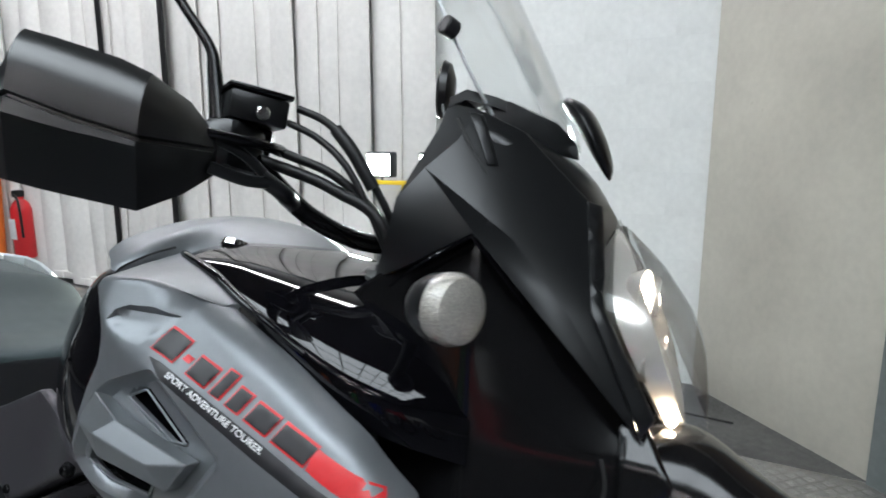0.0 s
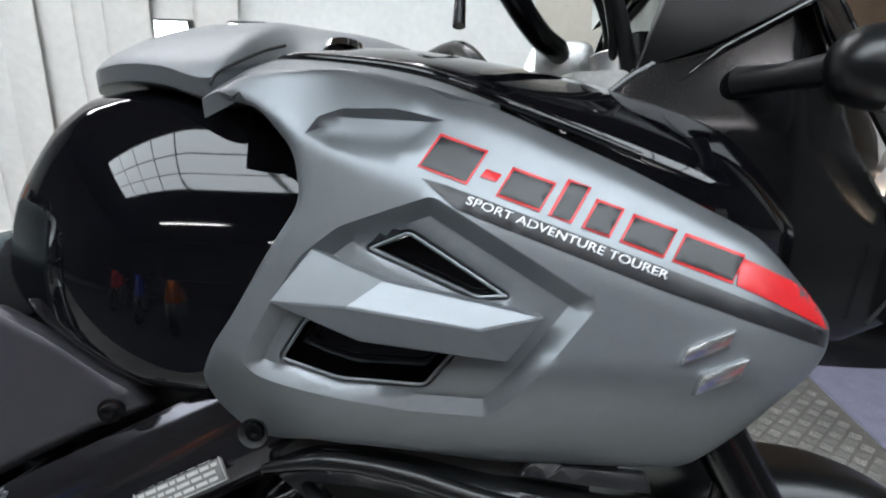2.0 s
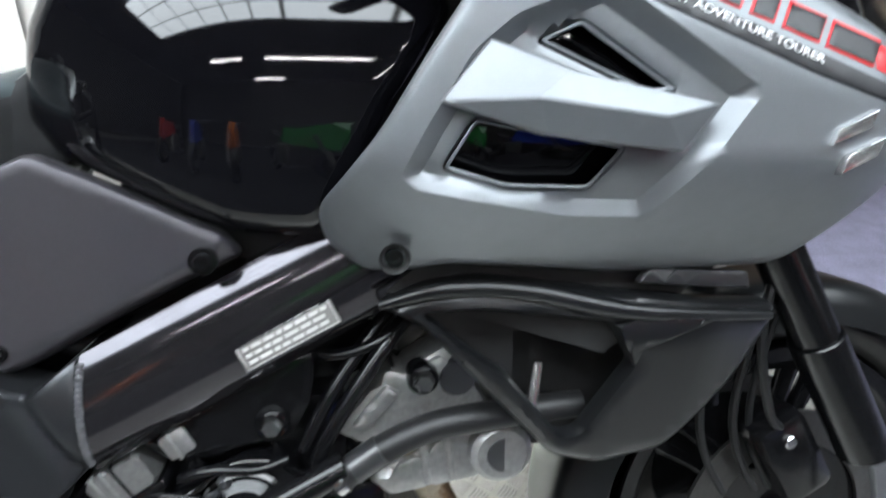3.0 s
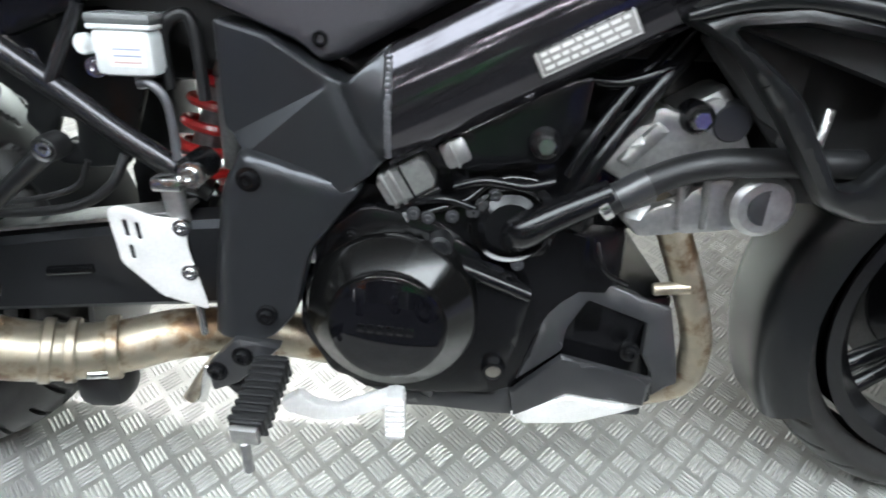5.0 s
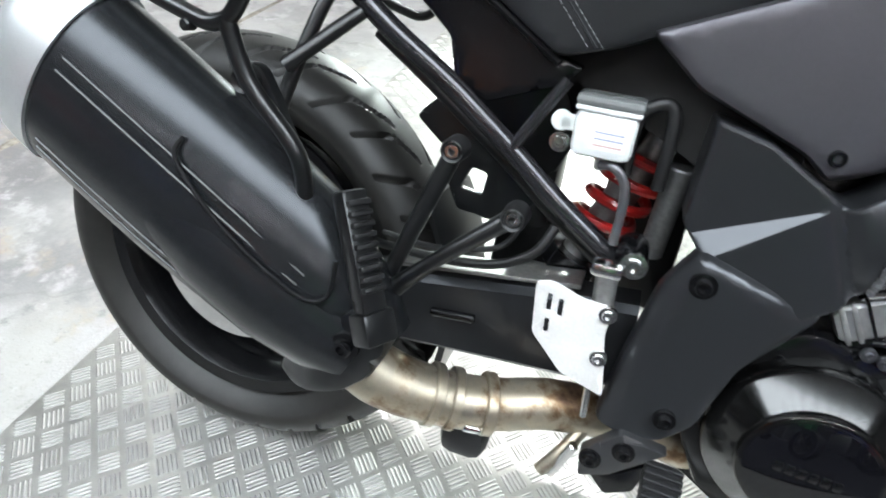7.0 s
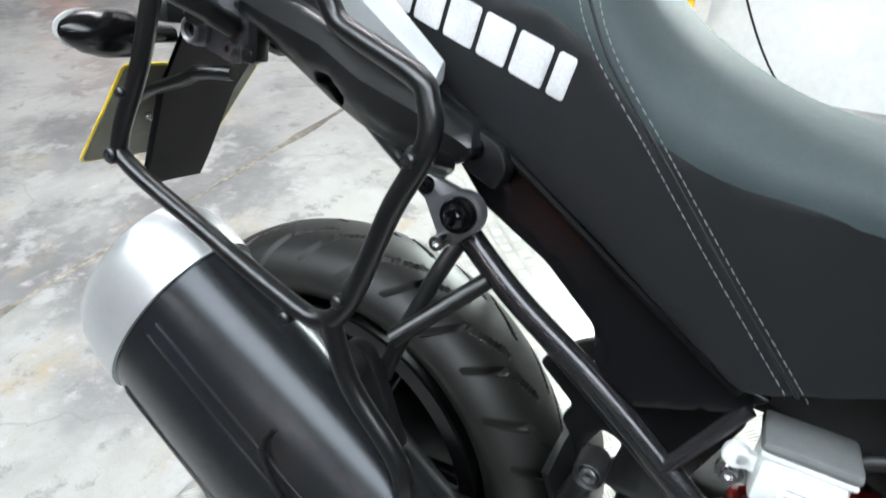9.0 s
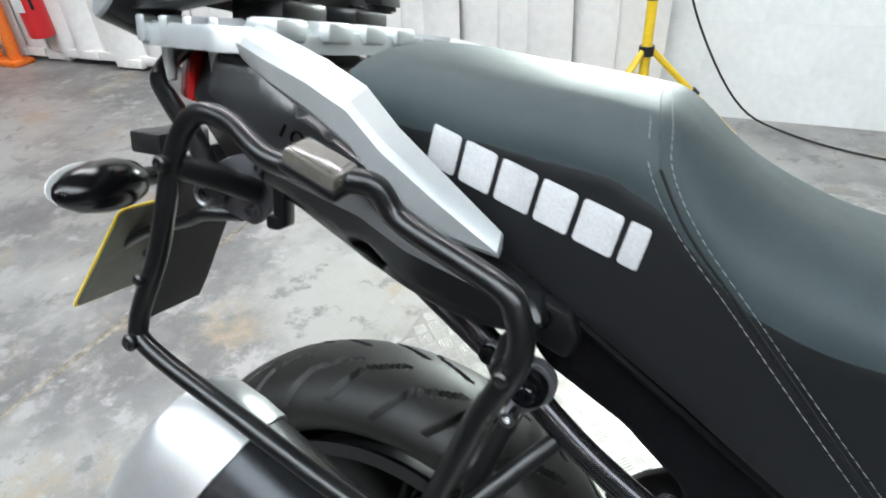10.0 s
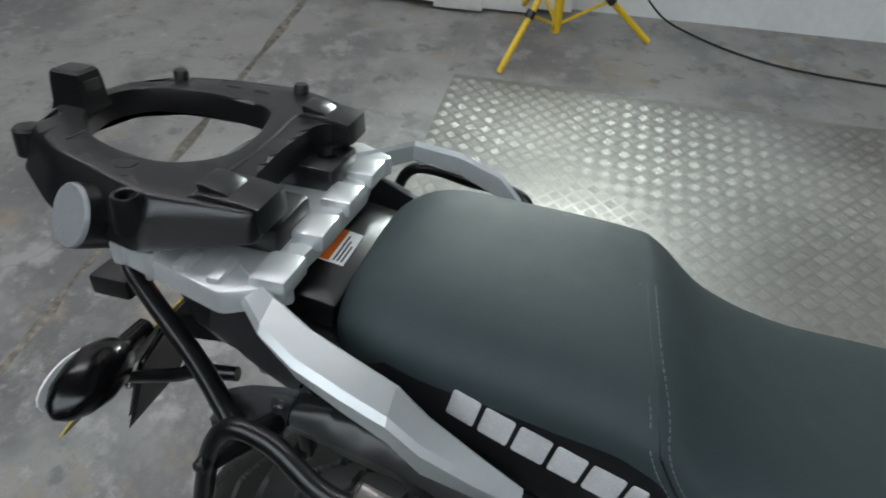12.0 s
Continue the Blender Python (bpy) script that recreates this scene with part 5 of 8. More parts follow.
plate = part("number_plate", prism(rounded([(-0.11, -0.092), (0.11, -0.092), (0.11, 0.092), (-0.11, 0.092)], 0.012), -0.0012, 0.0012, 0.0004, PL @ Matrix.Rotation(radians(90), 4, "Z")), material("plate_yellow", (0.75, 0.55, 0.04), 0.3, 0, 0.03, 200, coat=0.4), hanger, "yellow number plate with a dark back")
part("plate_back", prism(rounded([(-0.107, -0.089), (0.107, -0.089), (0.107, 0.089), (-0.107, 0.089)], 0.011), -0.0022, -0.0013, 0.0002, PL @ Matrix.Rotation(radians(90), 4, "Z")), material("olive_grey_plate_back", (0.12, 0.118, 0.09), 0.5, 0, 0.1, 60, stain=0.2), plate)
for i in range(2):
    part("plate_bar", block(-0.0022, -0.0014, -0.09, 0.09, -0.075 + 0.08 * i, -0.01 + 0.08 * i, 0, PL), DARK_DECAL, plate)
hook_lock = part("strap_bracket", sheet(rounded([(-0.122, 0.862), (-0.1, 0.882), (-0.077, 0.893), (-0.03, 0.903), (-0.027, 0.866), (-0.04, 0.85), (-0.057, 0.834), (-0.1, 0.845)], 0.004), flat(-0.163), 0.008, (), 0.02, 0.002), GREY_METAL, bike, "grey painted pannier bracket")
part("lock", lathe([(0.0, -0.0035), (0.0068, -0.0035), (0.0072, -0.012), (0.0095, -0.0135), (0.0122, -0.0115), (0.0128, -0.006), (0.0145, -0.004), (0.0145, 0.01)], Matrix.Translation((-0.098, -0.164, 0.859)), 32), GREY_METAL, hook_lock, "grey metal lock ring")
part("lock_core", lathe([(0.0, -0.007), (0.0062, -0.0068), (0.0068, -0.003)], Matrix.Translation((-0.098, -0.164, 0.859)), 20), BLACK_SATIN, hook_lock)
bolt(hook_lock, -0.057, -0.164, 0.848, 0.0065, CLOUDY_BOLT)
bolt(hook_lock, -0.0456, -0.164, 0.887, 0.006, CLOUDY_BOLT)
part("bracket_arm", tube([(-0.066, -0.232, 0.897), (-0.058, -0.2, 0.884), (-0.05, -0.168, 0.868)], [0.0095, 0.0105, 0.0105], n=16, k=3), POWDER_BLACK, hook_lock)
part("clip", block(-0.026, -0.014, -0.176, -0.16, 0.842, 0.9, 0.003), BLACK_PLASTIC, hook_lock)
part("clip", block(-0.032, -0.018, -0.178, -0.165, 0.84, 0.852, 0.003), BLACK_PLASTIC, hook_lock)
for side in (1, -1):
    ind = part("rear_indicator", loft([[(-0.268 + c_x + 0.027 * sx * math.cos(a), side * y, 0.835 + 0.024 * sz_ * math.sin(a)) for a in (2 * math.pi * j / 20 for j in range(20))] for y, sx, sz_, c_x in ((-0.06, 0.4, 0.4, 0.0), (-0.095, 0.45, 0.45, 0.0), (-0.105, 0.8, 0.85, 0.0), (-0.125, 1.1, 1.1, 0.0), (-0.15, 1.12, 1.1, 0.002), (-0.174, 0.9, 0.88, 0.003), (-0.19, 0.55, 0.5, 0.004), (-0.196, 0.2, 0.2, 0.004))]), BLACK_SATIN, bike, "gloss black teardrop rear indicator")
    part("lens", loft([[(-0.286 - q, side * (-0.15 + 0.044 * q2 * math.cos(a)), 0.835 + 0.0255 * q2 * math.sin(a)) for a in (2 * math.pi * j / 20 for j in range(20))] for q, q2 in ((0, 0.92), (0.003, 0.9), (0.005, 0.75), (0.006, 0.3))]), WHITE_PLASTIC, ind, "pale indicator lens")

# ---- pannier frame ----
R = 0.0079
HOOP = [(0.207, -0.26, 0.858), (0.198, -0.258, 0.867), (0.178, -0.253, 0.8735), (0.148, -0.246, 0.882), (0.122, -0.24, 0.891), (0.108, -0.243, 0.909), (0.085, -0.253, 0.9135), (0.035, -0.25, 0.918), (-0.01, -0.235, 0.935), (-0.045, -0.23, 0.935), (-0.066, -0.232, 0.905), (-0.085, -0.238, 0.83), (-0.112, -0.242, 0.765), (-0.1, -0.244, 0.742), (0.0, -0.252, 0.712), (0.095, -0.258, 0.684), (0.135, -0.26, 0.678), (0.16, -0.26, 0.70), (0.19, -0.262, 0.78), (0.212, -0.262, 0.83)]
frame_ob = part("pannier_frame", tube(HOOP, R, n=22, k=8, closed=True), POWDER_BLACK, bike, "black tubular pannier frame")
part("pannier_frame", tube([(x, -y, z) for x, y, z in HOOP], R, n=12, k=4, closed=True), POWDER_BLACK, bike, "black tubular pannier frame")
for x, y, z, r in ((0.158, -0.266, 0.705, 0.005), (-0.114, -0.248, 0.7475, 0.0075), (-0.068, -0.24, 0.9, 0.006), (0.205, -0.268, 0.82, 0.005), (-0.097, -0.246, 0.806, 0.005), (0.108, -0.264, 0.672, 0.0055)):
    knob = part("knob", rod((x, y + 0.008, z), (x, y - 0.0065, z), r), POWDER_BLACK, frame_ob)
    part("socket", rod((x, y - 0.0055, z), (x, y - 0.0068, z), r * 0.45, 6), SHADE_BLACK, knob)
part("stay", tube([(0.145, -0.26, 0.685), (0.165, -0.255, 0.63), (0.215, -0.25, 0.57), (0.225, -0.24, 0.5), (0.262, -0.23, 0.42)], 0.0085), POWDER_BLACK, frame_ob)
part("stay", tube([(-0.06, -0.2, 0.875), (-0.13, -0.15, 0.9), (-0.2, -0.11, 0.925), (-0.238, -0.085, 0.943), (-0.215, -0.08, 0.968), (-0.19, -0.08, 0.985)], 0.0095), POWDER_BLACK, frame_ob)
part("reflector_holder", block(-0.023, 0.023, -0.0135, 0.0135, -0.011, -0.003, 0.003, pose(0.0771, -0.2545, 0.9205, 15, 19, -4)), BLACK_PLASTIC, frame_ob)
lens_plate = part("reflector", block(-0.0205, 0.0205, -0.0118, 0.0118, -0.006, 0.006, 0.003, pose(0.0771, -0.2545, 0.9205, 15, 19, -4)), SMOKED, frame_ob, "smoked rectangular reflector")
part("rib", block(-0.0165, 0.0165, -0.0085, 0.0085, 0.0056, 0.0068, 0.0005, pose(0.0771, -0.2545, 0.9205, 15, 19, -4)), SMOKED, lens_plate)

# ---- subframe tubes ----
subframe = part("subframe", tube([(0.53, -0.135, 0.49), (0.455, -0.14, 0.543), (0.4, -0.14, 0.586), (0.325, -0.14, 0.641), (0.25, -0.14, 0.688), (0.195, -0.137, 0.73), (0.1, -0.13, 0.81)], 0.0115, n=20), TUBE_PAINT, bike, "black steel rear subframe tube")
part("lower_tube", tube([(0.53, -0.12, 0.472), (0.455, -0.122, 0.522), (0.39, -0.122, 0.572), (0.3, -0.12, 0.635), (0.23, -0.118, 0.68)], 0.008, n=14), POWDER_BLACK, subframe)
part("brace", tube([(0.394, -0.145, 0.59), (0.437, -0.14, 0.667)], 0.0065, k=1), TUBE_PAINT, subframe)
part("brace", tube([(0.221, -0.14, 0.699), (0.16, -0.19, 0.638)], 0.008, k=1), POWDER_BLACK, subframe)
LOCK_C = (0.2, 0.7605)
plate_rim = []
for cx, cz, r, a0, a1 in ((0.2, 0.7605, 0.019, -60, 110), (0.1695, 0.776, 0.009, 110, 215), (0.191, 0.739, 0.009, 215, 300)):
    plate_rim += [(cx + r * math.cos(radians(a)), cz + r * math.sin(radians(a))) for a in np.linspace(a0, a1, 9)]
boss = part("frame_boss", sheet(plate_rim, flat(-0.174), 0.008, (), 0.02, 0.0025), GREY_METAL, bike, "grey painted bracket with a quarter-turn lock")
part("lock_ring", lathe([(0.0095, -0.006), (0.0102, -0.009), (0.0135, -0.009), (0.0148, -0.006), (0.0148, 0.004)], Matrix.Translation((LOCK_C[0], -0.1745, LOCK_C[1])), 32), BLACK_SATIN, boss)
part("lock_button", lathe([(0.0, -0.016), (0.006, -0.0155), (0.0095, -0.012), (0.0105, -0.005), (0.0105, 0.0)], Matrix.Translation((LOCK_C[0], -0.1745, LOCK_C[1])), 28), BLACK_GLOSS, boss, "gloss black lock button")
part("pin", lathe([(0, -0.012), (0.0028, -0.012), (0.003, -0.016), (0.0062, -0.016), (0.0068, -0.012), (0.0068, 0.0)], Matrix.Translation((0.19, -0.1745, 0.737)), 20), STEEL, boss, "bright socket pin")
square = part("tail_mount", sheet(rounded([(0.183, 0.834), (0.222, 0.818), (0.23, 0.8), (0.222, 0.782), (0.196, 0.792), (0.18, 0.81)], 0.006), flat(-0.166), 0.012, (), 0.02, 0.004), BLACK_PLASTIC, bike, "black plastic mount at the tail rail")
bolt(square, 0.2, -0.167, 0.812, 0.006)
bolt(boss, 0.1665, -0.175, 0.776, 0.005)
part("stay", tube([(0.188, -0.19, 0.8), (0.2, -0.24, 0.815), (0.205, -0.262, 0.82)], 0.009), POWDER_BLACK, boss)
part("under_tube", tube([(0.05, -0.13, 0.825), (0.14, -0.135, 0.765), (0.2, -0.138, 0.725)], 0.007, n=10), POWDER_BLACK, subframe)
part("hoop", tube([(0.19, -0.135, 0.73), (0.175, -0.15, 0.69), (0.155, -0.17, 0.62), (0.15, -0.18, 0.59)], 0.008, n=10), POWDER_BLACK, subframe)
bracket = part("peg_bracket", tube([(0.346, -0.176, 0.587), (0.30, -0.2, 0.45), (0.288, -0.21, 0.42)], [0.01, 0.0085, 0.012], k=3), POWDER_BLACK, bike, "black passenger peg bracket")
part("arm", tube([(0.421, -0.2, 0.543), (0.35, -0.21, 0.48), (0.29, -0.21, 0.415)], [0.01, 0.008, 0.012], k=3), POWDER_BLACK, bracket)
bolt(bracket, 0.346, -0.182, 0.588, 0.0085, STEEL)
part("bush", lathe([(0.0085, -0.004), (0.009, -0.007), (0.0112, -0.0085), (0.0128, -0.005), (0.0132, 0.016)], Matrix.Translation((0.346, -0.18, 0.588)), 28), BLACK_RUBBER, bracket)
bolt(bracket, 0.421, -0.207, 0.543, 0.0085, STEEL)
part("bush", lathe([(0.0085, -0.004), (0.009, -0.007), (0.0112, -0.0085), (0.0128, -0.005), (0.0132, 0.016)], Matrix.Translation((0.421, -0.205, 0.543)), 28), BLACK_RUBBER, bracket)
ppeg = part("passenger_peg", block(-0.014, 0.014, -0.01, 0.01, 0, 0.125, 0.004, along((0.322, -0.288, 0.44), (0.274, -0.262, 0.56)) @ Matrix.Rotation(radians(-90), 4, "X")), POWDER_BLACK, bracket, "folded passenger peg with ribbed rubber")
pm = along((0.322, -0.288, 0.44), (0.274, -0.262, 0.56)) @ Matrix.Rotation(radians(-90), 4, "X")
for q in range(9):
    part("rib", block(-0.012, 0.012, -0.016, -0.009, 0.03 + q * 0.01, 0.0355 + q * 0.01, 0.0015, pm), BLACK_RUBBER, ppeg)
part("peg_joint", block(-0.018, 0.018, -0.014, 0.014, -0.02, 0.012, 0.004, pm), POWDER_BLACK, ppeg)

# ---- silencer and pipes ----
AX0, AX1 = Vector((-0.092, -0.222, 0.604)), Vector((0.301, -0.222, 0.375))
ad = (AX1 - AX0).normalized()
an = Vector((-ad.z, 0, ad.x))


def oval(s, rz, ry, n=48, dy=0.0, dn=0.0):
    c = AX0 + ad * s + an * dn + Vector((0, dy, 0))
    return [tuple(c + an * rz * math.cos(a) + Vector((0, ry * math.sin(a), 0))) for a in (2 * math.pi * j / n for j in range(n))]


def shell_line(s, a, lift=0.001):
    """A point on the silencer's skin, a degrees round it from its upper side."""
    rz = float(np.interp(s, (0.03, 0.2, 0.33, 0.4, 0.44), (0.109, 0.111, 0.104, 0.08, 0.06))) + lift
    ry = float(np.interp(s, (0.03, 0.2, 0.33, 0.4, 0.44), (0.068, 0.07, 0.066, 0.055, 0.045))) + lift
    return AX0 + ad * s + an * rz * math.cos(radians(a)) + Vector((0, -ry * math.sin(radians(a)), 0))


silencer = part("silencer", loft([oval(s, a, b) for s, a, b in ((0.03, 0.109, 0.068), (0.12, 0.111, 0.07), (0.2, 0.111, 0.07), (0.33, 0.104, 0.066), (0.4, 0.08, 0.055), (0.44, 0.06, 0.045), (0.47, 0.04, 0.036))]), SILENCER, bike, "satin black oval silencer")
part("end_cap", loft([oval(s, a, b) for s, a, b in ((0.034, 0.1125, 0.0715), (0.01, 0.112, 0.071), (-0.018, 0.108, 0.068), (-0.036, 0.096, 0.06), (-0.044, 0.072, 0.046))]), material("pale_silver_cap", (0.56, 0.57, 0.57), 0.36, 0.7, 0.04, 500, 0.02, 1500, 0.04), silencer, "pale silver end cap")
for a in (62, 70, 118, 126):
    part("pressed_line", tube([shell_line(s, a, 0.0002) for s in (0.05, 0.15, 0.25, 0.36)], 0.0016, n=6), BLACK_SATIN, silencer)
part("heat_shield", loft([oval(s, a, b, dy=-0.004, dn=-0.012) for s, a, b in ((0.2, 0.072, 0.0655), (0.26, 0.085, 0.0675), (0.34, 0.084, 0.065), (0.41, 0.068, 0.056), (0.45, 0.05, 0.046))]), SILENCER, silencer, "black heat shield")
part("wire_hook", tube([shell_line(0.19, 50, 0.004), shell_line(0.2, 62, 0.006), shell_line(0.27, 72, 0.006), shell_line(0.36, 74, 0.006), shell_line(0.39, 62, 0.008), shell_line(0.375, 40, 0.006)], 0.0022, n=8), HANGER_BLACK, silencer)
bracket_cover = part("silencer_bracket", sheet(rounded([(0.19, 0.315), (0.24, 0.4), (0.3, 0.44), (0.325, 0.43), (0.332, 0.4), (0.315, 0.36), (0.285, 0.33), (0.22, 0.305)], 0.012), lambda x, z: -0.27 + 0.5 * max(0, 0.25 - x), 0.02, (), 0.015, 0.008), BLACK_PLASTIC, silencer, "black bracket cover")
lug = part("silencer_hanger", sheet(rounded([(0.12, 0.612), (0.135, 0.642), (0.155, 0.64), (0.172, 0.612), (0.2, 0.555), (0.17, 0.545)], 0.008), flat(-0.222), 0.01, (), 0.02, 0.003), BLACK_PLASTIC, silencer, "black silencer hanger lug")
part("bush", lathe([(0.0085, -0.008), (0.012, -0.011), (0.015, -0.006), (0.0155, 0.004)], Matrix.Translation((0.1416, -0.223, 0.6247)), 26), BLACK_RUBBER, lug)
bolt(lug, 0.1416, -0.228, 0.6247, 0.0065, CLOUDY_BOLT)
bolt(bracket_cover, 0.288, -0.275, 0.394, 0.0105)
link = part("link_pipe", tube([(0.27, -0.235, 0.37), (0.31, -0.228, 0.338), (0.37, -0.205, 0.315), (0.43, -0.18, 0.308), (0.5, -0.15, 0.312), (0.6, -0.11, 0.29), (0.75, -0.08, 0.24)], [0.034, 0.034, 0.032, 0.03, 0.029, 0.028, 0.028], n=28), HEATED, bike, "heat-tinted steel link pipe")
for s0, s1 in (((0.362, -0.209, 0.319), (0.372, -0.204, 0.316)), ((0.384, -0.199, 0.314), (0.394, -0.195, 0.312)), ((0.42, -0.184, 0.309), (0.432, -0.179, 0.308))):
    part("clamp_ring", rod(s0, s1, 0.036, 32), HEATED, link)
part("clamp_bolt", rod((0.41, -0.215, 0.295), (0.43, -0.205, 0.29), 0.006), STEEL, link)
part("stand_stop", block(0.38, 0.436, -0.205, -0.15, 0.236, 0.288, 0.016), BLACK_RUBBER, bike, "black rubber centre stand stop")
part("header_pipe", tube([(1.02, -0.11, 0.5), (1.045, -0.12, 0.45), (1.075, -0.122, 0.38), (1.098, -0.12, 0.31), (1.092, -0.11, 0.245), (1.03, -0.08, 0.2)], 0.0185, n=20), HEATED, bike, "heat-tinted front header pipe")

# ---- frame, pivot cover, side cover ----
def beam_depth(x, z):
    """The round-sided frame beam."""
    off = -(x - 0.735) * 0.46 + (z - 0.588) * 0.888
    return -0.128 - 0.056 * math.sqrt(max(0.0, 1 - (off / 0.066) ** 2))


def beam_ring(k, n=24):
    """A section of the beam: its rounded outer side and its flat inner side, cut upright at the rear end."""
    out = []
    for q in range(n + 1):
        off = -0.054 + 0.101 * q / n
        s0, s1 = (off * 0.46 - 0.002) / 0.888, 0.43
        s = s0 + (s1 - s0) * k
        x, z = 0.735 + 0.888 * s - 0.46 * off, 0.588 + 0.46 * s + 0.888 * off
        out.append((x, beam_depth(x, z), z))
    return out + [(out[-1][0], -0.1, out[-1][2]), (out[0][0], -0.1, out[0][2])]


beam = part("frame_beam", loft([beam_ring(k) for k in np.linspace(0, 1, 12)]), BEAM_BLACK, bike, "black aluminium frame beam")
CAST_OUT = rounded([(0.572, 0.66), (0.62, 0.648), (0.692, 0.607), (0.731, 0.64), (0.731, 0.533), (0.69, 0.5), (0.6, 0.53), (0.57, 0.56)], 0.006)


def casting_depth(x, z):
    """Two flat faces with a tapering bevel between them, dipping beside the lip where the beam is let in."""
    w = 0.0257 * max(0.0, (0.681 - x) / 0.09)
    low = 0.539 + 0.81 * (x - 0.597)
    y = -0.181 + 0.62 * min(w, max(0.0, z - low)) - 0.05 * max(0.0, z - low - w)
    lip = float(np.interp(z, (0.5, 0.536, 0.572, 0.603, 0.64), (0.722, 0.711, 0.693, 0.679, 0.67)))
    k = min(1.0, max(0.0, (x - lip) / max(0.01, 0.731 - lip)))
    k = k * k * (3 - 2 * k)
    return y * (1 - k) + beam_depth(0.733, z) * k + 0.006 * math.exp(-((x - lip - 0.009) / 0.007) ** 2)


part("pivot_casting", sheet(CAST_OUT, casting_depth, 0.05, (), 0.005, 0.004, creases=([(0.578, 0.5235), (0.676, 0.603)], [(0.575, 0.5515), (0.672, 0.6025)])), FRAME_BLACK, bike, "black cast frame section at the pivot", 20)


def bead(p0, p1, n, r, depth=beam_depth):
    bm = bmesh.new()
    for q in range(n):
        t = q / (n - 1)
        x, z = p0[0] + (p1[0] - p0[0]) * t, p0[1] + (p1[1] - p0[1]) * t
        bmesh.ops.create_icosphere(bm, subdivisions=1, radius=r * (0.9 + 0.2 * ((q * 7) % 3) / 3), matrix=Matrix.Translation((x, depth(x, z) - 0.0005, z)) @ Matrix.Diagonal((1.0, 0.7, 1.0, 1)))
    return bm


# weld beads in lighter metal than the beam, their gloss highlights put into the colour
part("weld_bead", bead((0.7345, 0.632), (0.7325, 0.54), 20, 0.0042), GREY_METAL, beam)
part("weld_bead", bead((0.812, 0.566), (0.9, 0.614), 24, 0.003, lambda x, z: -0.15), CAST, beam)
part("gusset", sheet(rounded([(0.76, 0.545), (0.81, 0.565), (0.9, 0.616), (0.93, 0.62), (0.925, 0.57), (0.9, 0.53), (0.865, 0.53), (0.83, 0.52), (0.79, 0.52)], 0.008), flat(-0.148), 0.02, (), 0.02, 0.004), BLACK_SATIN, bike, "black engine mount gusset")
TP = Matrix.Translation((0.908, -0.183, 0.655)) @ Matrix.Rotation(radians(-26.5), 4, "Y") @ Matrix.Rotation(radians(-8), 4, "X")
PLATE_METAL = material("dull_type_plate", (0.2, 0.195, 0.185), 0.4, 0.5, 0.1, 300)
idp = part("type_plate", block(-0.047, 0.047, -0.0007, 0.0007, -0.0155, 0.0155, 0.0004, TP), PLATE_METAL, beam, "riveted type plate with pale printing")
for b in ((-0.045, 0.045, 0.0138, 0.0146), (-0.045, 0.045, -0.0146, -0.0138), (-0.045, -0.0442, -0.0146, 0.0146), (0.0442, 0.045, -0.0146, 0.0146)):
    part("border", block(b[0], b[1], -0.0012, -0.0008, b[2], b[3], 0, TP), PRINT, idp)
random.seed(9)
for i in range(4):
    x0 = -0.041
    while x0 < 0.036:
        w = random.uniform(0.005, 0.014)
        part("text_bar", block(x0, min(x0 + w, 0.041), -0.0012, -0.0008, 0.0076 - 0.0062 * i, 0.0109 - 0.0062 * i, 0, TP), PRINT, idp)
        x0 += w + 0.0022
PIVOT = [(0.592, 0.547), (0.71, 0.508), (0.655, 0.44), (0.635, 0.365), (0.607, 0.334), (0.541, 0.331), (0.549, 0.401), (0.566, 0.5)]


def pivot_depth(x, z):
    """Flat, with a broad bevel down its rear edge and a narrow one along its top."""
    edge = float(np.interp(z, (0.331, 0.401, 0.5, 0.547), (0.541, 0.549, 0.566, 0.588)))
    top = 0.547 - 0.33 * (x - 0.592)
    return -0.192 + 2.5 * max(0, x - 0.62) ** 2 + 0.75 * max(0, edge + 0.018 - x) + 0.8 * max(0, z - top + 0.009)


cover = part("pivot_cover", sheet(rounded(PIVOT, 0.01), pivot_depth, 0.015, (), 0.01, 0.005, creases=([(0.5605, 0.338), (0.567, 0.401), (0.584, 0.5), (0.598, 0.532)],)), FRAME_BLACK, bike, "dark painted pivot cover")
bolt(cover, 0.6, -0.192, 0.516, 0.0085)
bolt(cover, 0.606, -0.197, 0.367, 0.0075)
SIDE = [(0.5, 0.72), (0.55, 0.68), (0.648, 0.641), (0.672, 0.622), (0.695, 0.63), (0.83, 0.703), (0.874, 0.722), (0.86, 0.745), (0.71, 0.812), (0.62, 0.77)]
COVER_FOLD = [(0.62, 0.6), (0.72, 0.657), (0.835, 0.721), (0.862, 0.741)]


def side_depth(x, z):
    fold = float(np.interp(x, [p[0] for p in COVER_FOLD], [p[1] for p in COVER_FOLD]))
    return -0.165 - 0.02 * math.exp(-((x - 0.85) / 0.06) ** 2) + 0.55 * max(0, fold - z)


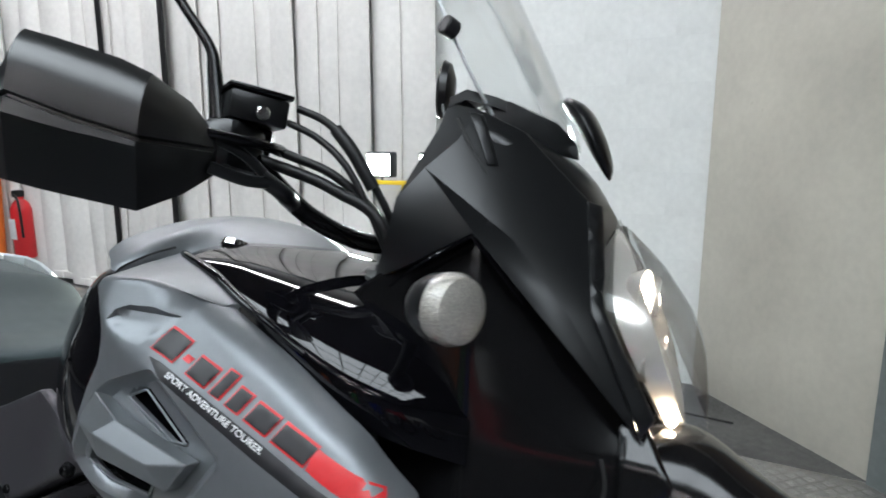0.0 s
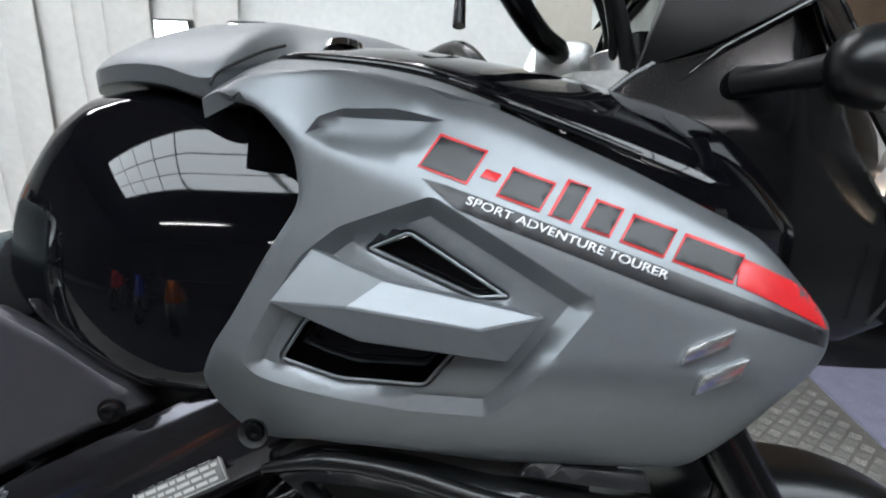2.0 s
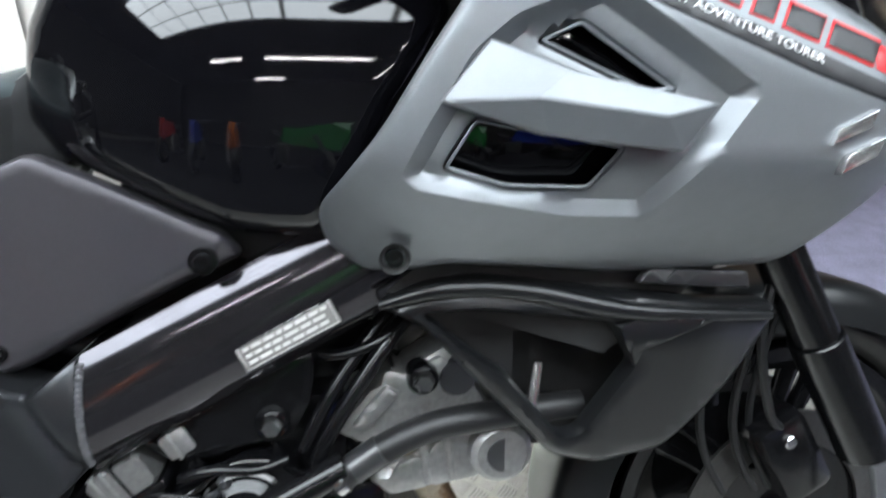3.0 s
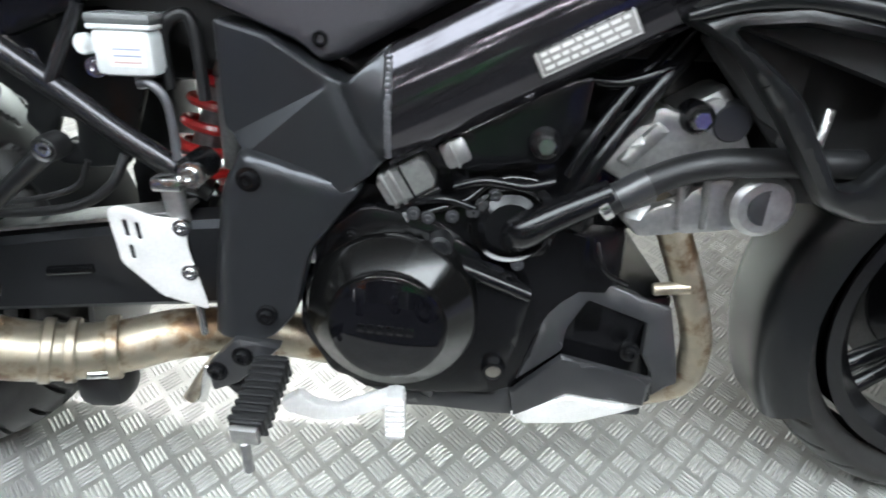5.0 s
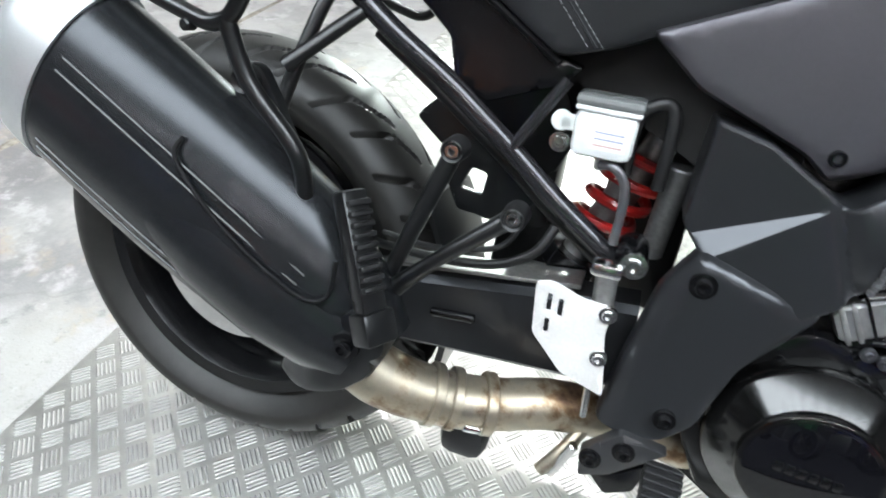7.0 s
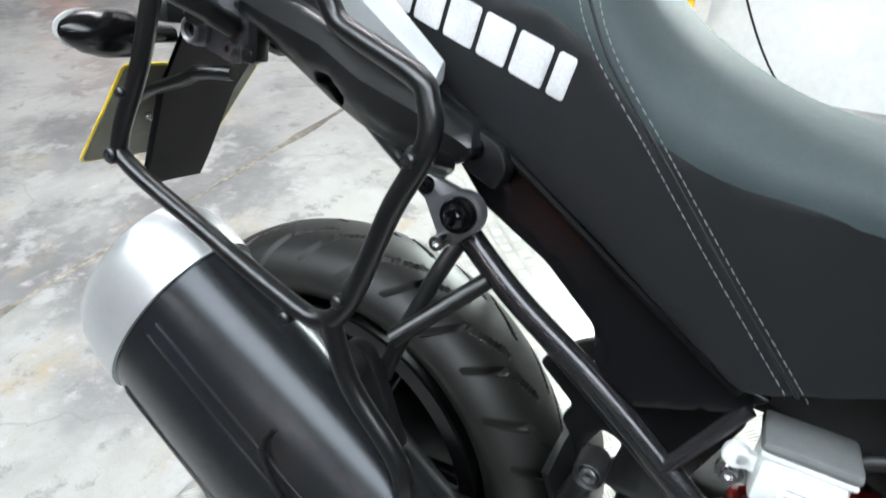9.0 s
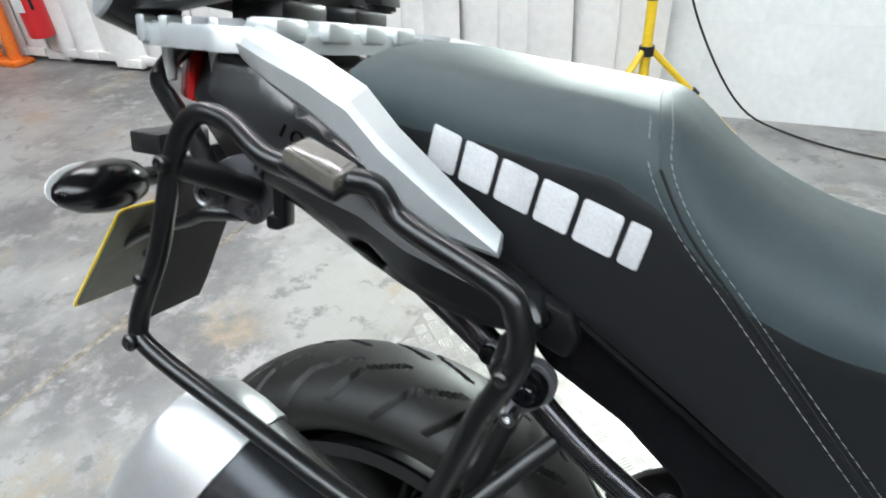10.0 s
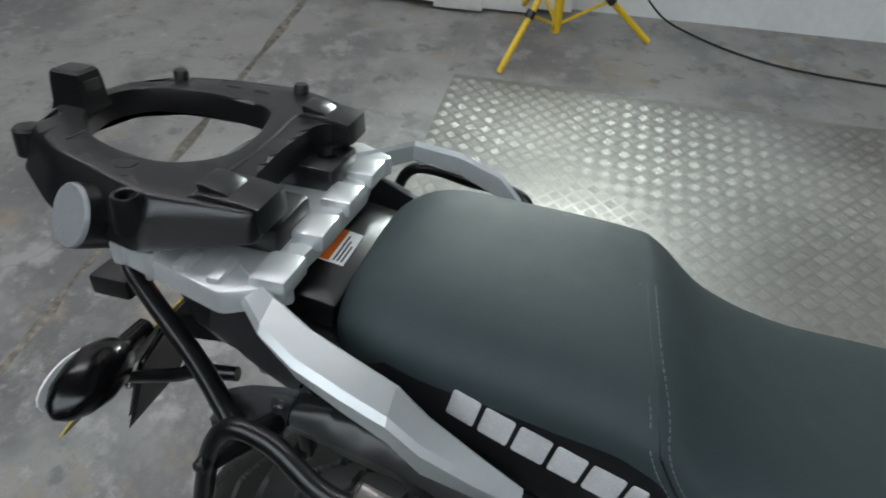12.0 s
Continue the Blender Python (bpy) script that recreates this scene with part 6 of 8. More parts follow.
scover = part("side_cover", sheet(rounded(SIDE, 0.008), side_depth, 0.012, (), 0.008, 0.008, creases=(COVER_FOLD[1:3],)), SIDE_SATIN, bike, "dark grey plastic side cover")
bolt(scover, 0.844, -0.187, 0.722, 0.008)
bolt(scover, 0.67, -0.162, 0.645, 0.008)
HEEL = [(0.452, 0.478), (0.468, 0.483), (0.5, 0.472), (0.532, 0.47), (0.529, 0.44), (0.536, 0.405), (0.543, 0.367), (0.495, 0.382), (0.458, 0.42)]
part("heel_guard", sheet(rounded(HEEL, 0.006), flat(-0.19), 0.001, (rounded([(0.466, 0.468), (0.471, 0.468), (0.472, 0.449), (0.467, 0.449)], 0.002), rounded([(0.478, 0.465), (0.483, 0.465), (0.484, 0.446), (0.479, 0.446)], 0.002), rounded([(0.468, 0.44), (0.473, 0.44), (0.474, 0.424), (0.469, 0.424)], 0.002)), 0.02, 0.0015), BARE_ALUMINIUM, bike, "bare aluminium heel guard")
for x, z in ((0.527, 0.462), (0.529, 0.412)):
    bolt(bike, x, -0.192, z, 0.006, STEEL)
swing = part("swingarm", loft([[(x, -0.075, a), (x, -0.117, a), (x, -0.125, a - 0.008), (x, -0.125, b + 0.008), (x, -0.117, b), (x, -0.075, b)] for x, a, b in ((-0.03, 0.365, 0.29), (0.1, 0.378, 0.297), (0.3, 0.412, 0.315), (0.45, 0.435, 0.328), (0.56, 0.445, 0.336))]), FRAME_BLACK, bike, "dark painted swingarm with a flat face", 30)
part("hose_guide", rod((0.33, -0.127, 0.372), (0.385, -0.127, 0.378), 0.006, 12), BLACK_SATIN, swing)
part("arm_top_plate", block(0.26, 0.5, -0.115, -0.07, 0.0, 0.006, 0.002, pose(0, 0, 0.375, 0, -8)), CAST, swing, "bright bare strip along the swingarm")

# ---- engine ----
engine = part("crankcase", loft([[(x, -h, a), (x, -h, b), (x, h, b), (x, h, a)] for x, h, a, b in ((0.62, 0.11, 0.27, 0.47), (0.7, 0.135, 0.235, 0.5), (0.86, 0.135, 0.23, 0.47), (0.95, 0.12, 0.26, 0.44))]), BLACK_SATIN, bike, "satin black crankcase")
side_case = part("side_case", sheet(rounded([(0.63, 0.33), (0.635, 0.41), (0.66, 0.455), (0.71, 0.485), (0.775, 0.47), (0.86, 0.415), (0.892, 0.39), (0.875, 0.3), (0.845, 0.25), (0.76, 0.245), (0.665, 0.268)], 0.012), flat(-0.158), 0.03, (), 0.02, 0.006), BLACK_SATIN, engine, "satin black side case")
CL = Matrix.Translation((0.738, -0.155, 0.368)) @ Matrix.Rotation(radians(-3), 4, "Z")
CLUTCH = material("dark_metallic_cover", (0.05, 0.0495, 0.049), 0.15, 0.95, 0.0)
clutch = part("clutch_cover", lathe([(0.0, -0.058), (0.058, -0.058), (0.061, -0.0565), (0.0625, -0.052), (0.064, -0.05), (0.089, -0.031), (0.092, -0.026), (0.093, -0.018), (0.093, 0.03)], CL, 72), CLUTCH, engine, "gloss black round clutch cover")
part("centre_disc", lathe([(0.0, -0.0592), (0.0555, -0.0592), (0.057, -0.0586), (0.0572, -0.057)], CL, 64), BLACK_GLOSS, clutch, "gloss black centre disc")
for q in range(6):
    part("name_bar", block(-0.03 + q * 0.0102, -0.0225 + q * 0.0102, -0.0606, -0.059, -0.006, 0.004, 0.0005, CL @ Matrix.Rotation(radians(2), 4, "Y")), BLACK_SATIN, clutch)
for x, z in ((0.692, 0.448), (0.644, 0.388), (0.782, 0.436), (0.862, 0.405), (0.853, 0.287)):
    bolt(engine, x, -0.16, z, 0.0065, BLACK_SATIN)
part("oil_cap", lathe([(0, -0.012), (0.008, -0.012), (0.0095, -0.007), (0.0135, -0.005), (0.0145, 0.02)], Matrix.Translation((0.786, -0.17, 0.444)), 14), BLACK_PLASTIC, engine, "ribbed oil filler cap")
sight = part("sight_glass", lathe([(0.0085, -0.004), (0.0095, -0.008), (0.013, -0.008), (0.0145, 0.005)], Matrix.Translation((0.853, -0.162, 0.288)), 24), BLACK_SATIN, engine, "oil sight glass in a black ring")
part("glass", lathe([(0, -0.0045), (0.009, -0.0045), (0.009, 0.0)], Matrix.Translation((0.853, -0.162, 0.288)), 24), SMOKED, sight, "pale round glass")
part("case_rib", tube([(0.765, -0.163, 0.435), (0.82, -0.165, 0.415), (0.885, -0.163, 0.388)], 0.008, n=10), BLACK_SATIN, engine)
part("sprocket_slot", block(0.648, 0.656, -0.17, -0.158, 0.418, 0.445, 0.002, ), STEEL, engine)
ST = pose(0.748, 0, 0.507, 0, -30)
starter = part("starter_motor", loft([[(x, y, z) for x, z in ((-0.026, -0.014 * w), (-0.02, -0.019 * w), (0.024, -0.019 * w), (0.029, -0.013 * w), (0.029, 0.014 * w), (0.024, 0.02 * w), (-0.02, 0.02 * w), (-0.026, 0.015 * w))] for y, w in ((-0.08, 1.0), (-0.148, 1.0), (-0.155, 0.93), (-0.158, 0.8))]), CAST, engine, "bare cast starter housing", 25)
starter.data.transform(ST)
for q in (-0.019, -0.009):
    part("rib", block(q - 0.0022, q + 0.0022, -0.1595, -0.1, -0.0195, 0.0205, 0.0012, ST), CAST, starter)
part("collar", block(0.001, 0.004, -0.1592, -0.1, -0.0192, 0.0202, 0.001, ST), BLACK_SATIN, starter)
part("foot", block(-0.028, 0.03, -0.154, -0.09, -0.03, -0.018, 0.004, ST), BLACK_SATIN, starter)
BR = pose(0.798, 0, 0.537, 0, -28)
breather = part("breather", block(-0.013, 0.016, -0.152, -0.08, -0.013, 0.016, 0.006, BR), CAST, engine, "bare cast breather cover")
part("rib", block(-0.002, 0.001, -0.1545, -0.1, -0.0135, 0.0165, 0.001, BR), CAST, breather)
part("breather_neck", rod((0.803, -0.13, 0.522), (0.812, -0.125, 0.49), 0.011, 20), BLACK_SATIN, breather)
part("cylinder_base", block(0.7, 0.96, -0.118, 0.1, 0.43, 0.565, 0.015), BLACK_SATIN, engine)
pump = part("water_pump", lathe([(0, -0.02), (0.026, -0.019), (0.034, -0.012), (0.036, 0.02)], Matrix.Translation((0.858, -0.15, 0.468)), 36), BLACK_SATIN, engine, "black water pump cover")
part("pump_rim", lathe([(0.036, -0.012), (0.04, -0.015), (0.043, -0.012), (0.044, 0.01)], Matrix.Translation((0.858, -0.15, 0.468)), 40), CLUTCH, pump, "bright-edged rim")
for a in (30, 75, 110, 200, 290):
    bolt(pump, 0.858 + 0.042 * math.cos(radians(a)), -0.158, 0.468 + 0.042 * math.sin(radians(a)), 0.0055, BLACK_SATIN)
for x, z in ((0.7577, 0.477), (0.773, 0.473), (0.798, 0.4755), (0.819, 0.4815), (0.8282, 0.49), (0.8405, 0.501), (0.696, 0.4446), (0.8696, 0.4237)):
    bolt(engine, x, -0.163, z, 0.0046, CLOUDY_BOLT)
part("case_rim", tube([(0.769, -0.158, 0.476), (0.795, -0.158, 0.486), (0.815, -0.158, 0.494), (0.831, -0.158, 0.508), (0.854, -0.158, 0.518), (0.882, -0.155, 0.515)], 0.004, n=10), CLUTCH, engine, "bright-edged case rim")
part("top_case", sheet(rounded([(0.73, 0.455), (0.762, 0.476), (0.795, 0.485), (0.815, 0.493), (0.831, 0.507), (0.854, 0.517), (0.885, 0.514), (0.92, 0.48), (0.9, 0.43), (0.86, 0.42), (0.78, 0.43)], 0.008), flat(-0.152), 0.03, (), 0.02, 0.005), BLACK_SATIN, engine)
part("rear_cylinder", block(0.64, 0.82, -0.1, 0.1, 0.47, 0.66, 0.02), BLACK_SATIN, engine, "black rear cylinder")
HD = pose(0.985, 0, 0.505, 0, 60)
cylinder = part("cylinder", block(-0.062, 0.062, -0.1, 0.1, -0.1, 0.0, 0.01, HD), BLACK_SATIN, engine, "black front cylinder")
for q in range(4):
    part("cooling_fin", block(-0.066, 0.066, -0.106, 0.106, -0.09 + q * 0.02, -0.085 + q * 0.02, 0.001, HD), BLACK_SATIN, cylinder)
head = part("cylinder_head", block(-0.064, 0.062, -0.128, 0.11, 0.0, 0.06, 0.008, HD), CAST, engine, "bare cast aluminium cylinder head")
part("cam_housing", sheet(rounded([(0.975, 0.474), (1.0, 0.45), (1.086, 0.46), (1.155, 0.472), (1.146, 0.516), (1.075, 0.522), (1.018, 0.49)], 0.008), flat(-0.138), 0.06, (), 0.02, 0.006), CAST, head, "bare cast cam housing")
for p0, p1 in (((1.034, 0.518), (1.04, 0.462)), ((1.06, 0.52), (1.066, 0.464))):
    part("housing_rib", rod((p0[0], -0.139, p0[1]), (p1[0], -0.139, p1[1]), 0.004, 8), CAST, head)
cam_cover = part("cam_cover", sheet(rounded([(0.946, 0.528), (0.962, 0.55), (1.0, 0.594), (1.02, 0.586), (1.055, 0.605), (1.09, 0.575), (1.07, 0.523), (1.0, 0.498)], 0.008), flat(-0.138), 0.04, (), 0.015, 0.006), CAST, head, "bare cast upper cam cover")
part("raised_panel", sheet(rounded([(0.962, 0.536), (0.998, 0.578), (1.012, 0.568), (0.978, 0.53)], 0.005), flat(-0.144), 0.01, (), 0.012, 0.004), CAST, cam_cover)
part("head_cover", block(-0.058, 0.055, -0.135, 0.11, 0.063, 0.125, 0.012, HD), CAST, head, "bare cast cam cover")
part("joint_line", block(-0.066, 0.064, -0.131, 0.11, 0.06, 0.063, 0, HD), SHADE_BLACK, head)
part("cam_cap", lathe([(0, -0.012), (0.027, -0.012), (0.033, -0.007), (0.034, 0.02)], Matrix.Translation((1.116, -0.145, 0.497)), 36), CAST, head, "round cast cam end cap")
part("cam_plug", prism([(1.118 - 0.019 * math.sin(radians(a)), 0.497 + 0.019 * math.cos(radians(a))) for a in range(0, 181, 20)], -0.1585, -0.15, 0.001), DARK_GREY, head)
part("cam_cap", lathe([(0, -0.012), (0.018, -0.012), (0.022, -0.006), (0.023, 0.02)], Matrix.Translation((1.072, -0.128, 0.578)), 36), DARK_GREY, head)
hose = part("coolant_hose", tube([(0.95, -0.168, 0.498), (0.985, -0.168, 0.52), (1.03, -0.165, 0.538), (1.08, -0.163, 0.545), (1.2, -0.15, 0.545)], 0.0148, n=20), BLACK_RUBBER, engine, "black coolant hose")
part("coolant_pipe", tube([(0.864, -0.145, 0.458), (0.866, -0.162, 0.461), (0.876, -0.172, 0.469), (0.9, -0.172, 0.484), (0.955, -0.168, 0.51)], [0.022, 0.021, 0.0185, 0.0165, 0.0145], n=22, k=5), BLACK_SATIN, hose, "black metal coolant pipe")
part("hose_clamp", rod((0.944, -0.168, 0.494), (0.953, -0.168, 0.5), 0.0172, 24), STEEL, hose, "bright hose clamp")
part("braid", tube([(0.962, -0.169, 0.506), (0.99, -0.168, 0.5235)], 0.0156, n=20, k=1), DARK_GREY, hose)
for x, z, y in ((0.887, 0.553, -0.152), (1.035, 0.583, -0.145)):
    part("mount_ring", lathe([(0.011, -0.004), (0.0145, -0.005), (0.0165, 0.0), (0.0165, 0.02)], Matrix.Translation((x, y, z)), 28), BLACK_SATIN, engine)
    part("mount_bolt", lathe([(0, -0.013), (0.0085, -0.013), (0.011, -0.01), (0.011, 0.002), (0.013, 0.003), (0.013, 0.006)], Matrix.Translation((x, y, z)), 6), STEEL, engine, "bright hexagon bolt", )
part("sensor", rod((1.03, -0.13, 0.385), (1.07, -0.135, 0.392), 0.0075), HEATED, engine, "oxygen sensor in the header pipe")
for k, pts in enumerate(([(1.045, -0.11, 0.665), (1.0, -0.14, 0.622), (0.958, -0.152, 0.565), (0.932, -0.152, 0.52), (0.92, -0.14, 0.47)], [(1.02, -0.11, 0.665), (0.975, -0.135, 0.618), (0.94, -0.148, 0.57), (0.915, -0.148, 0.52)], [(0.905, -0.12, 0.622), (0.95, -0.138, 0.612), (1.0, -0.14, 0.628), (1.03, -0.12, 0.65)], [(0.8, -0.155, 0.505), (0.83, -0.162, 0.515), (0.87, -0.16, 0.51), (0.9, -0.155, 0.515)], [(0.76, -0.15, 0.485), (0.79, -0.165, 0.495), (0.82, -0.162, 0.485)], [(0.96, -0.13, 0.44), (0.97, -0.14, 0.41), (1.0, -0.13, 0.39)])):
    part("wiring", tube(pts, 0.0085 - 0.0011 * k, n=10), BLACK_SATIN, engine)
part("front_case", block(0.87, 1.0, -0.12, 0.12, 0.3, 0.46, 0.02), BLACK_SATIN, engine)

# ---- belly pan, peg, pedal ----
def belly_depth(x, z):
    fold = 0.24 + 0.06 * (x < 0.94) * (x - 0.88) / 0.06
    return -0.15 + 0.25 * max(0, z - 0.3) + 0.1 * max(0, 0.93 - x)


belly = part("belly_pan", sheet([(0.878, 0.242), (0.934, 0.3), (1.045, 0.272), (1.04, 0.234), (0.944, 0.247), (0.885, 0.206)], belly_depth, 0.006, (), 0.02, 0.003), DARK_GREY, bike, "dark grey belly pan with a silver corner")
part("upper_frame", sheet(rounded([(0.884, 0.252), (0.92, 0.366), (0.951, 0.393), (1.06, 0.357), (1.08, 0.262), (1.05, 0.24), (1.045, 0.275), (1.03, 0.3), (1.033, 0.338), (0.962, 0.362), (0.938, 0.325), (0.936, 0.302)], 0.004), lambda x, z: belly_depth(x, z) + 0.012, 0.006, (), 0.015, 0.003), DARK_GREY, belly)
part("silver_corner", sheet([(0.882, 0.206), (0.943, 0.246), (1.038, 0.233), (0.965, 0.196), (0.9, 0.19)], lambda x, z: -0.154 + 0.3 * max(0, 0.24 - z), 0.006, (), 0.02, 0.003), BARE_ALUMINIUM, belly, "silver painted corner")
part("lower_rail", sheet(rounded([(0.7, 0.235), (0.76, 0.228), (0.88, 0.242), (0.895, 0.2), (0.86, 0.2), (0.74, 0.212)], 0.004), flat(-0.135), 0.03, (), 0.02, 0.004), DARK_GREY, belly)
part("oil_cooler", block(0.9, 1.06, -0.12, 0.1, 0.215, 0.37, 0.006), BLACK_SATIN, belly, "black oil cooler behind the pan frame")
part("floor_plate", block(0.72, 1.05, -0.12, 0.12, 0.195, 0.21, 0.004), DARK_GREY, belly)
bolt(belly, 1.014, -0.143, 0.306, 0.008)
PEG = along((0.617, -0.212, 0.322), (0.611, -0.302, 0.3)) @ Matrix.Rotation(radians(-90), 4, "X")
peg = part("foot_peg", block(-0.017, 0.017, -0.011, 0.011, 0.0, 0.088, 0.005, PEG), BLACK_RUBBER, bike, "black rubber foot peg with cross ribs")
for q in range(9):
    part("rib", block(-0.0185, 0.0185, -0.0135, 0.013, 0.006 + q * 0.0092, 0.0112 + q * 0.0092, 0.002, PEG), BLACK_RUBBER, peg)
part("peg_end", block(-0.014, 0.014, -0.01, 0.012, 0.088, 0.096, 0.003, PEG), CAST, peg, "bare metal peg end")
part("feeler", rod((0.609, -0.3, 0.29), (0.612, -0.302, 0.255), 0.005), CAST, peg)
pegp = part("peg_plate", sheet(rounded([(0.536, 0.303), (0.57, 0.339), (0.62, 0.331), (0.57, 0.283), (0.54, 0.27)], 0.004), flat(-0.203), 0.012, (), 0.02, 0.003), DARK_GREY, bike, "dark grey foot peg plate")
part("lower_lobe", sheet(rounded([(0.545, 0.278), (0.575, 0.286), (0.61, 0.31), (0.6, 0.265), (0.572, 0.25)], 0.006), flat(-0.196), 0.012, (), 0.02, 0.003), BLACK_SATIN, pegp)
bolt(pegp, 0.548, -0.204, 0.298, 0.008)
bolt(pegp, 0.578, -0.204, 0.319, 0.008)
pedal = part("brake_pedal", prism(rounded([(0.615, 0.262), (0.636, 0.276), (0.655, 0.262), (0.68, 0.259), (0.745, 0.286), (0.753, 0.282), (0.752, 0.268), (0.737, 0.262), (0.692, 0.244), (0.659, 0.238), (0.62, 0.25)], 0.005), -0.208, -0.194, 0.003), BARE_ALUMINIUM, bike, "bare aluminium brake pedal")
pad = part("pedal_pad", block(0.734, 0.754, -0.222, -0.194, 0.229, 0.284, 0.003), BARE_ALUMINIUM, pedal, "ribbed pedal pad")
for q in range(7):
    part("rib", block(0.735, 0.7555, -0.224, -0.2, 0.234 + q * 0.0072, 0.2375 + q * 0.0072, 0.001), BARE_ALUMINIUM, pedal)
part("stand_spring", rod((0.53, -0.18, 0.29), (0.512, -0.175, 0.235), 0.006), STEEL, bike, "centre stand spring")
part("stand_arm", tube([(0.54, -0.15, 0.3), (0.52, -0.17, 0.27), (0.5, -0.18, 0.24)], 0.008), HEATED, bike, "rusty stand arm")

# ---- reservoir, shock ----
CLOUDY_STEEL = material("dull_steel", (0.25, 0.25, 0.25), 0.4, 0.9, 0.15, 200, 0.05, 600, 0.2)
PALE_BLUE = material("faded_blue_print", (0.3, 0.33, 0.4), 0.5, 0, 0.1, 400)
PALE_RED = material("faded_red_print", (0.5, 0.36, 0.33), 0.5, 0, 0.1, 400)
res = part("brake_reservoir", block(0.452, 0.51, -0.16, -0.115, 0.602, 0.648, 0.008), CLOUDY_PLASTIC, bike, "white translucent brake fluid reservoir")
part("sticker", block(0.47, 0.503, -0.1612, -0.1603, 0.612, 0.634, 0), WHITE_DECAL, res, "pale sticker with coloured bands")
for q, cm in enumerate((PALE_RED, PALE_BLUE, PALE_BLUE)):
    part("sticker_band", block(0.473, 0.5, -0.1616, -0.1613, 0.615 + q * 0.006, 0.617 + q * 0.006, 0), cm, res)
part("ear", rod((0.439, -0.14, 0.63), (0.439, -0.15, 0.63), 0.01), CLOUDY_PLASTIC, res)
part("ear_arm", block(0.437, 0.458, -0.15, -0.14, 0.622, 0.637, 0.003), CLOUDY_PLASTIC, res)
part("outlet", rod((0.482, -0.135, 0.604), (0.484, -0.135, 0.588), 0.006), CLOUDY_PLASTIC, res)
bolt(res, 0.44, -0.137, 0.607, 0.007, STEEL)
part("cap", block(0.449, 0.513, -0.162, -0.113, 0.649, 0.66, 0.005), SMOKY_LID, res, "smoky grey lid")
part("collar", block(0.4505, 0.5115, -0.161, -0.114, 0.645, 0.65, 0.002), CLOUDY_PLASTIC, res)
inner = part("inner_panel", sheet(rounded([(0.255, 0.585), (0.29, 0.622), (0.357, 0.66), (0.42, 0.66), (0.452, 0.6), (0.405, 0.48), (0.322, 0.478), (0.303, 0.515), (0.29, 0.53), (0.3, 0.55)], 0.008), lambda x, z: -0.05 - 0.012 * math.exp(-((x - 0.37) / 0.02) ** 2), 0.006, (rounded([(0.322, 0.508), (0.334, 0.536), (0.356, 0.534), (0.352, 0.506)], 0.005),), 0.014, 0.003), BLACK_PLASTIC, bike, "black inner mudguard panel behind the subframe")
bolt(inner, 0.315, -0.052, 0.6, 0.008, STEEL)
part("strap", tube([(0.508, -0.13, 0.588), (0.5075, -0.13, 0.637), (0.5225, -0.13, 0.657), (0.5395, -0.13, 0.65), (0.542, -0.13, 0.578)], 0.0065, n=12), BLACK_RUBBER, res, "black rubber strap loop")
spring_pts = []
for i in range(5 * 16):
    a = 2 * math.pi * i / 16
    s = i / (5 * 16)
    c = Vector((0.478, -0.03, 0.46)).lerp(Vector((0.535, -0.03, 0.59)), s)
    spring_pts.append(c + Vector((0.031 * math.cos(a), 0.031 * math.sin(a), -0.012 * math.cos(a))))
part("air_box", loft([[(x, -h, b), (x, -h, a), (x, h, a), (x, h, b)] for x, h, a, b in ((0.37, 0.08, 0.7, 0.655), (0.44, 0.1, 0.74, 0.662), (0.54, 0.11, 0.78, 0.62), (0.66, 0.11, 0.82, 0.56))]), SHADE_BLACK, bike, "black air box under the seat")
part("hugger", loft([[(0.345 * math.cos(q), w, 0.321 + (0.345 - 0.02 * abs(w / 0.085) ** 3) * math.sin(q)) for w in np.linspace(0.085, -0.085, 9)] + [(0.335 * math.cos(q), w, 0.321 + (0.335 - 0.02 * abs(w / 0.085) ** 3) * math.sin(q)) for w in np.linspace(-0.08, 0.08, 9)] for q in np.linspace(radians(-25), radians(30), 12)]), BLACK_PLASTIC, bike, "black rear hugger in front of the tyre")
bbox = part("battery_box", block(0.37, 0.6, 0.03, 0.12, 0.57, 0.68, 0.01), BLACK_PLASTIC, bike, "black box behind the shock")
part("box_front", block(0.492, 0.6, 0.03, 0.12, 0.37, 0.568, 0.01), BLACK_PLASTIC, bbox)
part("box_rear", block(0.365, 0.43, 0.03, 0.12, 0.37, 0.568, 0.01), BLACK_PLASTIC, bbox)
part("box_foot", block(0.36, 0.49, 0.03, 0.12, 0.36, 0.46, 0.01), BLACK_PLASTIC, bbox)
part("linkage", block(0.4, 0.5, -0.055, 0.0, 0.34, 0.42, 0.012), CAST, bike, "cast shock linkage")
part("shock_reservoir", rod((0.56, -0.11, 0.6), (0.555, -0.1, 0.5), 0.013), CLOUDY_STEEL, bike, "grey shock reservoir")
part("preload_hose", tube([(0.484, -0.142, 0.594), (0.497, -0.15, 0.596), (0.509, -0.15, 0.585), (0.514, -0.15, 0.565), (0.5145, -0.15, 0.52)], 0.0048, n=12), GREY_METAL, bike, "grey brake fluid hose")
part("brake_hose", tube([(0.455, -0.14, 0.52), (0.44, -0.15, 0.49), (0.4, -0.15, 0.465), (0.33, -0.14, 0.45), (0.24, -0.12, 0.44)], 0.0055, n=10), BLACK_RUBBER, bike, "black brake hose")
part("brake_hose", tube([(0.42, -0.15, 0.515), (0.4, -0.15, 0.485), (0.33, -0.145, 0.465), (0.26, -0.13, 0.46)], 0.0035, n=8), BLACK_RUBBER, bike)
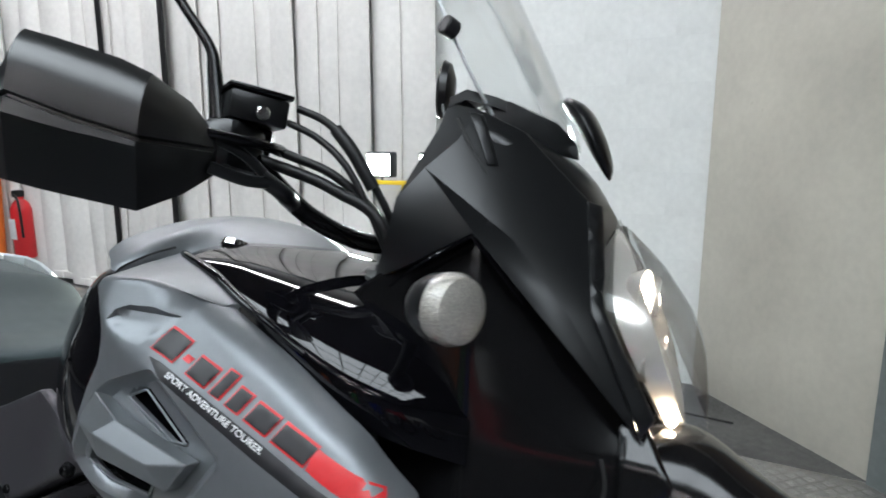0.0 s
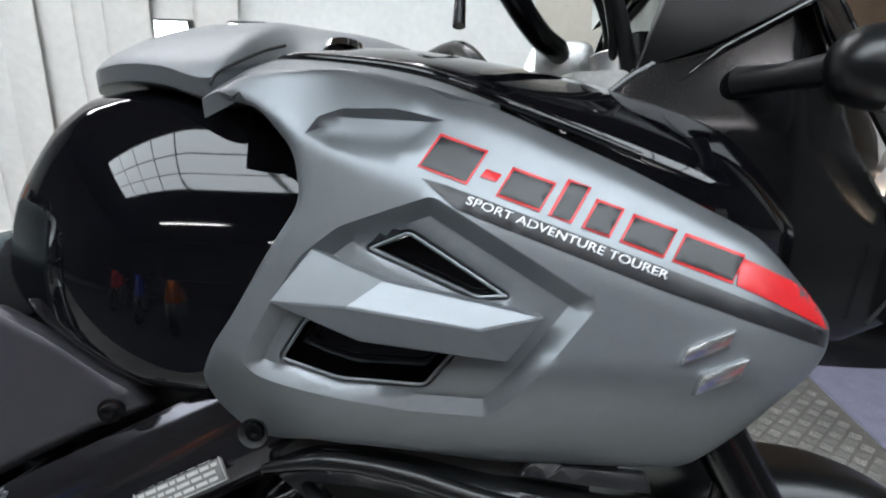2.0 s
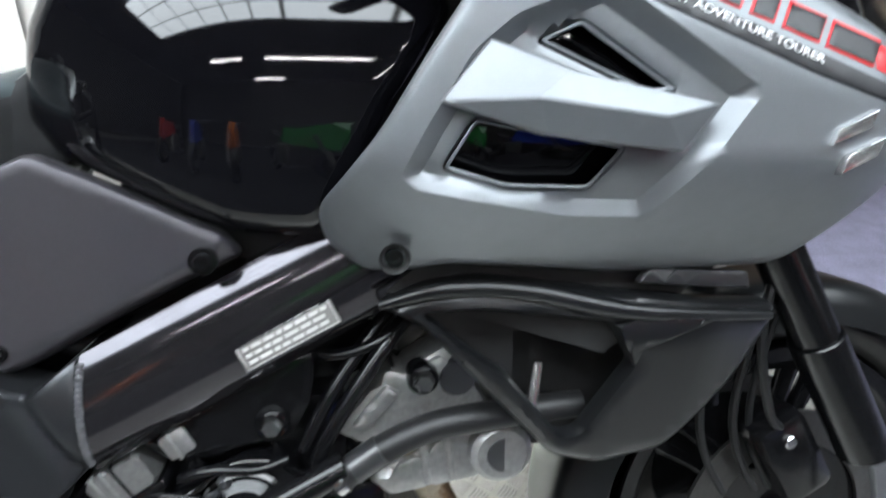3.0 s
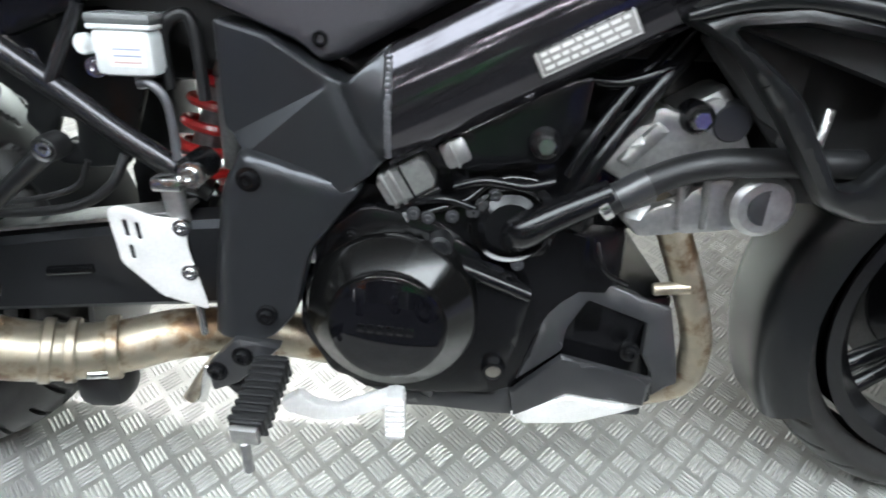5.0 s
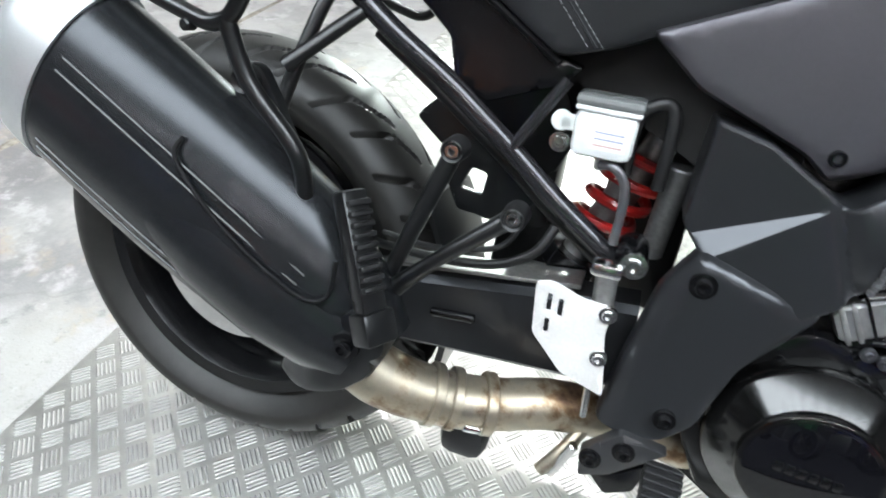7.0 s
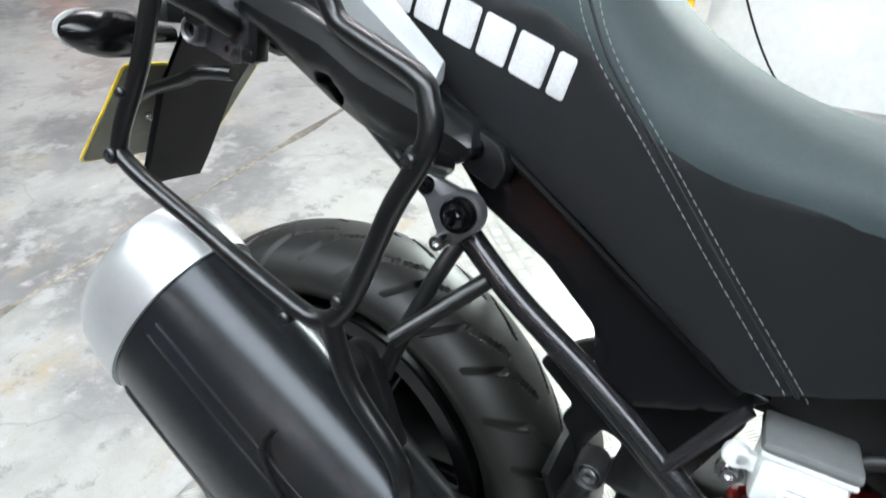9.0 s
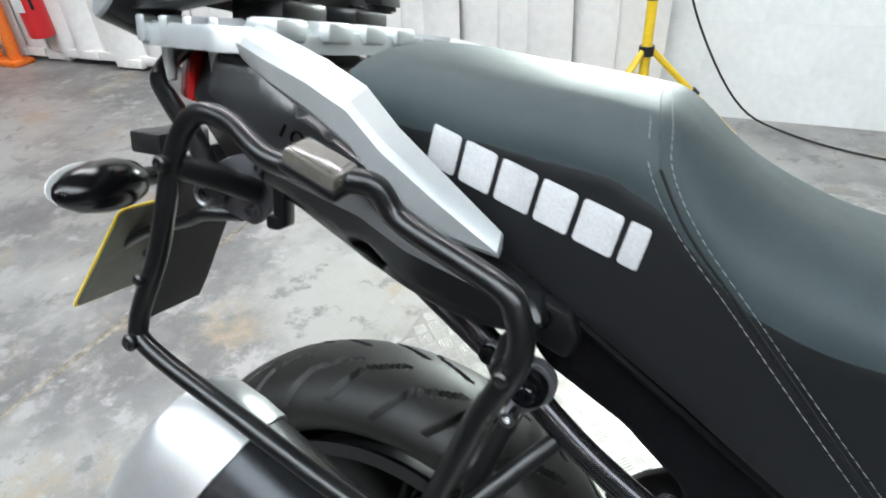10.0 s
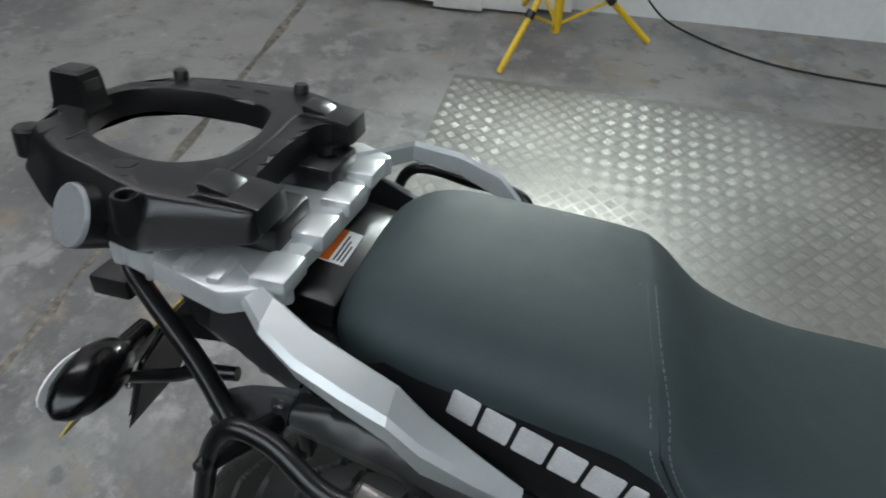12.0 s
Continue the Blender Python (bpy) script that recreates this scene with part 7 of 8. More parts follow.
cyl = part("brake_cylinder", rod((0.516, -0.176, 0.505), (0.52, -0.176, 0.46), 0.011), CAST, bike, "small cast rear brake cylinder")
part("banjo", block(0.5, 0.53, -0.188, -0.168, 0.497, 0.512, 0.004), STEEL, cyl)
part("push_rod", rod((0.521, -0.178, 0.46), (0.53, -0.18, 0.33), 0.0045), STEEL, cyl)
part("frame_lug", lathe([(0, -0.012), (0.011, -0.012), (0.0155, -0.006), (0.0165, 0.035)], Matrix.Translation((0.535, -0.165, 0.514)), 24), BLACK_SATIN, bike, "black frame lug")
bolt(bike, 0.538, -0.178, 0.513, 0.009, STEEL)
shock = part("shock_spring", tube(spring_pts, 0.0065, n=8, k=1), RED_PAINT, bike, "red rear shock spring")
part("damper", rod((0.448, -0.03, 0.385), (0.546, -0.03, 0.62), 0.019), CLOUDY_STEEL, shock)
part("spring_seat", rod((0.468, -0.03, 0.43), (0.478, -0.03, 0.455), 0.036, 24), BLACK_SATIN, shock)

# ---- radiator scoop, fork, front mudguard ----
def scoop_depth(x, z):
    return -0.222 + 0.28 * max(0, 0.64 - z) + 0.35 * max(0, 1.08 - x) + 0.25 * max(0, x - 1.3) + 0.5 * max(0, z - 0.675)


SC_HOLE = rounded([(1.028, 0.668), (1.08, 0.674), (1.2, 0.656), (1.228, 0.612), (1.185, 0.532), (1.165, 0.53), (1.1, 0.612)], 0.008)
scoop = part("radiator_scoop", sheet(rounded([(0.985, 0.675), (1.03, 0.695), (1.08, 0.702), (1.22, 0.682), (1.385, 0.66), (1.375, 0.63), (1.35, 0.575), (1.28, 0.5), (1.21, 0.488), (1.16, 0.505), (1.1, 0.575), (1.03, 0.655)], 0.012), scoop_depth, 0.012, (SC_HOLE,), 0.015, 0.01), BLACK_PLASTIC, bike, "black plastic radiator scoop")
part("scoop_edge", tube([(x, scoop_depth(x, z) - 0.003, z) for x, z in ((0.99, 0.677), (1.05, 0.693), (1.12, 0.69), (1.22, 0.668), (1.37, 0.65))], [0.004, 0.009, 0.009, 0.008, 0.005], n=10), BLACK_PLASTIC, scoop)
part("scoop_lip", sheet([(1.2, 0.656), (1.24, 0.668), (1.3, 0.655), (1.23, 0.63), (1.225, 0.612)], lambda x, z: scoop_depth(x, z) - 0.006, 0.006, (), 0.015, 0.003), BLACK_PLASTIC, scoop)
part("scoop_tab", sheet(rounded([(1.22, 0.693), (1.23, 0.706), (1.33, 0.7), (1.335, 0.682)], 0.004), flat(-0.222), 0.006, (), 0.02, 0.003), DARK_GREY, scoop)
# near-black sheet behind the opening, painting the shade inside the scoop
part("scoop_shade_sheet", sheet(rounded([(1.02, 0.66), (1.1, 0.69), (1.24, 0.67), (1.24, 0.55), (1.16, 0.51)], 0.01), flat(-0.15), 0.01, (), 0.03, 0.004), SHADE_BLACK, scoop)
part("strut", rod((1.14, -0.17, 0.55), (1.15, -0.16, 0.6), 0.006), STEEL, scoop)
# filler and radiator blocks in near-black, painting the shade behind the frame
part("frame_filler", block(0.72, 1.1, -0.095, 0.11, 0.63, 0.76, 0.01), SHADE_BLACK, bike)
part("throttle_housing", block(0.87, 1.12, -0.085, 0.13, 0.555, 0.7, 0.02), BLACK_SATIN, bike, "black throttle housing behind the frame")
part("radiator", block(1.12, 1.3, -0.15, 0.15, 0.5, 0.75, 0.006), SHADE_BLACK, bike)
fork = part("fork_leg", rod((1.385, -0.132, 0.78), (1.578, -0.14, 0.445), 0.027), BLACK_SATIN, bike, "black fork leg")
part("stanchion", rod((1.33, -0.105, 1.1), (1.385, -0.132, 0.78), 0.022), BLACK_SATIN, fork)
part("fork_leg", rod((1.45, 0.105, 0.78), (1.548, 0.105, 0.40), 0.027), BLACK_SATIN, bike, "black fork leg")
part("fork_lower", rod((1.492, -0.1365, 0.594), (1.578, -0.14, 0.445), 0.031), BLACK_SATIN, fork)
part("fork_guard", sheet(rounded([(1.562, 0.44), (1.58, 0.445), (1.612, 0.33), (1.592, 0.325)], 0.004), flat(-0.172), 0.006, (), 0.03, 0.003), GREY_METAL, fork, "grey fork guard")
caliper = part("brake_caliper", block(-0.035, 0.035, -0.13, -0.07, -0.06, 0.06, 0.014, pose(1.5, 0, 0.43, 0, -30)), BLACK_SATIN, bike, "black front brake caliper")
part("caliper_bolt", rod((1.48, -0.125, 0.46), (1.48, -0.137, 0.46), 0.008), STEEL, caliper)
part("front_hose", tube([(1.44, -0.13, 0.7), (1.42, -0.14, 0.6), (1.45, -0.13, 0.5), (1.48, -0.12, 0.47)], 0.0055, n=8), BLACK_RUBBER, bike)
part("front_mudguard", loft([[(1.545 + (0.333 - 0.055 * abs(q) ** 5) * math.cos(a), 0.08 * math.copysign(abs(q) ** 0.8, q), 0.306 + (0.333 - 0.055 * abs(q) ** 5) * math.sin(a)) for q in np.linspace(-1, 1, 21)] + [(1.545 + (0.327 - 0.05 * abs(q) ** 5) * math.cos(a), 0.075 * math.copysign(abs(q) ** 0.8, q), 0.306 + (0.327 - 0.05 * abs(q) ** 5) * math.sin(a)) for q in np.linspace(1, -1, 21)] for a in np.linspace(radians(208), radians(55), 40)]), BLACK_PLASTIC, bike, "black plastic front mudguard")
part("disc_carrier", lathe([(0.045, -0.062), (0.12, -0.066), (0.122, -0.06), (0.045, -0.05)], n=48), BLACK_SATIN, front_wheel, "black disc carrier")
part("brake_disc", lathe([(0.115, 0.066), (0.158, 0.066), (0.158, 0.071), (0.115, 0.071), (0.115, 0.066)], n=64), DISC_STEEL, front_wheel)
part("disc_carrier", lathe([(0.045, 0.05), (0.12, 0.062), (0.122, 0.066), (0.045, 0.064)], n=48), BLACK_SATIN, front_wheel)
part("fork_leg", rod((1.45, 0.105, 0.78), (1.548, 0.105, 0.33), 0.03), BLACK_SATIN, bike)
part("brake_caliper", block(-0.035, 0.035, 0.06, 0.13, -0.06, 0.06, 0.014, pose(1.49, 0, 0.43, 0, -30)), BLACK_SATIN, bike)
for dx, r in ((0.0, 0.0055), (0.022, 0.0045), (-0.045, 0.005)):
    part("front_hose", tube([(1.43 + dx, -0.12, 0.62), (1.425 + dx, -0.1, 0.5), (1.44 + dx, -0.095, 0.43), (1.475 + dx, -0.09, 0.37)], r, n=8), BLACK_RUBBER, bike, "black brake hose")

# ---- nose fairing, lamp, indicator, screen ----
NOSE_GLOSS = material("gloss_black_nose", (0.006, 0.006, 0.0065), 0.15, spec=0.5)


def nose_lower_depth(x, z):
    """The lower side of the nose: broad at the shoulder, drawn in towards the lamp and the foot."""
    y = -0.204 + (0.75 - 0.32 * min(1.0, max(0.0, (1.0 - z) / 0.1))) * max(0, x - 1.452) + 0.23 * max(0, z - 1.11) + 0.12 * max(0, 1.45 - x)
    return y + 0.10 * max(0, 1.0 - z) * (x < 1.6)


NOSE_POINTS = {
    "a": (1.3165, -0.17, 1.052), "b": (1.372, -0.163, 1.232), "t": (1.3765, -0.155, 1.264),
    "f1": (1.3456, -0.192, 1.143), "f2": (1.401, -0.171, 1.213), "f3": (1.412, -0.148, 1.256),
    "p1": (1.374, -0.187, 1.179), "p2": (1.481, -0.178, 1.109), "p3": (1.543, -0.159, 1.038), "p4": (1.616, -0.131, 0.929),
    "m": (1.375, -0.2, 1.07), "dc": (1.4505, -0.2086, 1.109),
    "r1": (1.46, -0.122, 1.237), "r2": (1.528, -0.094, 1.171), "l1": (1.545, -0.085, 1.158), "l2": (1.553, -0.124, 1.085), "l3": (1.571, -0.136, 1.046)}
NOSE_FACETS = ("a f1 b", "b f1 p1", "b p1 f2", "b f2 f3", "b f3 t", "a m f1", "m dc f1", "f1 dc p1", "dc p2 p1", "dc p4 p3", "dc p3 p2",
               "p1 p2 f2", "f2 p2 r1", "f2 r1 f3", "p2 r2 r1", "p2 l1 r2", "p2 l2 l1", "p2 p3 l2", "p3 l3 l2", "p3 p4 l3")
nose_depth = folded(NOSE_POINTS, [f.split() for f in NOSE_FACETS])


EDGE = [(1.375, 1.09), (1.31, 1.05), (1.25, 1.0), (1.25, 0.9), (1.33, 0.84), (1.41, 0.815), (1.46, 0.81), (1.54, 0.805), (1.64, 0.83), (1.65, 0.89), (1.622, 0.935), (1.6, 0.945), (1.455, 1.125)]
for side in (1, -1):
    nose = part("nose_side", shell(NOSE_POINTS, [f.split() for f in NOSE_FACETS], 0.006, side, ("a f1 p1 f2 f3", "p1 p2 p3 p4")), BLACK_PLASTIC, bike, "satin black faceted nose fairing side", 30)
    part("lamp_surround", sheet([(1.532, 1.166), (1.547, 1.164), (1.556, 1.12), (1.572, 1.048), (1.628, 0.948), (1.618, 0.931), (1.561, 1.044), (1.543, 1.12)], lambda x, z: nose_depth(x, z) - 0.005, 0.004, (), 0.015, 0.003, side=side), BLACK_PLASTIC, nose)
    part("groove", tube([(x, side * (nose_depth(x, z) - 0.0004), z) for x, z in ((1.392, 1.243), (1.41, 1.216), (1.441, 1.177))], [0.0022, 0.003, 0.0008], n=8, k=1), SHADE_BLACK, nose)
    part("raised_rib", sheet([(1.404, 1.252), (1.418, 1.25), (1.447, 1.19), (1.438, 1.188)], lambda x, z: nose_depth(x, z) - 0.004, 0.003, (), 0.01, 0.002, side=side), BLACK_PLASTIC, nose)
    low = part("nose_lower", sheet(EDGE, lambda x, z: nose_lower_depth(min(x, 1.6), z) + 0.012, 0.004, (), 0.008, 0.004, side=side), NOSE_GLOSS, bike, "gloss black lower nose panel")
    part("rim_line", tube([(1.355, side * -0.197, 1.045), (1.38, side * -0.2005, 1.066), (1.45, side * -0.2095, 1.106), (1.5, side * -0.175, 1.045)], [0.001, 0.0018, 0.003, 0.0015], n=8, k=1), BLACK_GLOSS, low)
beak = part("beak", loft([arch(*r, 3.0) for r in smooth_rows([(1.42, 0.165, 0.83, 0.92), (1.5, 0.137, 0.812, 0.924), (1.58, 0.108, 0.803, 0.928), (1.66, 0.088, 0.8, 0.928), (1.72, 0.08, 0.803, 0.896), (1.78, 0.058, 0.812, 0.86), (1.82, 0.03, 0.82, 0.838)])]), NOSE_GLOSS, bike, "gloss black beak")
part("seam", tube([(1.585, -0.142, 0.905), (1.59, -0.142, 0.87), (1.56, -0.14, 0.825)], 0.002, n=6), SHADE_BLACK, beak)
# dark core that closes the nose with painted shade
part("nose_core", loft([[(x, -h, a), (x, -h * 0.8, b), (x, h * 0.8, b), (x, h, a)] for x, h, a, b in ((1.36, 0.11, 0.93, 1.2), (1.43, 0.13, 0.9, 1.23), (1.5, 0.09, 0.9, 1.16), (1.54, 0.06, 0.93, 1.1))]), SHADE_BLACK, bike)


REFLECTOR = material("lamp_reflector", (0.92, 0.86, 0.8), 0.22, 0.6, 0.05, 60)


def lamp_ring(s, inset=0.0, n=28):
    """A ring round the lamp's face: s runs from its back edge to its front."""
    out = []
    for j in range(n):
        a = 2 * math.pi * j / n
        zc, hz = 1.038, 0.124 - inset
        z = zc + hz * math.sin(a) * (1 - 0.1 * s)
        half = (0.105 - 0.5 * max(0, z - 1.06) - 0.55 * max(0, 1.0 - z)) * (1 - 0.72 * s * s)
        edge = 1.566 + 0.55 * max(0, 1.045 - z) - 0.12 * max(0, z - 1.045)
        front = float(np.interp(z, (0.907, 0.967, 1.03, 1.066, 1.116, 1.151, 1.165), (1.672, 1.668, 1.658, 1.64, 1.603, 1.564, 1.55)))
        c = math.cos(a)
        y = max(half - inset, 0.01) * c
        x = edge + (front - edge) * s ** 0.8 - inset * 0.6
        out.append((x, y, z))
    return out


lamp = part("headlamp", loft([lamp_ring(s) for s in (0.0, 0.25, 0.5, 0.75, 0.9, 1.0)]), LENS, bike, "lit headlamp with a clear lens")
part("reflector", loft([lamp_ring(s, 0.01) for s in (0.5, 0.3, 0.1)] + [[(p[0] - 0.02, p[1] * 0.6, 1.043 + (p[2] - 1.043) * 0.6) for p in lamp_ring(0.0, 0.012)]], True), REFLECTOR, lamp, "bright reflector")
for y, z, r in ((-0.05, 1.07, 0.029), (-0.052, 1.0, 0.026), (0.05, 1.07, 0.029), (0.052, 1.0, 0.026)):
    part("bowl", lathe([(r * 0.25, 0.0), (r * 0.55, 0.008), (r * 0.85, 0.02), (r, 0.032), (r * 1.04, 0.032), (r * 0.9, 0.018), (r * 0.3, -0.003), (r * 0.25, 0.0)], along((1.566 + (1.078 - z) * 0.2, y, z), (1.666 + (1.078 - z) * 0.2, y * 1.3, z)), 32), REFLECTOR, lamp, "bright lamp bowl")
GLOW = glowing("headlamp_glow", (1.0, 0.82, 0.62), 480)
for y, z, r in ((-0.055, 1.0, 0.011), (-0.052, 1.07, 0.011), (0.055, 1.0, 0.011), (0.052, 1.07, 0.011)):
    part("bulb", rod((1.585, y, z), (1.60, y, z), r), GLOW, lamp, "glowing bulb")
part("position_lamp", rod((1.632, -0.035, 0.938), (1.64, -0.036, 0.936), 0.006), GLOW, lamp)
BL = along((1.385, -0.25, 1.036), (1.485, -0.283, 1.033))
fi = part("front_indicator", lathe([(0.0, 0.046), (0.014, 0.048), (0.024, 0.056), (0.0295, 0.068), (0.0318, 0.082), (0.032, 0.092)], BL, 40), BLACK_PLASTIC, bike, "black front indicator")
part("stalk", tube([(1.40, -0.19, 1.04), (1.42, -0.225, 1.037), (1.437, -0.262, 1.035)], [0.014, 0.011, 0.013], n=12), BLACK_RUBBER, fi)
part("lens", lathe([(0.0322, 0.084), (0.033, 0.09), (0.0325, 0.098), (0.029, 0.104), (0.02, 0.1075), (0.01, 0.109), (0, 0.1095)], BL, 40), material("frosted_lens", (0.42, 0.4, 0.36), 0.15, 0.35, 0.25, 500, 0.9, 420, 0.15, coat=1.0), fi, "frosted clear indicator lens")
screen = part("windscreen", loft([[(x - 0.07 * q * q, w * q, z) for q in np.linspace(-1, 1, 15)] + [(x - 0.07 * q * q - 0.003, w * q, z) for q in np.linspace(1, -1, 15)] for x, w, z in ((1.49, 0.12, 1.255), (1.47, 0.17, 1.3), (1.435, 0.19, 1.37), (1.39, 0.19, 1.45), (1.34, 0.17, 1.54), (1.29, 0.12, 1.6))]), SCREEN, bike, "clear windscreen")
screen.visible_shadow = False
for side in (1, -1):
    part("screen_edge", tube([(x - 0.07, side * -w, z) for x, w, z in ((1.49, 0.12, 1.255), (1.47, 0.17, 1.3), (1.435, 0.19, 1.37), (1.39, 0.19, 1.45), (1.34, 0.17, 1.54), (1.29, 0.12, 1.6))], 0.0022, n=6), material("frosted_edge", (0.7, 0.72, 0.72), 0.15, 0, 0.0), screen)
part("screen_knob", rod((1.392, -0.19, 1.33), (1.385, -0.205, 1.333), 0.011), BLACK_RUBBER, screen)
part("screen_pod", loft([[(x + 0.4 * h * math.sin(a), w * math.cos(a), z + h * math.sin(a)) for a in (2 * math.pi * j / 20 for j in range(20))] for x, w, z, h in smooth_rows([(1.465, 0.01, 1.312, 0.004), (1.476, 0.03, 1.304, 0.01), (1.498, 0.042, 1.283, 0.015), (1.517, 0.038, 1.252, 0.014), (1.53, 0.025, 1.226, 0.009), (1.534, 0.008, 1.214, 0.004)], 4)]), BLACK_PLASTIC, bike, "black windscreen mount pod")
dash = part("dash_cowl", loft([arch(*r, 2.4) for r in smooth_rows([(1.33, 0.1, 1.2, 1.235), (1.37, 0.135, 1.225, 1.268), (1.43, 0.15, 1.22, 1.262), (1.5, 0.1, 1.18, 1.225), (1.54, 0.08, 1.13, 1.172)])]), BLACK_PLASTIC, bike, "black dash cowl")
part("screen_bracket", loft([[(x - 0.012, y - w, z - 0.012), (x - 0.008, y - w, z + h), (x + 0.012, y + w, z + h * 0.8), (x + 0.016, y + w, z - 0.014)] for x, y, z, w, h in ((1.42, -0.115, 1.262, 0.012, 0.006), (1.445, -0.105, 1.262, 0.016, 0.012), (1.47, -0.09, 1.252, 0.016, 0.012), (1.492, -0.07, 1.235, 0.012, 0.006))]), BLACK_PLASTIC, dash, "black windscreen bracket")
part("dash_shoulder", loft([[(x, y - w, z - 0.012), (x, y - w, z), (x, y + w, z + 0.006), (x, y + w, z - 0.012)] for x, y, z, w in ((1.378, -0.145, 1.268, 0.012), (1.395, -0.135, 1.279, 0.016), (1.425, -0.115, 1.276, 0.016), (1.45, -0.095, 1.268, 0.01))]), BLACK_PLASTIC, dash)
part("instrument", block(1.345, 1.375, -0.07, 0.07, 1.16, 1.24, 0.008), BLACK_GLOSS, dash)

# ---- bars, mirrors, handguard ----
bars_ob = part("handlebar", tube([(1.27, 0.0, 1.1), (1.262, -0.06, 1.098), (1.235, -0.11, 1.1), (1.2, -0.165, 1.122), (1.165, -0.215, 1.165), (1.145, -0.25, 1.185), (1.07, -0.38, 1.182), (1.04, -0.43, 1.178)], 0.0125, n=16), BLACK_SATIN, bike, "black handlebar")
part("handlebar_half", tube([(1.27, 0.0, 1.1), (1.262, 0.06, 1.098), (1.235, 0.11, 1.1), (1.2, 0.165, 1.122), (1.145, 0.25, 1.185), (1.04, 0.43, 1.178)], 0.0125, n=12), BLACK_SATIN, bars_ob)
part("grip", rod((1.12, -0.29, 1.184), (1.035, -0.435, 1.178), 0.0165), BLACK_RUBBER, bars_ob)
part("bar_end", lathe([(0, -0.002), (0.012, -0.002), (0.019, 0.004), (0.021, 0.012), (0.021, 0.13), (0.0, 0.131)], along((0.97, -0.575, 1.171), (1.035, -0.46, 1.177)), 24), BLACK_GLOSS, bars_ob, "black bar end weight")
part("switch_block", block(1.115, 1.17, -0.275, -0.215, 1.155, 1.215, 0.012), BLACK_PLASTIC, bars_ob)
MB = pose(1.14, -0.222, 1.238, 0, 6, -32)
master = part("brake_master", block(-0.052, 0.05, -0.034, 0.034, -0.02, 0.014, 0.004, MB), BLACK_PLASTIC, bars_ob, "black brake fluid box")
part("lid", block(-0.055, 0.053, -0.037, 0.037, 0.0145, 0.021, 0.002, MB), BLACK_SATIN, master, "black lid with two screws")
for sx in (-0.042, 0.04):
    part("lid_screw", rod(MB @ Vector((sx, 0, 0.02)), MB @ Vector((sx, 0, 0.0225)), 0.0045, 12), STEEL, master)
part("banjo_bolt", rod(MB @ Vector((0.05, 0.0, -0.008)), MB @ Vector((0.072, 0.0, -0.01)), 0.008, 12), STEEL, master)
part("bar_clamp", block(-0.02, 0.012, -0.03, 0.03, -0.06, -0.018, 0.006, MB), BLACK_SATIN, master)
part("lever", tube([(1.185, -0.21, 1.19), (1.2, -0.26, 1.185), (1.17, -0.34, 1.18), (1.13, -0.41, 1.178)], [0.008, 0.006, 0.006, 0.007], n=10), BLACK_SATIN, bars_ob)
part("clamp", block(1.235, 1.305, -0.055, 0.055, 1.06, 1.115, 0.012), CAST, bike, "cast handlebar clamp")
part("triple_clamp", loft([[(x, -h, 1.035), (x, -h, 1.062), (x, h, 1.062), (x, h, 1.035)] for x, h in ((1.23, 0.05), (1.27, 0.12), (1.33, 0.14), (1.36, 0.06))]), CAST, bike, "grey cast triple clamp")
part("fork_cap", rod((1.315, -0.105, 1.055), (1.31, -0.105, 1.085), 0.024), CAST, bike)
part("ignition", rod((1.33, 0.0, 1.05), (1.32, 0.0, 1.1), 0.024), BLACK_PLASTIC, bike)
part("mirror_stem", tube([(1.125, -0.255, 1.215), (1.115, -0.262, 1.27), (1.108, -0.268, 1.3), (1.08, -0.285, 1.34), (1.02, -0.32, 1.42)], [0.011, 0.0085, 0.0065, 0.006, 0.006], n=12), BLACK_SATIN, bars_ob, "black mirror stem")
part("mirror_stem", tube([(1.15, 0.25, 1.22), (1.15, 0.27, 1.3), (1.14, 0.29, 1.36), (1.12, 0.3, 1.42)], [0.011, 0.0085, 0.0065, 0.006], n=12), BLACK_SATIN, bars_ob)
part("mirror", loft([[(1.11 + 0.03 * t - w * 0.25 * math.cos(a), 0.33 + w * math.cos(a), 1.465 + h * math.sin(a)) for a in (2 * math.pi * j / 24 for j in range(24))] for t, w, h in ((-0.6, 0.036, 0.058), (-0.4, 0.04, 0.064), (0.1, 0.034, 0.054), (0.5, 0.012, 0.024))]), BLACK_PLASTIC, bars_ob, "black mirror")
# handguard: a bulging upper panel over a groove, a narrow band and a lower facet turned under; both ends fold back
def guard_section(x, y, top, groove, fold, low, w):
    """An upright section of the guard; w scales how far it swells out."""
    h = top - groove
    pts = [(-0.022, top - 0.004), (-0.01, top), (-0.003, top - 0.1 * h), (0.003, top - 0.25 * h), (0.007, top - 0.45 * h), (0.008, top - 0.65 * h), (0.006, groove + 0.004), (-0.002, groove + 0.0025), (-0.002, groove - 0.0005), (0.005, groove - 0.002), (0.005, fold), (-0.024, low), (-0.034, low + 0.004), (-0.026, groove)]
    return [(x + 0.58 * o * w, y - 0.81 * o * w, z) for o, z in pts]


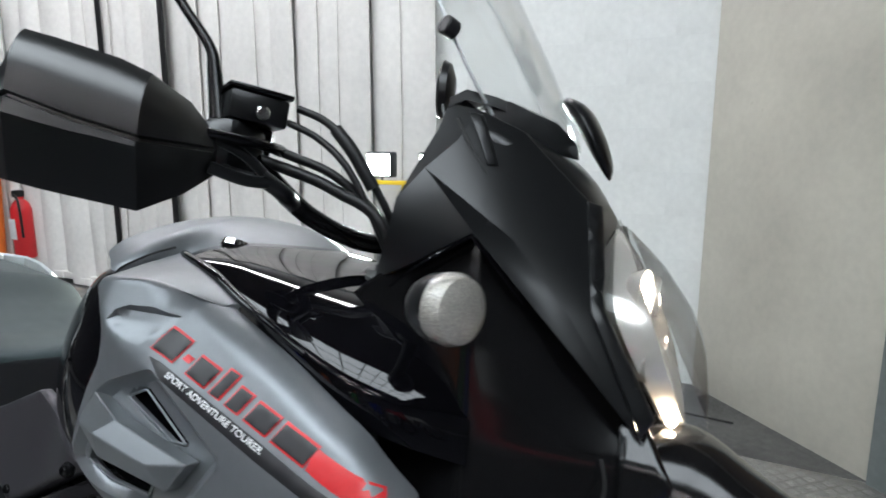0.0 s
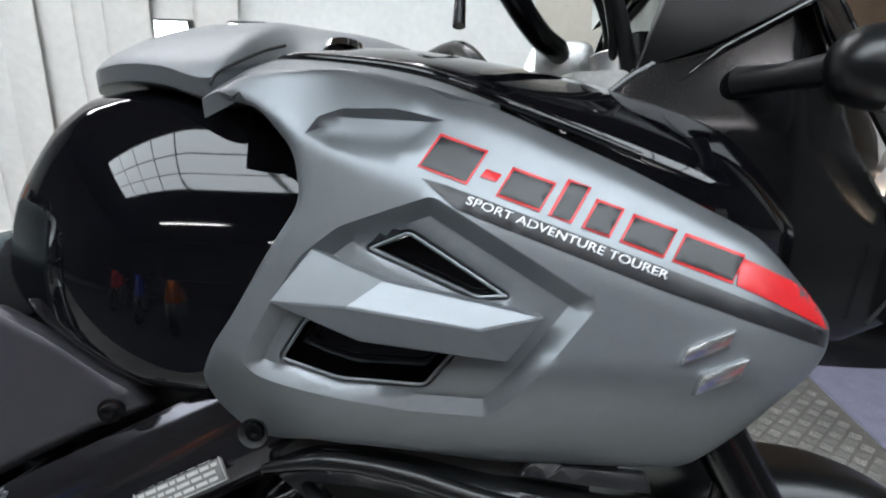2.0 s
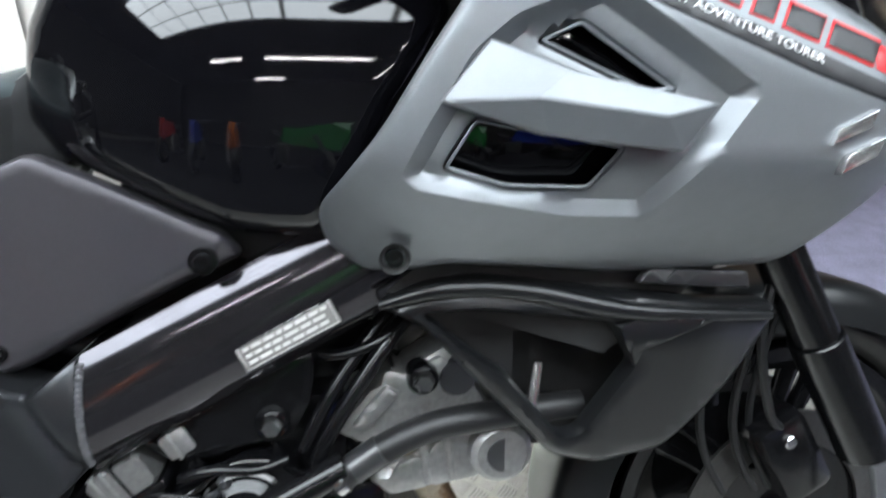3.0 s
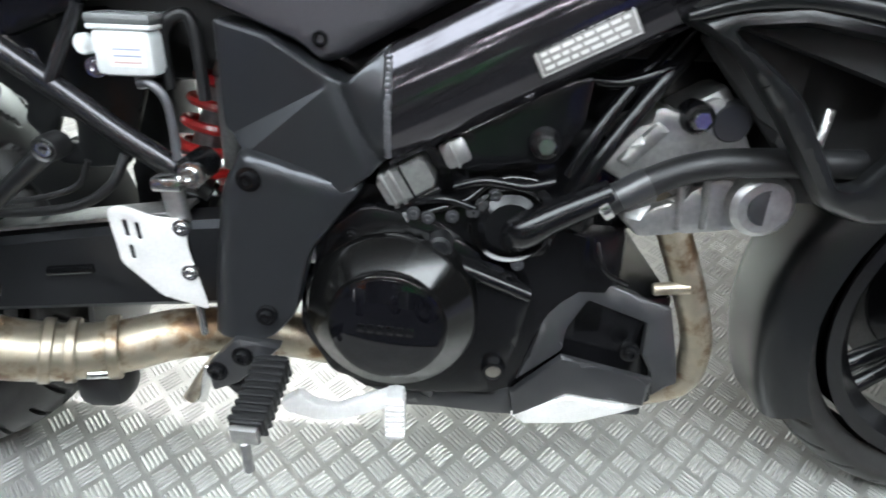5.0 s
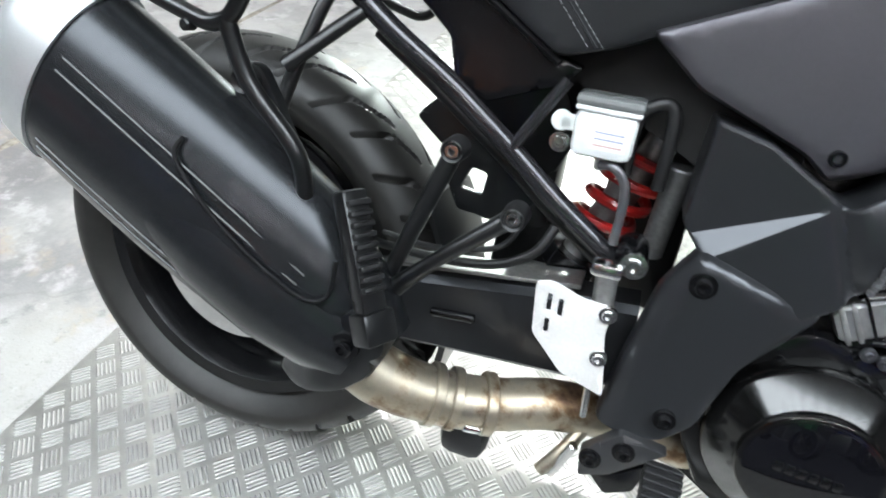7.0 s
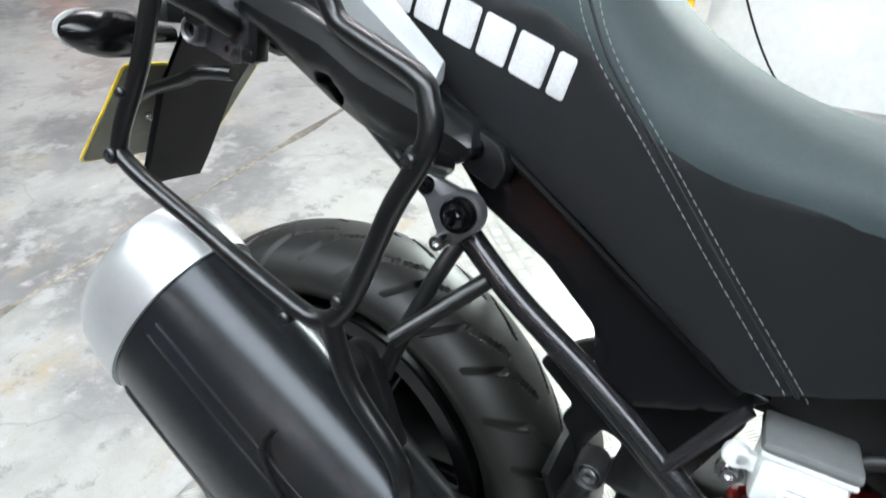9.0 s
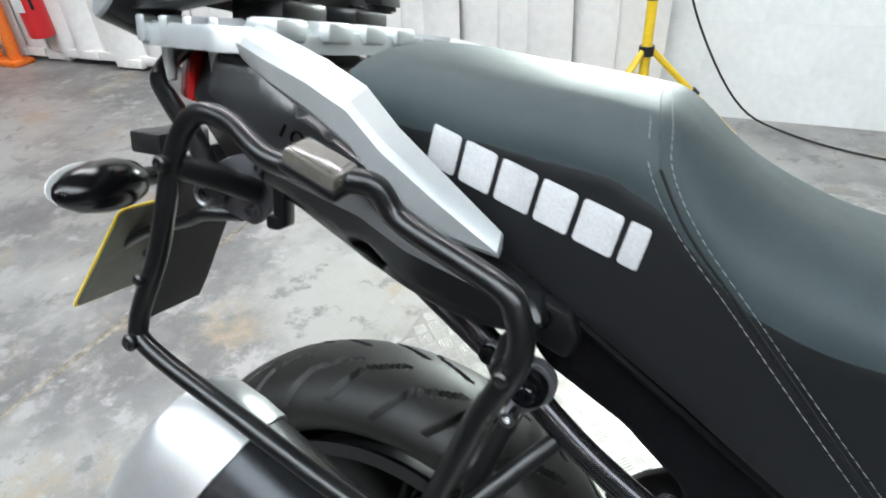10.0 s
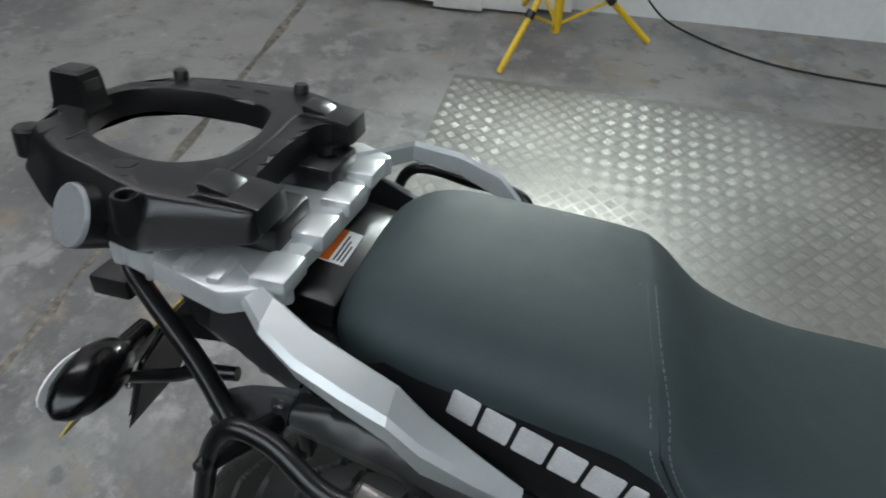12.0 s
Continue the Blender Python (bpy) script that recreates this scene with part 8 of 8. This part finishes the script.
GUARD = ((1.0, -0.452, 1.182, 1.163, 1.154, 1.141, 0.45), (1.047, -0.455, 1.184, 1.166, 1.154, 1.112, 0.7), (1.073, -0.458, 1.222, 1.172, 1.157, 1.102, 0.9), (1.093, -0.462, 1.24, 1.174, 1.158, 1.1, 1.0), (1.118, -0.449, 1.236, 1.167, 1.153, 1.096, 1.06), (1.143, -0.433, 1.231, 1.16, 1.149, 1.093, 1.1), (1.168, -0.416, 1.226, 1.155, 1.146, 1.09, 1.06), (1.193, -0.399, 1.216, 1.15, 1.143, 1.087, 1.0), (1.192, -0.35, 1.204, 1.157, 1.151, 1.112, 0.85), (1.181, -0.303, 1.182, 1.165, 1.16, 1.14, 0.5))
guard = part("handguard", loft([guard_section(*g) for g in GUARD]), GUARD_BLACK, bike, "black plastic handguard with a grooved face", 21)
part("guard_frame", tube([(1.175, -0.3, 1.18), (1.19, -0.27, 1.17), (1.205, -0.245, 1.15)], 0.006, n=10), BLACK_PLASTIC, guard)
part("guard_frame", tube([(1.178, -0.305, 1.148), (1.195, -0.27, 1.142), (1.207, -0.245, 1.144)], 0.007, n=10), BLACK_PLASTIC, guard)
part("guard_bracket", tube([(1.2, -0.25, 1.15), (1.212, -0.22, 1.135), (1.198, -0.19, 1.13)], 0.01, n=10), BLACK_PLASTIC, guard)
for pts, r in (([(1.195, -0.2, 1.245), (1.23, -0.185, 1.232), (1.262, -0.17, 1.2), (1.3, -0.13, 1.13), (1.31, -0.09, 1.05)], 0.005), ([(1.19, -0.21, 1.225), (1.225, -0.19, 1.21), (1.265, -0.175, 1.175), (1.3, -0.14, 1.1), (1.31, -0.1, 1.04)], 0.0045), ([(1.15, -0.23, 1.18), (1.21, -0.19, 1.165), (1.25, -0.175, 1.15), (1.3, -0.15, 1.12), (1.33, -0.12, 1.03)], 0.0075), ([(1.14, -0.24, 1.2), (1.2, -0.2, 1.185), (1.25, -0.17, 1.165), (1.3, -0.12, 1.11), (1.31, -0.08, 1.05)], 0.006)):
    part("cable", tube(pts, r, n=10), BLACK_RUBBER, bike, "black control cable")
part("cable_sleeve", tube([(1.24, -0.18, 1.225), (1.262, -0.17, 1.2), (1.285, -0.15, 1.16)], 0.0085, n=10), BLACK_RUBBER, bike)
